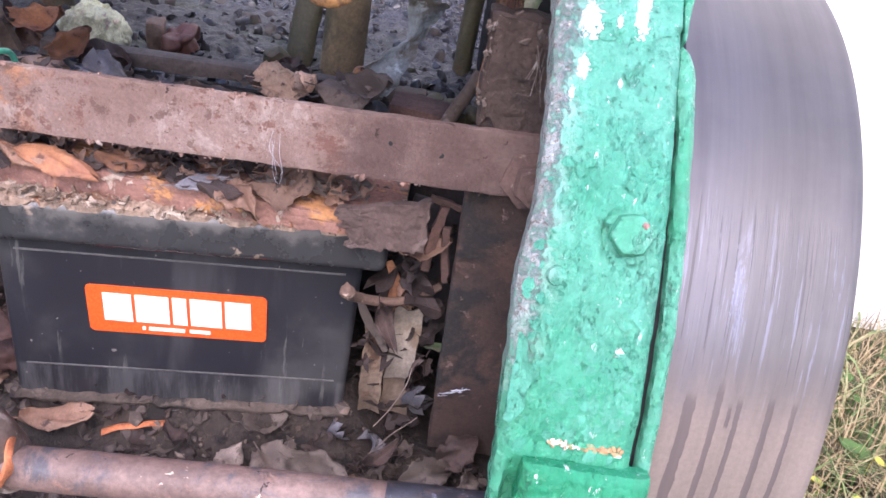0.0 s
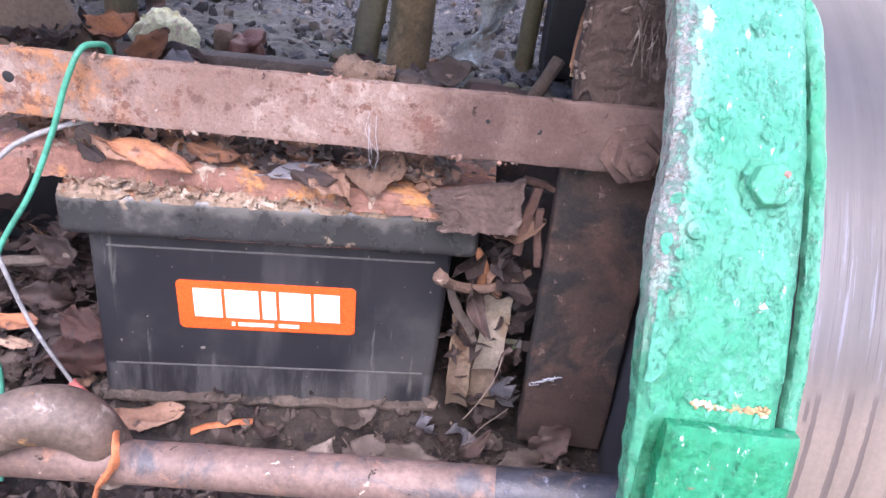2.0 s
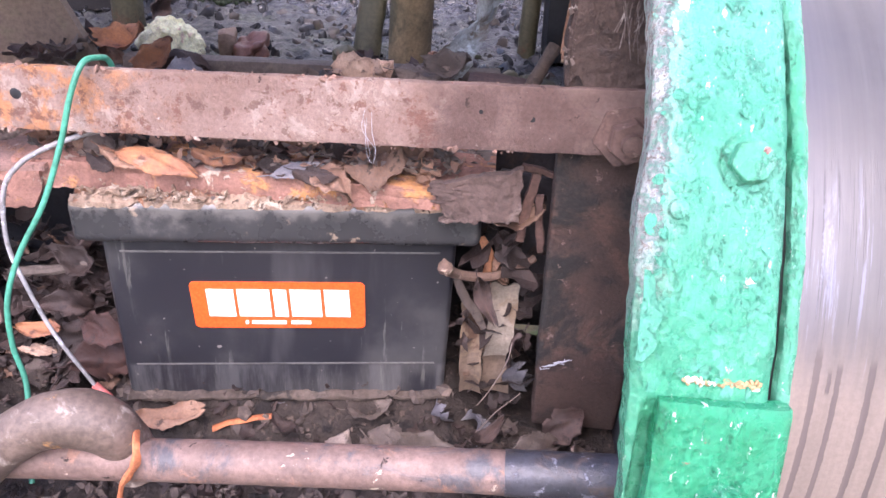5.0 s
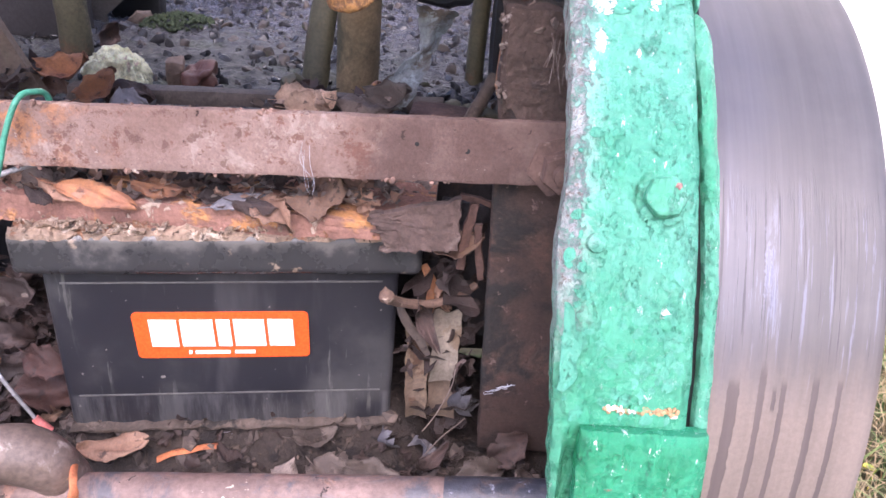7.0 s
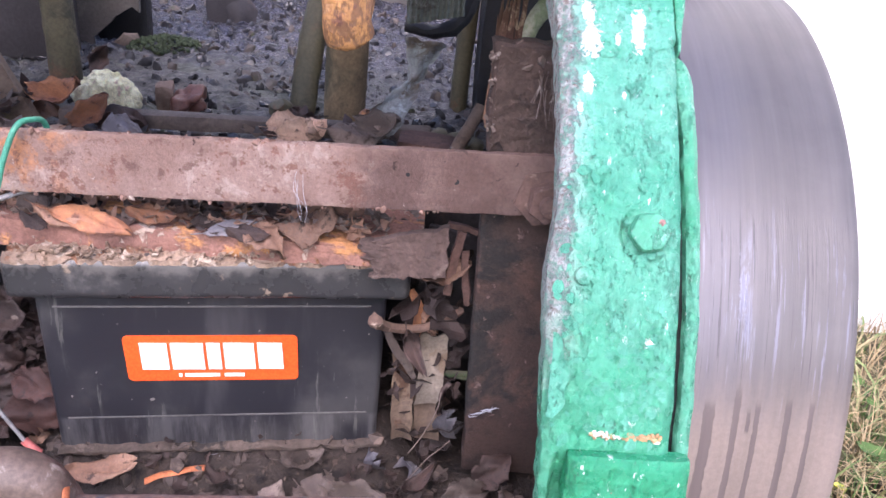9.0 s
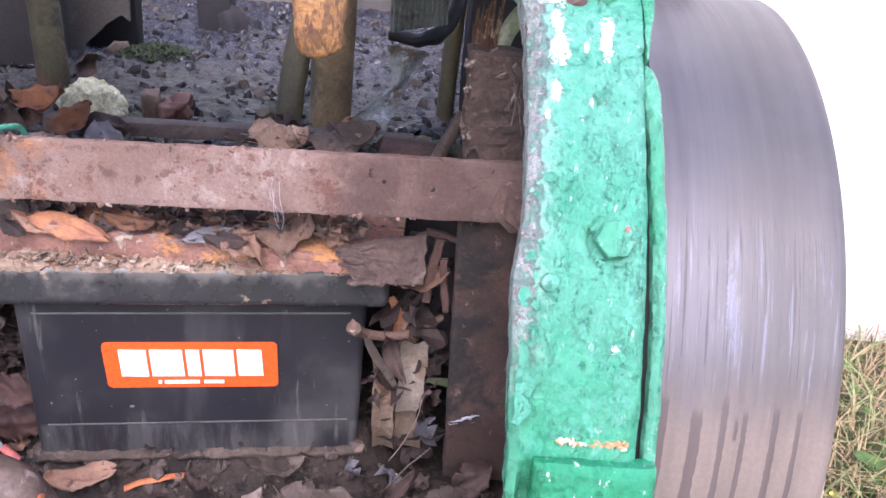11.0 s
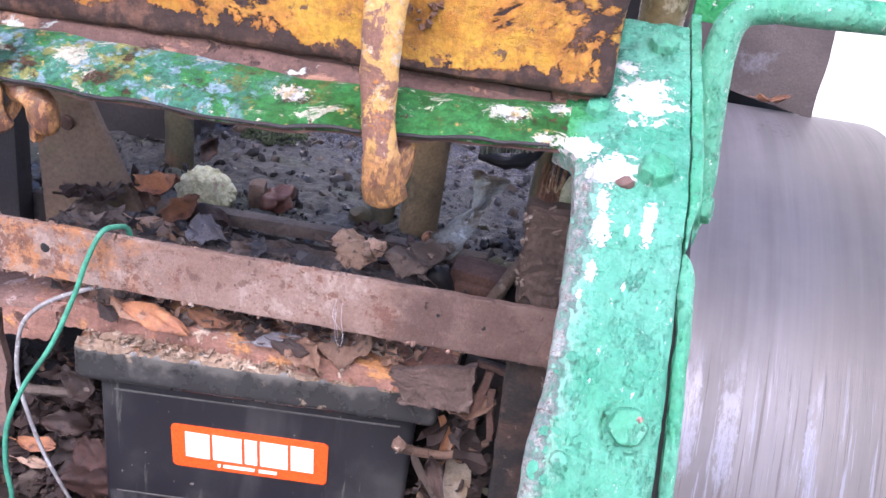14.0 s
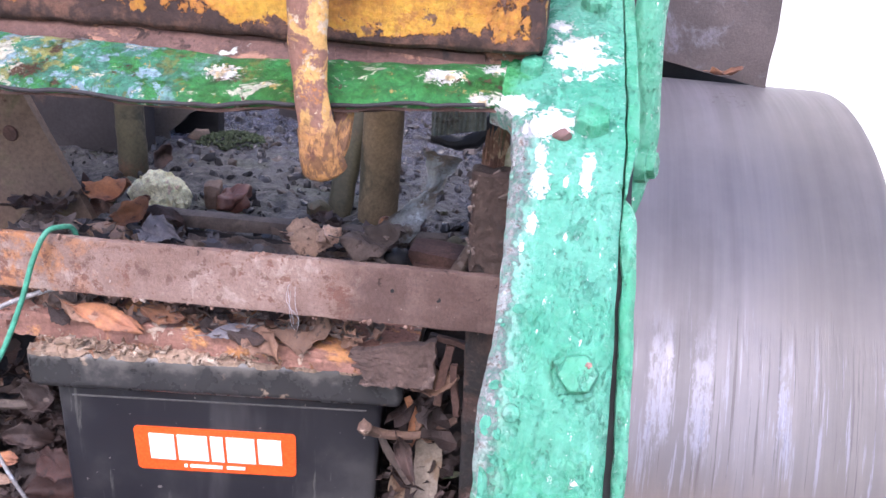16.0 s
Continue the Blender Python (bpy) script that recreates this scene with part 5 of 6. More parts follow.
        def small(u, v, x0=x0, x1=x1):
            return BAT @ Vector((x0 + (x1 - x0) * u, -0.0022, 0.0740 + 0.0022 * v)), BAT.to_3x3() @ Vector((0, -1, 0))

        sheet(bm, small, 2, 1, 0.0014)
        part("white_bar", bm, label_white, lab)


build_battery()
bm = bmesh.new()


def crust_bed(u, v):
    x = -0.061 + 0.226 * u
    y = -0.0125 + 0.020 * v + 0.0035 * noise.noise(Vector((x * 70, 1, 7))) * (1 - v) + 0.0015 * noise.noise(Vector((x * 260, 1, 3))) * (1 - v)
    q = Vector((x, y, 0))
    rise = 0.0022 + 0.0026 * noise.noise(q * 80) + 0.0020 * noise.noise(q * 210) + 0.0012 * noise.noise(q * 480)
    return BAT @ Vector((x, y, 0.1652 + max(-0.0012, rise) * min(1.0, 4 * v + 0.15))), Vector((0, 0, 1))


sheet(bm, crust_bed, 300, 26, 0.0035)
rng = random.Random(21)
for k in range(320):
    u = rng.random()
    q = BAT @ Vector((-0.058 + 0.222 * u, rng.uniform(-0.0135, 0.004), 0.1655 + rng.uniform(0.0005, 0.005)))
    a = Euler((rng.uniform(-0.7, 1.1), rng.uniform(-0.6, 0.6), rng.uniform(0, 3)))
    size = 0.0016 + 0.0062 * rng.random() ** 2.4
    if k % 3:
        lump(bm, q, (size * 0.45, size * 0.35, size * 0.25), k, 1, 0.6)
    else:
        block(bm, (size * 1.5, size * rng.uniform(0.4, 0.9), 0.0008), Matrix.Translation(q) @ a.to_matrix().to_4x4(), 0.0, (3, 2, 1), 0.0016, 260)
tagged(part("rust_flakes", bm, scale_crust), "pale rust flakes and bark crumbs on the battery lid", "flakes", kind="stuff")

# ---- clamp bar across, its bolt, upright ----
ROLL = math.degrees(math.atan(0.0278))


def bar_z(x):
    return 0.2245 + (x + 0.05) * 0.0278


bm = bmesh.new()
block(bm, (0.62, 0.0065, 0.0372), pose(-0.018, -0.0095, bar_z(-0.018), 0, -ROLL, 0), 0.0014, (170, 1, 10), 0.0007, 70)
tagged(part("clamp_bar", bm, bar_steel()), "flat rusted steel clamp bar bolted to an upright", "steel bar")
# pits as flat black discs: the shade of their depth is their colour
for x, z, r in ((-0.082, 0.2262, 0.003), (0.2065, 0.2322, 0.0016), (0.1785, 0.2345, 0.0012)):
    bm = bmesh.new()
    prism(bm, 12, r * 1.6, r, -0.0008, 0.0003, facing((x, -0.0126, z), (0, -1, 0)))
    ob = part("pit", bm, iron_black, bpy.data.objects["clamp_bar"])
bm = bmesh.new()
prism(bm, 6, 0.0185, 0.0178, -0.001, 0.0026, facing((0.2578, -0.0125, 0.2268), (0, -1, 0.05), 14))
hex_head(bm, 0.0122, 0.0098, facing((0.2590, -0.0150, 0.2258), (0.06, -1, 0.05), 24), 0.0, 0.0062)
part("bolt", bm, worn("bolt_rust", (0.145, 0.088, 0.072), [((0.075, 0.045, 0.038), 50, 0.54, 0.64, 0.8), ((0.26, 0.18, 0.15), 80, 0.58, 0.64, 0.9)], 0.75), bpy.data.objects["clamp_bar"], "rusty hexagon bolt with washer")

bm = bmesh.new()
rng = random.Random(57)
for k in range(170):
    x = rng.uniform(-0.14, 0.205)
    low = rng.random() < 0.7
    z = bar_z(x) + (-0.0188 if low else 0.0184) + rng.uniform(-0.0010, 0.0006)
    size = 0.0007 + 0.0022 * rng.random() ** 3
    lump(bm, (x, -0.0115 + rng.uniform(-0.0015, 0.004), z), (size, size * 0.7, size * rng.uniform(0.5, 1.1)), k, 1, 0.6)
tagged(part("rust_crumbs", bm, worn("crumb_rust", (0.24, 0.145, 0.115), [((0.40, 0.32, 0.27), 120, 0.56, 0.62, 0.9)], 0.9)), "rust crumbs and dust clinging to the edges of the clamp bar", "crumbs", kind="stuff")
bm = bmesh.new()
for v in block(bm, (0.058, 0.018, 0.325), Matrix(), 0.0030, (10, 2, 46), 0.0, 50, 3):
    k = (v.co.z + 0.1625) / 0.325
    rag = 0.004 * noise.noise(Vector((v.co.x * 90, v.co.z * 60, 3))) if k > 0.9 else 0
    edge = 0.004 * noise.noise(Vector((1, v.co.z * 70, 3))) if k > 0.72 and v.co.x < 0 else 0
    v.co = Vector((0.2598 - 0.0105 * k + v.co.x * 1.02 + edge, 0.030 - 0.034 * k + v.co.y, -0.004 + 0.318 * k + rag))
    v.co += jag(v.co, 60, 0.0008)
upright = tagged(part("upright", bm, upright_rust), "dark rusted iron upright with a ragged top", "upright")
bm = bmesh.new()


def crust_at(u, v):
    x, k = 0.2235 + 0.054 * u, 0.80 + 0.19 * v + 0.03 * noise.noise(Vector((u * 6, 1, 4))) * (1 - v)
    p = Vector((x, 0.0205 - 0.034 * k, -0.004 + 0.318 * k))
    return p + Vector((0, -0.0018 * abs(noise.noise(p * 120)) - 0.0012 * noise.noise(p * 300) - 0.0008, 0)), Vector((0, -1, 0))


sheet(bm, crust_at, 40, 34, 0.002)
part("dust_crust", bm, worn("dust_crust", (0.080, 0.054, 0.045), [((0.15, 0.110, 0.094), 60, 0.54, 0.64, 0.9), ((0.07, 0.05, 0.045), 40, 0.55, 0.64, 0.9)], 0.95, 0.0, 420, 40, 0.002, 0.9), upright, "crumbly dust crust")
bm = bmesh.new()
rng = random.Random(63)
for k in range(34):
    q = rng.random()
    x, y = 0.2205 + 0.0150 * q + rng.uniform(-0.001, 0.001), 0.012 + rng.uniform(0, 0.014)
    foot, top = 0.262 - 0.006 * rng.random(), 0.312 + 0.044 * rng.random() * (0.4 + 0.6 * q)
    w, lean = rng.uniform(0.0008, 0.0026), 0.0035 + rng.uniform(-0.0035, 0.0035)
    rings = []
    for j in range(6):
        t = j / 5
        c = Vector((x + lean * t + 0.0012 * math.sin(t * 5 + k), y + 0.001 * math.sin(t * 4 + k * 2), foot + (top - foot) * t))
        u = w * (1 - 0.75 * t ** 2) * (1 + 0.3 * math.sin(t * 11 + k))
        rings.append([bm.verts.new(c + Vector((u * math.cos(g + k), u * 0.5 * math.sin(g + k), 0.0015 * math.sin(g * 2)))) for g in (0, 1.57, 3.14, 4.71)])
    for a, c in zip(rings, rings[1:]):
        for j in range(4):
            bm.faces.new((a[j], a[(j + 1) % 4], c[(j + 1) % 4], c[j]))
    bm.faces.new(rings[-1])
    bm.faces.new(rings[0][::-1])
tagged(part("wood_splinter", bm, splinter_wood, smooth=False), "splintered stump of rotten reddish wood on the upright", "wood stump", kind="stuff")
bm = bmesh.new()
tube(bm, [(0.266, 0.030, 0.3400), (0.2545, 0.020, 0.3335), (0.2460, 0.014, 0.3265), (0.2410, 0.012, 0.3160), (0.2400, 0.012, 0.3050), (0.2405, 0.012, 0.2960)], lambda t: 0.0042 + 0.0012 * math.sin(t * 5), 12, 8, 0.6, 0.0006, (0, -1, 0.2))
tagged(part("hose", bm, worn("hose_pale", (0.26, 0.30, 0.17), [((0.42, 0.42, 0.30), 50, 0.54, 0.64, 0.5), ((0.10, 0.09, 0.05), 30, 0.58, 0.66, 0.6)], 0.4)), "pale olive bent hose behind the upright", "hose")
rng = random.Random(31)
bm = bmesh.new()
for k in range(90):
    z = 0.292 + rng.uniform(-0.03, 0.02)
    m = Matrix.Translation((0.2245 - 0.004 * rng.random() ** 2, -0.006 + rng.uniform(-0.005, 0.004), z)) @ Euler((rng.uniform(-0.6, 0.6), rng.uniform(0, 3), rng.uniform(-0.6, 0.6))).to_matrix().to_4x4()
    size = 0.0008 + 0.0032 * rng.random() ** 2
    block(bm, (size, 0.0005, size * rng.uniform(0.5, 1.4)), m, 0.0, (2, 1, 2), 0.0012, 250)
for k in range(110):
    x = rng.uniform(0.2225, 0.262)
    size = 0.0012 + 0.0034 * rng.random() ** 2
    lump(bm, (x, -0.012 + rng.uniform(0, 0.012), 0.3065 + 0.006 * noise.noise(Vector((x * 160, 0, 3))) + rng.uniform(-0.004, 0.004)), (size, size * 0.8, size * rng.uniform(0.5, 1.1)), k, 1, 0.6)
for k in range(16):
    x, z = rng.uniform(0.243, 0.260), rng.uniform(0.286, 0.302)
    tube(bm, [(x, -0.0150, z), (x + rng.uniform(-0.002, 0.002), -0.0165, z - 0.006), (x + rng.uniform(-0.003, 0.003), -0.0155, z - rng.uniform(0.010, 0.022))], 0.00035, 4, 4, 1.0, 0.0008)
tagged(part("rust_flakes", bm, web_mat), "crumbly rust flakes and cobweb dust along the upright's edge", "flakes", kind="stuff")
web_white = worn("web_white", (0.50, 0.51, 0.56), [((0.30, 0.29, 0.30), 150, 0.55, 0.62, 0.9)], 0.9)
bm = bmesh.new()
for k in range(16):
    t = k / 15
    c = Vector((0.2310 + 0.0170 * t, 0.0130 - 0.002 * t, 0.0510 + 0.0095 * t))
    tube(bm, [c + Vector((rng.uniform(-0.004, 0), 0, rng.uniform(-0.002, 0.001))), c + Vector((0, -0.0006, rng.uniform(-0.001, 0.001))), c + Vector((rng.uniform(0, 0.005), 0, rng.uniform(-0.001, 0.002)))], 0.00026, 4, 4, 1.0, 0.0004)
tagged(part("cobweb", bm, web_white), "small white cobweb on the upright", "cobweb")

bm = bmesh.new()
for k in range(4):
    x = 0.117 + rng.uniform(-0.003, 0.003)
    z = 0.2325 - rng.uniform(0, 0.006)
    tube(bm, [(x, -0.0135, z), (x + rng.uniform(-0.002, 0.002), -0.0150, z - 0.011), (x + rng.uniform(-0.001, 0.006), -0.0142, z - 0.022), (x + rng.uniform(0, 0.008), -0.0128, z - rng.uniform(0.026, 0.034))], 0.00012, 4, 4)
tagged(part("cobweb", bm, web_white), "white cobweb strands on the clamp bar", "cobweb")

# ---- angle iron lying on the battery ----
angle = thing("angle_iron", (0.02, 0.01, 0.166), "flaking rusted angle iron lying on the battery", "angle iron")
bm = bmesh.new()


def angle_front(u, v):
    x = -0.088 + 0.246 * u
    low = 0.1655 + 0.0030 * noise.noise(Vector((x * 60, 0, 0))) + 0.0018 * noise.noise(Vector((x * 180, 4, 0))) + 0.004 * max(0, u - 0.7)
    top = 0.1822 - 0.0060 * max(0, u - 0.55) / 0.45
    y = -0.001 + 0.004 * u + 0.0012 * noise.noise(Vector((x * 40, v * 3, 0)))
    return Vector((x, y - 0.001 * v, low + (top - low) * (1 - v))), Vector((0, -1, 0))


sheet(bm, angle_front, 120, 8, 0.006)
part("front_flange", bm, rust_flake, angle)
bm = bmesh.new()


def angle_top(u, v):
    x = -0.100 + 0.29 * u
    y = -0.0015 + 0.004 * u + 0.055 * v
    return Vector((x, y, 0.1825 - 0.0060 * max(0, u - 0.5) / 0.5 + 0.006 * v + 0.001 * noise.noise(Vector((x * 50, y * 50, 0))))), Vector((0, 0, 1))


sheet(bm, angle_top, 90, 14, 0.005)
part("top_flange", bm, rust_flake, angle)
bm = bmesh.new()


def torn_end(u, v):
    x = -0.1235 + 0.041 * u
    low = 0.1505 + 0.003 * noise.noise(Vector((x * 150, 0, 9))) + (0.016 * max(0, u - 0.82) / 0.18)
    return Vector((x, -0.004 + 0.001 * noise.noise(Vector((x * 60, v * 2, 1))), low + (0.1755 + 0.002 * u - low) * (1 - v))), Vector((0, -1, 0))


sheet(bm, torn_end, 36, 10, 0.004)
part("torn_end", bm, rust_flake, angle, "torn orange rust flange end")
bm = bmesh.new()


def end_top(u, v):
    x = -0.1235 + 0.045 * u + 0.018 * v
    return Vector((x, -0.0045 + 0.06 * v, 0.1765 + 0.004 * u + 0.012 * v)), Vector((0, 0, 1))


sheet(bm, end_top, 20, 10, 0.004)
part("end_flange", bm, rust_bar, angle)
bm = bmesh.new()


def stub(u, v):
    x = 0.1555 + 0.0500 * u
    left = 0.010 * noise.noise(Vector((v * 11, 3, 0))) * (1 - u) ** 2 + 0.012 * (v - 0.4) * (1 - u)
    z = (0.1845 + 0.012 * u) * (1 - v) + (0.1615 + 0.0015 * u + 0.002 * noise.noise(Vector((u * 9, 8, 0)))) * v
    return Vector((x + left, -0.002 + 0.003 * u + 0.0008 * noise.noise(Vector((x * 90, z * 90, 0))), z)) + jag((x, z, 3), 140, 0.0016) + jag((x, z, 5), 420, 0.0008), Vector((0, -1, 0))


sheet(bm, stub, 44, 24, 0.006)
part("end_plate", bm, worn("stub_iron", (0.105, 0.070, 0.060), [((0.20, 0.145, 0.125), 45, 0.55, 0.66, 0.9)], 0.9, 0.0, 420, 40, 0.0012, 0.9), angle, "pitted grey-brown end plate")

# ---- pipe, elbow ----
bm = bmesh.new()
tube(bm, [(-0.33, -0.098, 0.012), (-0.20, -0.098, 0.0250), (-0.075, -0.0985, 0.0385), (0.07, -0.0995, 0.0510), (0.198, -0.1005, 0.0605), (0.30, -0.102, 0.0670)], 0.0122, 20, 10, 1.0, 0.0004)
pipe = tagged(part("pipe", bm, pipe_rust), "thin rusty steel pipe running across the tray", "pipe")
# right end of the pipe, darker and bluer than the rest
bm = bmesh.new()
tube(bm, [(0.2065, -0.1006, 0.0611), (0.25, -0.1013, 0.0640), (0.30, -0.102, 0.0670)], 0.0127, 20, 6, 1.0, 0.0005)
part("oiled_end", bm, worn("dark_pipe_steel", (0.050, 0.050, 0.062), [((0.11, 0.08, 0.07), 40, 0.50, 0.64, 0.6), ((0.24, 0.24, 0.29), 90, 0.58, 0.64, 0.4)], 0.35, 0.2, 260, 30, 0.0008, 0.6), pipe, "darker bluish end of the pipe")
# rusty shreds hanging by the end plate
for x, z, w, h, turn in ((0.2105, 0.168, 0.0055, 0.046, 8), (0.2190, 0.158, 0.0048, 0.040, -6), (0.2150, 0.193, 0.020, 0.0045, 12)):
    bm = bmesh.new()
    block(bm, (w, 0.004, h), pose(x, 0.0125, z, 4, turn, 0), 0.0008, (3, 1, 9) if h > w else (8, 1, 2), 0.0016, 110)
    tagged(part("rusty_shred", bm, rust_dark), "rusty iron shred hanging between end plate and upright", "iron shred", "rusty shreds by the upright")
bm = bmesh.new()
tube(bm, [(-0.175, -0.125, -0.10), (-0.135, -0.122, -0.035), (-0.100, -0.118, 0.022), (-0.074, -0.113, 0.054), (-0.050, -0.108, 0.072), (-0.030, -0.104, 0.076), (-0.015, -0.100, 0.069), (-0.008, -0.094, 0.052), (-0.006, -0.088, 0.030)], lambda t: 0.0152 + 0.0012 * math.sin(t * 12), 20, 8, 1.0, 0.0005)
tagged(part("elbow_pipe", bm, pipe_worn), "thick worn elbow pipe bent over the thin pipe", "pipe")

# ---- wires ----
bm = bmesh.new()
tube(bm, [(-0.0325, 0.008, 0.222), (-0.0325, 0.003, 0.243), (-0.0345, -0.008, 0.2485), (-0.0385, -0.018, 0.2470), (-0.0448, -0.024, 0.2303), (-0.0524, -0.028, 0.2044), (-0.0643, -0.036, 0.1705), (-0.0801, -0.044, 0.1403), (-0.0893, -0.050, 0.1119), (-0.0911, -0.052, 0.0817), (-0.0862, -0.055, 0.0559), (-0.082, -0.070, 0.022), (-0.080, -0.080, 0.000)], 0.0017, 10, 8)
tagged(part("green_wire", bm, green_wire_mat), "green insulated wire hanging over the clamp bar", "wire")
bm = bmesh.new()
tube(bm, [(-0.030, 0.012, 0.2000), (-0.046, 0.000, 0.2020), (-0.066, -0.018, 0.1975), (-0.0800, -0.027, 0.1890), (-0.0895, -0.031, 0.1740), (-0.0935, -0.032, 0.1420), (-0.0870, -0.034, 0.1160), (-0.0760, -0.032, 0.0780), (-0.0570, -0.030, 0.0385)], lambda t: 0.0017 - 0.0004 * t, 10, 8)
grey_wire = tagged(part("grey_wire", bm, grey_wire_mat), "grey wire with a pink crimped end", "wire")
bm = bmesh.new()
tube(bm, [(-0.0575, -0.030, 0.0395), (-0.053, -0.0298, 0.0340), (-0.0490, -0.0295, 0.0295)], 0.0027, 10, 3)
part("crimp", bm, pink_mat, grey_wire, "pink plastic crimp")
bm = bmesh.new()
tube(bm, [(-0.044, -0.040, 0.016), (-0.034, -0.052, 0.036), (-0.0178, -0.070, 0.0530), (-0.0015, -0.093, 0.0640), (0.0070, -0.1110, 0.0685), (0.0084, -0.1155, 0.0640), (0.0060, -0.1150, 0.0560), (0.0010, -0.115, 0.0470), (-0.0040, -0.114, 0.0380), (-0.008, -0.112, 0.020), (-0.010, -0.110, -0.005)], lambda t: 0.0026 + 0.0006 * math.sin(t * 13) + 0.0004 * math.sin(t * 37), 8, 10, 0.6, 0.0009, (0, -1, 0))
tagged(part("orange_strip", bm, orange_rag), "frayed orange strip draped over the pipe", "strip")
bm = bmesh.new()
tube(bm, [(0.010, -0.012, -0.004), (0.022, -0.008, -0.001), (0.036, -0.006, 0.002), (0.050, -0.002, 0.003)], lambda t: 0.0034 - 0.001 * abs(t - 0.5), 8, 6, 0.4, 0.0010)
tagged(part("orange_strip", bm, orange_rag), "frayed orange strip lying on the soil", "strip")

# ---- things on the deck ----
bm = bmesh.new()
lump(bm, (-0.0895, 0.232, DECK + 0.010), (0.0265, 0.020, 0.0275), 4, 6, 0.12)
for v in bm.verts:
    v.co += jag(v.co, 60, 0.004) + jag(v.co, 190, 0.0035) + jag(v.co, 420, 0.0012)
    v.co.z = max(v.co.z, DECK - 0.006)
tagged(part("lichen_clump", bm, lichen), "pale yellow-green lichen-covered lump on the deck", "lichen")
bm = bmesh.new()
for v in block(bm, (0.017, 0.020, 0.027), pose(-0.046, 0.258, DECK + 0.010, 8, -6, 12), 0.0045, (6, 5, 8), 0.0028, 70):
    v.co.x += 0.0025 * noise.noise(v.co * 40)
tagged(part("brick_piece", bm, worn("brick_tan", (0.17, 0.115, 0.085), [((0.10, 0.06, 0.045), 60, 0.54, 0.64, 0.8)], 0.8)), "broken tan brick piece on the deck", "brick")
bm = bmesh.new()
lump(bm, (-0.0275, 0.260, DECK + 0.008), (0.017, 0.011, 0.013), 8, 4, 0.6)
for v in bm.verts:
    v.co += jag(v.co, 90, 0.0035)
tagged(part("brick_piece", bm, worn("brick_wet", (0.13, 0.055, 0.040), [((0.26, 0.15, 0.11), 60, 0.58, 0.66, 0.6)], 0.45)), "broken wet red-brown brick piece on the deck", "brick")
bm = bmesh.new()
tube(bm, [(0.1100, 0.270, DECK - 0.004), (0.1115, 0.270, 0.25), (0.1130, 0.270, 0.33), (0.116, 0.270, 0.50)], 0.0188, 20, 6, 1.0, 0.0006)
tagged(part("post", bm, wood_old), "round ochre-brown post standing on the deck", "post")
bm = bmesh.new()
tube(bm, [(0.069, 0.280, DECK - 0.004), (0.076, 0.298, 0.24), (0.086, 0.32, 0.30), (0.094, 0.34, 0.42)], 0.0130, 14, 6, 0.7, 0.001)
lump(bm, (0.055, 0.262, DECK + 0.006), (0.012, 0.011, 0.012), 3, 2, 0.3)
tagged(part("lever", bm, olive_paint), "olive-painted lever with a knob at its foot", "lever")
bm = bmesh.new()
tube(bm, [(0.214, 0.335, DECK - 0.004), (0.217, 0.335, 0.26), (0.221, 0.335, 0.33), (0.228, 0.335, 0.46)], 0.0085, 12, 6, 1.0, 0.0006)
tagged(part("rod", bm, olive_paint), "thin olive-brown upright rod on the deck", "rod")
bm = bmesh.new()
tube(bm, [(-0.168, 0.335, DECK - 0.004), (-0.169, 0.335, 0.24), (-0.172, 0.337, 0.29), (-0.176, 0.34, 0.46)], lambda t: 0.0150 - 0.001 * t, 16, 6, 1.0, 0.0008)
tagged(part("post", bm, olive_paint), "mossy olive-brown post on the deck", "post")
bm = bmesh.new()
block(bm, (0.130, 0.040, 0.24), pose(-0.262, 0.425, DECK + 0.117, 0, 0, 4), 0.004, (2, 2, 4), 0.001)
tagged(part("black_box", bm, iron_dark), "dark box-shaped casing behind the post", "casing")


def notched(bm):
    """A grey plate standing on the deck, a corner broken out at its foot."""
    line = [(-0.240, 0.170), (-0.203, 0.170), (-0.2025, 0.188), (-0.181, 0.2065), (-0.177, 0.212), (-0.156, 0.2252), (-0.148, 0.219), (-0.1465, 0.26), (-0.150, 0.45), (-0.240, 0.45)]
    front = [bm.verts.new((x, 0.490, z)) for x, z in line]
    back = [bm.verts.new((x, 0.495, z)) for x, z in line]
    bm.faces.new(front), bm.faces.new(back[::-1])
    for k in range(len(line)):
        j = (k + 1) % len(line)
        bm.faces.new((front[k], back[k], back[j], front[j]))


bm = bmesh.new()
notched(bm)
tagged(part("broken_plate", bm, sheet_grey, smooth=False), "grey steel plate with a broken-out corner, standing on the deck", "plate")
# black block added behind the plate to fill its notch
bm = bmesh.new()
block(bm, (0.060, 0.02, 0.15), pose(-0.180, 0.530, DECK + 0.070), 0.003, (2, 1, 2), 0.001)
tagged(part("black_casting", bm, iron_black), "black block filling the notch of the broken plate from behind", "casting")
bm = bmesh.new()
lump(bm, (-0.168, 0.500, DECK + 0.004), (0.010, 0.006, 0.014), 5, 2, 0.4)
tagged(part("brick_piece", bm, worn("brick_dull", (0.11, 0.085, 0.07), [], 0.8)), "dull brown brick piece under the broken plate", "brick")
rng = random.Random(77)
bm = bmesh.new()
for k in range(320):
    a, d = rng.uniform(0, 6.28), 0.034 * rng.random() ** 0.7
    s = rng.uniform(0.001, 0.0032)
    lump(bm, (-0.125 + d * 1.2 * math.cos(a), 0.500 + d * 1.3 * math.sin(a), DECK + 0.003 + 0.011 * (1 - d / 0.034)), (s, s, s * 1.2), k, 1, 0.5)
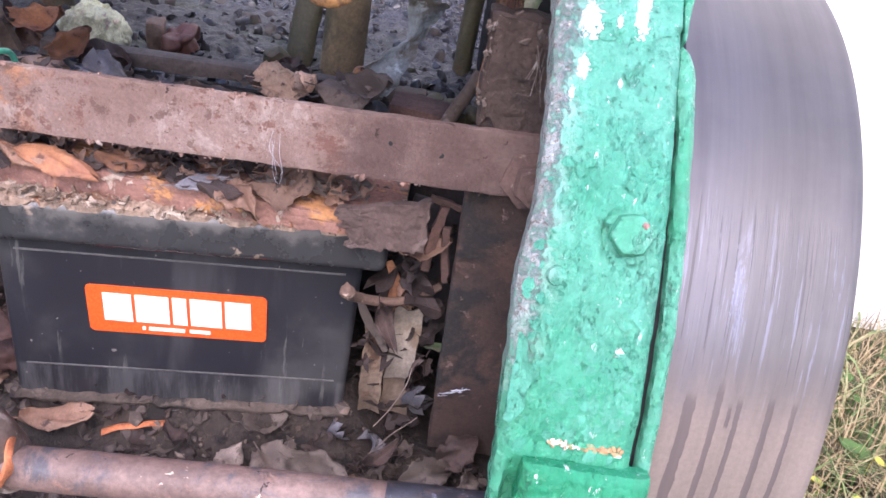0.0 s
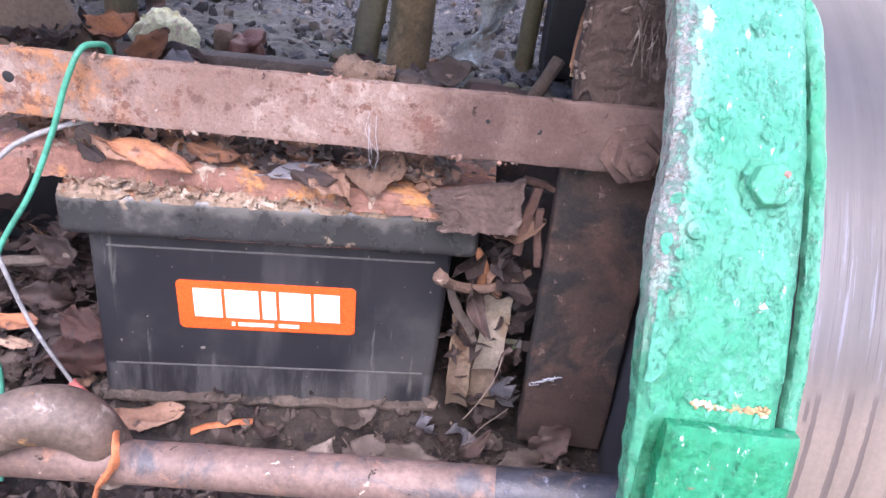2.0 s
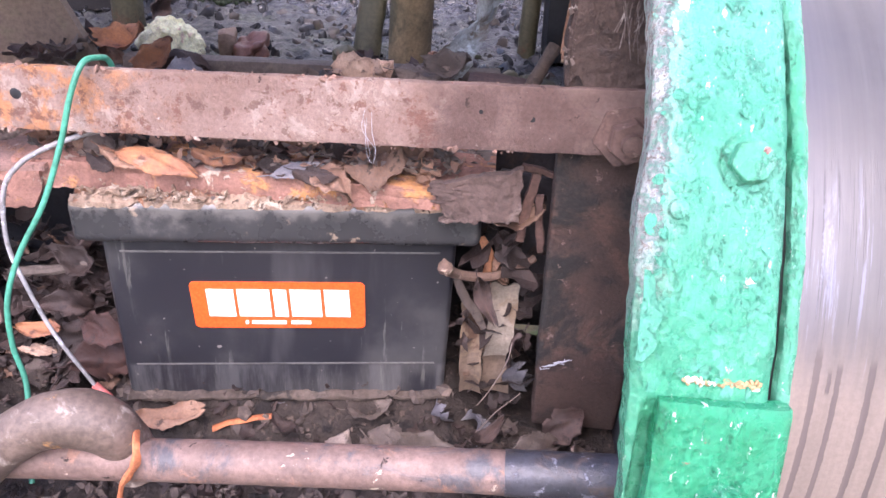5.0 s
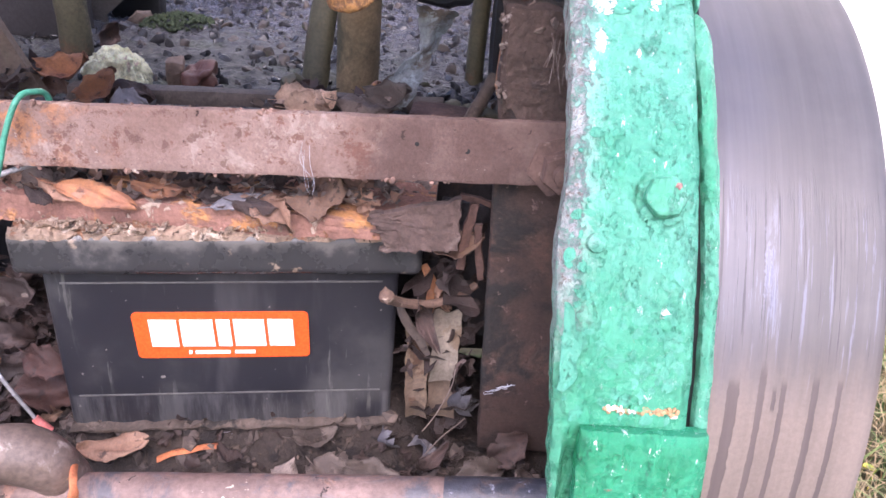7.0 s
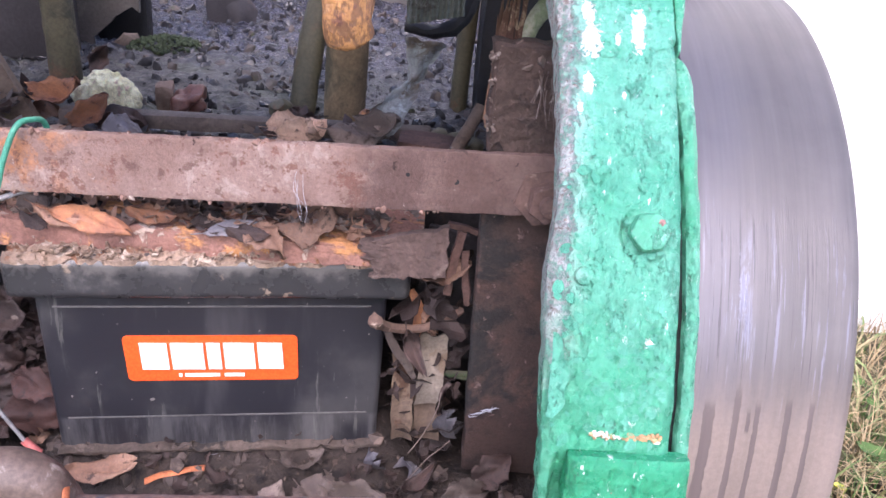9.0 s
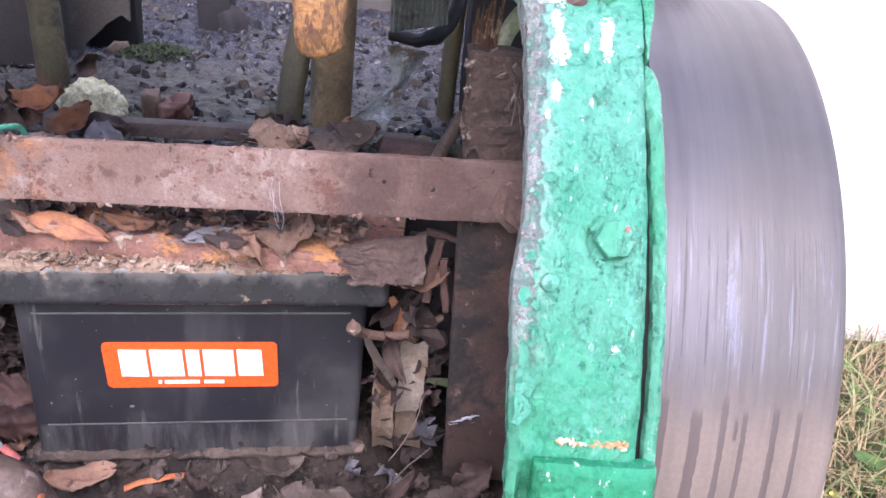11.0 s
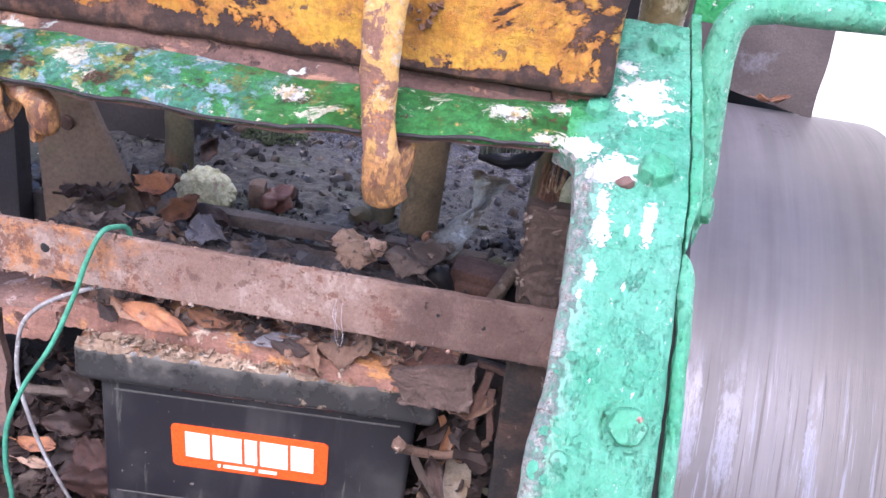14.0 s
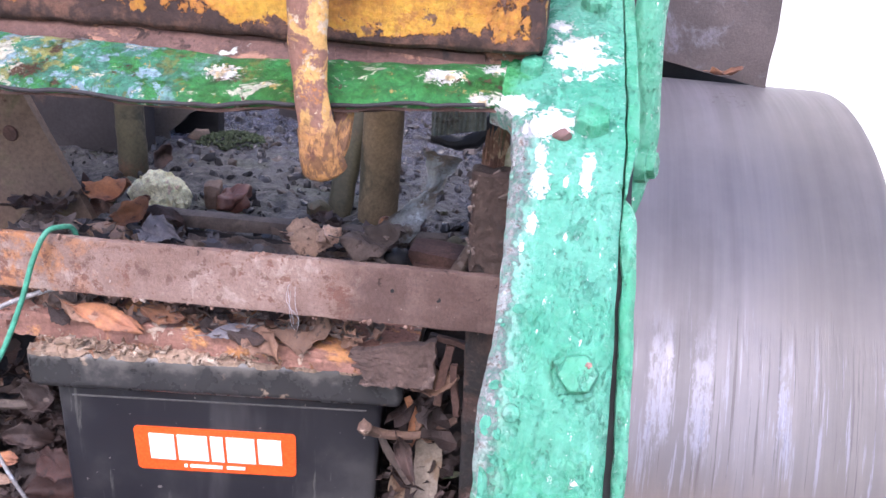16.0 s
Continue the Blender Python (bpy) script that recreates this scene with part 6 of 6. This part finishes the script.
tagged(part("moss", bm, worn("moss", (0.022, 0.034, 0.014), [((0.034, 0.050, 0.02), 90, 0.5, 0.6, 0.9)], 0.95)), "tuft of green moss on the deck", "moss", kind="stuff")
bm = bmesh.new()
block(bm, (0.045, 0.05, 0.12), pose(-0.105, 0.70, DECK + 0.054, 0, 0, 5), 0.006, (2, 2, 4), 0.002)
lump(bm, (-0.095, 0.69, DECK + 0.008), (0.045, 0.03, 0.016), 6, 3, 0.4)
tagged(part("foot_casting", bm, iron_dark), "dark iron foot casting on the deck", "casting")

# gusset plate at the side
bm = bmesh.new()


def gusset_at(u, v):
    z = DECK - 0.03 + 0.165 * v
    left, right = -0.196 - 0.010 * v, -0.112 - 0.066 * max(0, v - 0.22) / 0.78
    return Vector((left + (right - left) * u, 0.150 + 0.01 * u, z)), Vector((0, -1, 0))


sheet(bm, gusset_at, 16, 16, 0.008)
gusset = tagged(part("gusset_plate", bm, gusset_paint), "brown and olive triangular gusset plate with a hole", "gusset")
# the hole is a flat dark disc, its shade put into the colour
bm = bmesh.new()
prism(bm, 16, 0.0068, 0.0060, -0.001, 0.0004, facing((-0.1770, 0.1536, 0.2595), (0, -1, 0)))
part("hole", bm, rust_dark, gusset)
bm = bmesh.new()
block(bm, (0.06, 0.02, 0.26), pose(-0.245, 0.150, 0.20), 0.003, (2, 1, 4), 0.001)
tagged(part("black_upright", bm, iron_dark), "black iron upright beside the gusset", "upright")

# torn rag and dark wedge
bm = bmesh.new()


RAG = [((0.1655, 0.2760), (0.1985, 0.2745)), ((0.1668, 0.2690), (0.1950, 0.2690)), ((0.1690, 0.2560), (0.1870, 0.2555)), ((0.1700, 0.2440), (0.1795, 0.2430)), ((0.1605, 0.2370), (0.1775, 0.2345)), ((0.1475, 0.2280), (0.1690, 0.2215)), ((0.1420, 0.2180), (0.1660, 0.2120)), ((0.1440, 0.2030), (0.1570, 0.2010))]


def rag_at(u, v):
    k = min(6, int(u * 7))
    f = u * 7 - k
    (lx, lz), (rx, rz) = [tuple(a + (b - a) * f for a, b in zip(p, q)) for p, q in zip(RAG[k], RAG[k + 1])]
    x, z = lx + (rx - lx) * v, lz + (rz - lz) * v
    y = 0.166 + 0.010 * math.sin(u * 5) + 0.004 * math.sin(v * 6 + u * 8) - 0.012 * max(0, u - 0.5)
    return Vector((x, y, z)) + jag((x, y, z), 90, 0.0030) + jag((x, y, z), 240, 0.0012), Vector((0, -1, 0.3))


sheet(bm, rag_at, 60, 16, 0.001)
tagged(part("torn_rag", bm, worn("rag_pale", (0.33, 0.34, 0.325), [((0.20, 0.165, 0.135), 45, 0.48, 0.58, 0.9), ((0.52, 0.56, 0.56), 70, 0.55, 0.62, 0.8)], 0.7, 0.0, 400, 30, 0.0012, 0.8)), "torn pale grey rag hanging down on the deck edge", "rag")
bm = bmesh.new()
prism(bm, 14, 0.0062, 0.0056, -0.002, 0.002, facing((0.1395, 0.160, 0.2160), (0.2, -1, 0.3)))
prism(bm, 14, 0.0036, 0.0030, 0.002, 0.0034, facing((0.1395, 0.160, 0.2160), (0.2, -1, 0.3)), 0.0006)
tube(bm, [(0.1395, 0.162, 0.2160), (0.1397, 0.172, 0.209), (0.140, 0.178, 0.190)], 0.003, 8, 3)
tagged(part("rusty_stud", bm, rust_flake), "small round rusty stud at the foot of the rag", "stud")
# black strap; its lower run doubles as the hollow's shade under the ribbed hose
bm = bmesh.new()
tube(bm, [(0.163, 0.232, 0.2735), (0.178, 0.230, 0.2715), (0.196, 0.230, 0.2735), (0.210, 0.232, 0.285), (0.218, 0.236, 0.310), (0.222, 0.24, 0.36), (0.224, 0.245, 0.46)], lambda t: 0.0050 + 0.003 * math.sin(t * 3.1), 10, 6, 0.8, 0.002)
tagged(part("black_strap", bm, iron_black), "black rotten strap above the rag, also the shade of the hollow under the hose", "strap")
bm = bmesh.new()
for v in block(bm, (0.046, 0.006, 0.060), pose(0.1865, 0.218, 0.3080, 0, 0, 0), 0.001, (46, 1, 14), 0.0008):
    v.co.y += 0.0016 * math.sin(v.co.x * 1500)
    v.co.z += max(0.0, 0.30 - v.co.z) * 0.45 * (v.co.x - 0.1635) / 0.046
tagged(part("ribbed_hose", bm, worn("ribbed_grey", (0.17, 0.195, 0.17), [((0.09, 0.085, 0.07), 40, 0.52, 0.64, 0.9), ((0.26, 0.28, 0.26), 60, 0.56, 0.64, 0.8)], 0.7)), "grey ribbed hose end behind the rag", "hose")
bm = bmesh.new()
block(bm, (0.045, 0.030, 0.026), pose(0.188, 0.130, 0.200, 4, 3, -4), 0.006, (6, 4, 4), 0.001)
block(bm, (0.034, 0.006, 0.013), pose(0.188, 0.1150, 0.1965, 4, 3, -4), 0.002)
tagged(part("rusty_bracket", bm, rust_dark), "rusty box bracket on the deck edge", "bracket")
for pts, r, mat, name in (([(0.201, 0.105, 0.196), (0.212, 0.12, 0.214), (0.226, 0.135, 0.238)], 0.0050, worn("twig_bark", (0.13, 0.09, 0.065), [((0.24, 0.19, 0.15), 80, 0.54, 0.64, 0.9)], 0.9), "twig"), ([(0.150, 0.118, 0.190), (0.158, 0.110, 0.2075), (0.166, 0.118, 0.190)], 0.008, iron_black, "black_hose")):
    bm = bmesh.new()
    tube(bm, pts, r, 10, 6, 1.0, 0.001)
    tagged(part(name, bm, mat), "broken twig leaning on the upright" if name == "twig" else "short loop of black hose at the deck edge", name.replace("_", " "))
# black block added to close the view beside the deck
bm = bmesh.new()
block(bm, (0.080, 0.05, 0.20), pose(0.268, 0.31, 0.285), 0.006, (3, 3, 5), 0.003)
tagged(part("dark_casing", bm, iron_black), "black block closing the view at the side of the deck", "casing")
bm = bmesh.new()
for k in range(9):
    lump(bm, (0.196 + 0.007 * (k % 5), 0.150 + 0.010 * (k // 5), 0.200 + 0.002 * (k % 3)), (0.008, 0.007, 0.008), k + 3, 2, 0.3)
tagged(part("stones", bm, olive_paint), "small heap of dirty stones at the deck edge", "stones", kind="stuff")

# ---- right of the battery: card, stick, twigs ----
def card_strip(top, bottom, w0, w1, y, material, label, bow=0.003):
    """An upright torn strip of card between two (x, z) points of its left edge."""
    bm = bmesh.new()

    def at(u, v):
        x = top[0] + (bottom[0] - top[0]) * v + (w0 + (w1 - w0) * v) * u
        z = top[1] + (bottom[1] - top[1]) * v + 0.002 * math.sin(u * 9 + v) * (1 - v)
        return Vector((x, y + bow * math.sin(u * 3.1) - 0.008 * v + 0.002 * math.sin(v * 7), z)) + jag((x, z, y), 90, 0.0014), Vector((0, -1, 0))

    sheet(bm, at, 10, 22, 0.0014)
    tagged(part("cardboard", bm, material), label, "cardboard", "torn cardboard beside the battery")


card_pale = worn("card_pale", (0.23, 0.19, 0.15), [((0.18, 0.13, 0.09), 30, 0.52, 0.64, 0.9)], 0.9, 0.0, 400, 30)
card_brown = worn("card_dark", (0.13, 0.092, 0.066), [((0.20, 0.142, 0.095), 26, 0.50, 0.62, 0.9), ((0.10, 0.055, 0.035), 34, 0.55, 0.64, 0.9)], 0.9)
card_strip((0.1745, 0.083), (0.1770, 0.014), 0.0160, 0.0150, 0.034, card_brown, "ochre-brown strip of cardboard standing beside the battery")
card_strip((0.1935, 0.101), (0.1925, 0.048), 0.0190, 0.0190, 0.032, card_pale, "pale tan piece of cardboard standing beside the battery")
card_strip((0.1915, 0.054), (0.1925, 0.014), 0.0200, 0.0190, 0.036, card_brown, "brown torn foot of cardboard beside the battery")
for pts, rad, mat, label in (([(0.1710, 0.018, 0.112), (0.1760, 0.020, 0.098), (0.1835, 0.022, 0.086), (0.1905, 0.024, 0.071)], 0.0030, leaf_grey, "pale curled strip of bark in the gap beside the battery"),
                             ([(0.1840, 0.036, 0.134), (0.1905, 0.032, 0.122), (0.1900, 0.030, 0.108), (0.1870, 0.028, 0.093)], 0.0034, leaf_orange, "orange-brown curled strip of bark beside the battery")):
    bm = bmesh.new()
    tube(bm, pts, lambda t, q=rad: q * (0.6 + 0.5 * math.sin(2.6 * t + 0.3)), 8, 6, 0.35, 0.0008, (0, -1, 0.2))
    tagged(part("bark_strip", bm, mat), label, "bark")
bm = bmesh.new()
tube(bm, [(0.1645, -0.004, 0.1305), (0.172, 0.006, 0.122), (0.182, 0.014, 0.1165), (0.195, 0.020, 0.1150), (0.208, 0.026, 0.1185), (0.220, 0.032, 0.124)], lambda t: 0.0034 - 0.0008 * t, 9, 6, 1.0, 0.0009)
lump(bm, (0.1640, -0.0050, 0.1315), (0.0050, 0.0045, 0.0065), 2, 2, 0.4)
tagged(part("stick", bm, worn("stick_bark", (0.125, 0.078, 0.058), [((0.42, 0.33, 0.25), 80, 0.55, 0.65, 0.9)], 0.9)), "short stick with a pale broken end", "stick")
for pts in ([(0.190, 0.012, 0.016), (0.199, 0.014, 0.030), (0.208, 0.016, 0.050), (0.2105, 0.018, 0.066)], [(0.190, -0.008, 0.008), (0.203, 0.0, 0.020), (0.219, 0.006, 0.034)]):
    bm = bmesh.new()
    tube(bm, pts, 0.00045, 6, 6, 1.0, 0.0006)
    tagged(part("twig", bm, leaf_grey), "thin dry twig in the litter beside the battery", "twig")
bm = bmesh.new()
block(bm, (0.05, 0.006, 0.10), pose(0.212, 0.062, 0.12, 0, 8, 0), 0.002, (3, 1, 4), 0.001)
tagged(part("dark_plate", bm, iron_dark), "dark iron plate behind the litter", "plate")

# left of the battery: rusty side plate, heap
bm = bmesh.new()
tube(bm, [(-0.136, 0.030, 0.0835), (-0.118, 0.027, 0.0865), (-0.096, 0.028, 0.0905), (-0.082, 0.032, 0.092)], lambda t: 0.0042 - 0.0008 * t, 9, 6, 1.0, 0.0010)
tagged(part("stick", bm, worn("stick_grey", (0.11, 0.085, 0.072), [((0.20, 0.17, 0.15), 70, 0.55, 0.65, 0.9)], 0.9)), "short grey-brown stick in the heap of leaves", "stick")
bm = bmesh.new()


def left_plate(u, v):
    x = -0.30 + 0.155 * u + 0.012 * noise.noise(Vector((v * 6, 2, 2))) * u
    return Vector((x, 0.010 + 0.01 * u, -0.03 + (0.190 - 0.010 * u) * v)), Vector((0, -1, 0))


sheet(bm, left_plate, 16, 16, 0.006)
tagged(part("side_plate_rusty", bm, pipe_rust), "rusty iron side plate beside the battery", "plate")
bm = bmesh.new()
block(bm, (0.20, 0.07, 0.010), pose(-0.21, 0.04, 0.1635, 0, -4, 0), 0.003, (12, 3, 1), 0.0015)
tagged(part("shelf_iron", bm, rust_bar), "flat rusty iron under the torn angle end", "iron strip")
# ---- leaves ----
# on the angle iron under the bar
leaf(-0.036, -0.003, 0.1935, 0.050, 6, 0, 35, 5, -10)
leaf(-0.046, 0.004, 0.1905, 0.036, 7, 1, 30, 5, -20)
leaf(-0.018, 0.004, 0.188, 0.034, 7, 3, 20, 4, -4)
leaf(0.010, 0.003, 0.1935, 0.032, 7, 0, 40, 4, -5)
leaf(0.058, -0.006, 0.186, 0.034, 6, 4, 40, -8, 20)
leaf(0.072, -0.004, 0.188, 0.028, 7, 3, 40, 0, -12)
leaf(0.082, 0.0, 0.187, 0.030, 2, 1, 20, 10, -30)
leaf(0.102, 0.0, 0.186, 0.036, 4, 1, 15, -15, 20)
leaf(0.120, 0.010, 0.190, 0.040, 1, 1, 40, 20, 100)
leaf(-0.062, 0.006, 0.188, 0.034, 5, 2, 25, 5, 15)
leaf(-0.052, -0.002, 0.188, 0.024, 7, 3, 25, 10, -30)
leaf(0.140, 0.004, 0.185, 0.034, 3, 1, 30, 40, 70)
leaf(0.046, 0.006, 0.186, 0.030, 2, 3, 10, 5, 0)
leaf(0.028, 0.012, 0.190, 0.040, 5, 3, 15, 0, 30)
leaf(-0.015, 0.018, 0.192, 0.045, 2, 3, 10, 5, 160)
leaf(0.085, 0.02, 0.190, 0.045, 4, 3, 10, 5, 70)
# on the deck edge behind the bar
leaf(-0.1234, 0.1750, 0.2047, 0.040, 1, 0, 40, -8, 10)
leaf(-0.1292, 0.1800, 0.1985, 0.028, 2, 1, 40, 10, -10)
leaf(-0.1006, 0.1300, 0.1931, 0.040, 4, 5, 45, 5, -8)
leaf(-0.0744, 0.1300, 0.2001, 0.034, 1, 0, 50, -30, 30)
leaf(-0.0512, 0.1200, 0.2031, 0.036, 2, 4, 45, 0, -12)
leaf(0.0734, 0.1100, 0.2191, 0.028, 2, 5, 50, 0, 12)
leaf(0.0920, 0.1000, 0.2172, 0.026, 4, 5, 45, -10, 30)
leaf(-0.060, 0.140, 0.206, 0.036, 5, 3, 10, 0, 10)
leaf(0.086, 0.078, 0.2230, 0.030, 2, 5, 62, 0, 8)
leaf(0.092, 0.088, 0.2290, 0.022, 4, 5, 70, 10, -30)
leaf(0.118, 0.095, 0.2210, 0.036, 4, 2, 45, 0, 12)
leaf(0.140, 0.100, 0.2240, 0.034, 1, 2, 50, -10, -14)
leaf(0.126, 0.108, 0.214, 0.036, 5, 2, 30, 10, -10)
leaf(-0.148, 0.345, 0.186, 0.030, 1, 3, 80, -60, 40)
leaf(0.140, 0.106, 0.218, 0.022, 3, 1, 30, 0, 90)
# soil in front of the battery
leaf(-0.040, -0.020, 0.002, 0.046, 0, 1, 20, -5, 12)
leaf(0.056, 0.008, 0.004, 0.022, 4, 4, 10, 0, 40)
leaf(0.116, -0.010, 0.002, 0.042, 2, 2, 20, 10, -40)
leaf(0.140, -0.022, 0.004, 0.044, 1, 2, 35, 10, -12)
leaf(0.160, 0.004, 0.008, 0.030, 1, 4, 50, 30, 80)
leaf(0.214, -0.028, 0.004, 0.040, 5, 2, 30, -10, 28)
leaf(0.238, -0.004, 0.004, 0.034, 2, 3, 45, -30, 30)
leaf(0.100, 0.006, 0.002, 0.032, 1, 2, 20, 0, 15)
leaf(0.186, -0.020, 0.002, 0.030, 3, 3, 20, 0, 50)
leaf(0.196, -0.002, 0.004, 0.026, 5, 4, 40, 0, 110)
leaf(0.172, -0.034, 0.000, 0.034, 2, 1, 15, 0, -20)
leaf(0.090, -0.035, -0.003, 0.028, 4, 2, 10, 0, 60)
leaf(0.250, -0.03, 0.002, 0.034, 5, 2, 50, 0, 60)
leaf(0.070, -0.02, 0.0, 0.022, 1, 3, 10, 0, 150)
# right of the battery
leaf(0.180, 0.014, 0.122, 0.034, 3, 3, 90, 70, 20)
leaf(0.192, 0.026, 0.125, 0.028, 0, 1, 80, 60, 60)
leaf(0.186, 0.012, 0.158, 0.034, 1, 1, 40, 0, 10)
leaf(0.212, 0.024, 0.070, 0.040, 4, 3, 80, 60, 100)
leaf(0.208, 0.018, 0.040, 0.036, 1, 4, 60, 50, 80)
# left of the battery
leaf(-0.126, 0.006, 0.0525, 0.030, 0, 0, 38, 0, 4)
leaf(-0.128, 0.004, 0.0385, 0.026, 6, 5, 40, 6, 8)
leaf(-0.088, -0.004, 0.034, 0.048, 4, 6, 66, -6, 20)
leaf(-0.078, 0.004, 0.064, 0.034, 2, 6, 60, 10, -10)
leaf(-0.110, 0.012, 0.070, 0.036, 5, 3, 50, 12, 30)
leaf(-0.112, 0.030, 0.085, 0.029, 4, 3, 40, 0, 40)
leaf(-0.098, 0.034, 0.100, 0.032, 1, 3, 50, 20, -20)
leaf(-0.118, 0.010, 0.030, 0.036, 5, 3, 30, 0, 10)
leaf(-0.136, 0.030, 0.078, 0.024, 1, 3, 40, 0, -20)
leaf(-0.092, 0.040, 0.075, 0.024, 2, 3, 60, 0, 60)
leaf(-0.120, -0.010, 0.020, 0.029, 4, 2, 30, 0, 80)
leaf(-0.10, 0.04, 0.11, 0.022, 5, 3, 60, 20, 0)
# on the mudguard edge
leaf(0.4750, 0.726, 0.2880, 0.042, 0, 0, 8, -6, 6)
leaf(-0.100, 0.004, 0.020, 0.043, 4, 3, 70, -55, 35)
leaf(-0.088, 0.016, 0.010, 0.040, 2, 3, 80, -70, 20)
leaf(-0.108, 0.034, 0.052, 0.029, 1, 3, 60, -20, 70)
leaf(-0.142, 0.012, 0.026, 0.029, 5, 3, 40, -10, 35)
leaf(-0.085, 0.026, 0.110, 0.029, 3, 3, 60, 40, 120)


def litter(name, count, seed, where, size, colour, label):
    """Broken leaf bits, joined."""
    rng = random.Random(seed)
    bm = bmesh.new()
    for _ in range(count):
        x, y, z = where(rng)
        s, f = size * rng.uniform(0.4, 1.3), rng.uniform(0.3, 0.8)
        m = Matrix.Translation((x, y, z)) @ Euler((rng.uniform(-0.7, 0.9), rng.uniform(-0.7, 0.7), rng.uniform(0, 6.28))).to_matrix().to_4x4()
        c, w, ph = rng.uniform(-0.6, 0.9), rng.uniform(0.5, 1.0), rng.uniform(0, 6)

        def at(u, v):
            a, b = u - 0.5, v - 0.5
            k = 1 + 0.35 * math.sin(ph + 7 * u + 5 * v)
            return m @ Vector((a * s * k, b * s * w * k, s * (c * a * a + 0.5 * f * abs(b) + 0.08 * math.sin(ph + 9 * u)))), m.to_3x3() @ Vector((0, 0, 1))

        sheet(bm, at, 4, 4, 0.0004)
    tagged(part(name, bm, LEAVES[colour]), label, "leaf litter", kind="stuff")


def soil_front(rng):
    x, y = rng.uniform(-0.15, 0.275), rng.uniform(-0.085, 0.022)
    return x, y, soil_at((x + 0.42) / 0.74, (y + 0.20) / 0.355)[0][2] + 0.003


def heap_left(rng):
    x, y = rng.uniform(-0.165, -0.062), rng.uniform(0.0, 0.07)
    return x, y, 0.0 + 1.3 * max(0, y) + rng.uniform(0, 0.02)


def gap_right(rng):
    return rng.uniform(0.175, 0.222), rng.uniform(0.02, 0.055), rng.uniform(0.0, 0.16)


def on_angle(rng):
    x, y = rng.uniform(-0.09, 0.17), rng.uniform(0.002, 0.05)
    return x, y, 0.1845 + 0.11 * y + rng.uniform(0, 0.006)


def on_edge(rng):
    x = rng.choice((rng.uniform(-0.165, -0.125), rng.uniform(0.07, 0.17)))
    return x, rng.uniform(0.12, 0.19), 0.203 + rng.uniform(0, 0.006)


litter("leaf_litter", 220, 41, soil_front, 0.009, 3, "dark broken leaf litter on the soil")
litter("leaf_litter", 80, 42, soil_front, 0.011, 2, "grey-brown broken leaf litter on the soil")
litter("leaf_litter", 190, 43, heap_left, 0.014, 3, "dark heap of broken leaves beside the battery")
litter("leaf_litter", 20, 44, heap_left, 0.010, 1, "brown broken leaves heaped beside the battery")
litter("leaf_litter", 60, 45, gap_right, 0.018, 3, "dark broken leaves between battery and upright")
litter("leaf_litter", 90, 46, on_angle, 0.010, 1, "brown leaf bits on the angle iron")
litter("leaf_litter", 90, 47, on_angle, 0.010, 2, "grey-brown leaf bits on the angle iron")
def on_shelf(rng):
    x, y = rng.uniform(-0.16, 0.18), rng.uniform(0.06, 0.155)
    return x, y, 0.190 + 0.006 * (y - 0.045) / 0.11 + rng.uniform(0, 0.004)


litter("leaf_litter", 90, 50, on_shelf, 0.013, 2, "grey-brown leaf bits packed behind the clamp bar")
litter("leaf_litter", 70, 51, on_shelf, 0.013, 4, "slate-grey leaf bits packed behind the clamp bar")
litter("leaf_litter", 40, 48, on_edge, 0.016, 3, "dark brown leaf bits on the edge of the deck")
litter("leaf_litter", 40, 49, on_edge, 0.014, 2, "pale leaf bits on the edge of the deck")
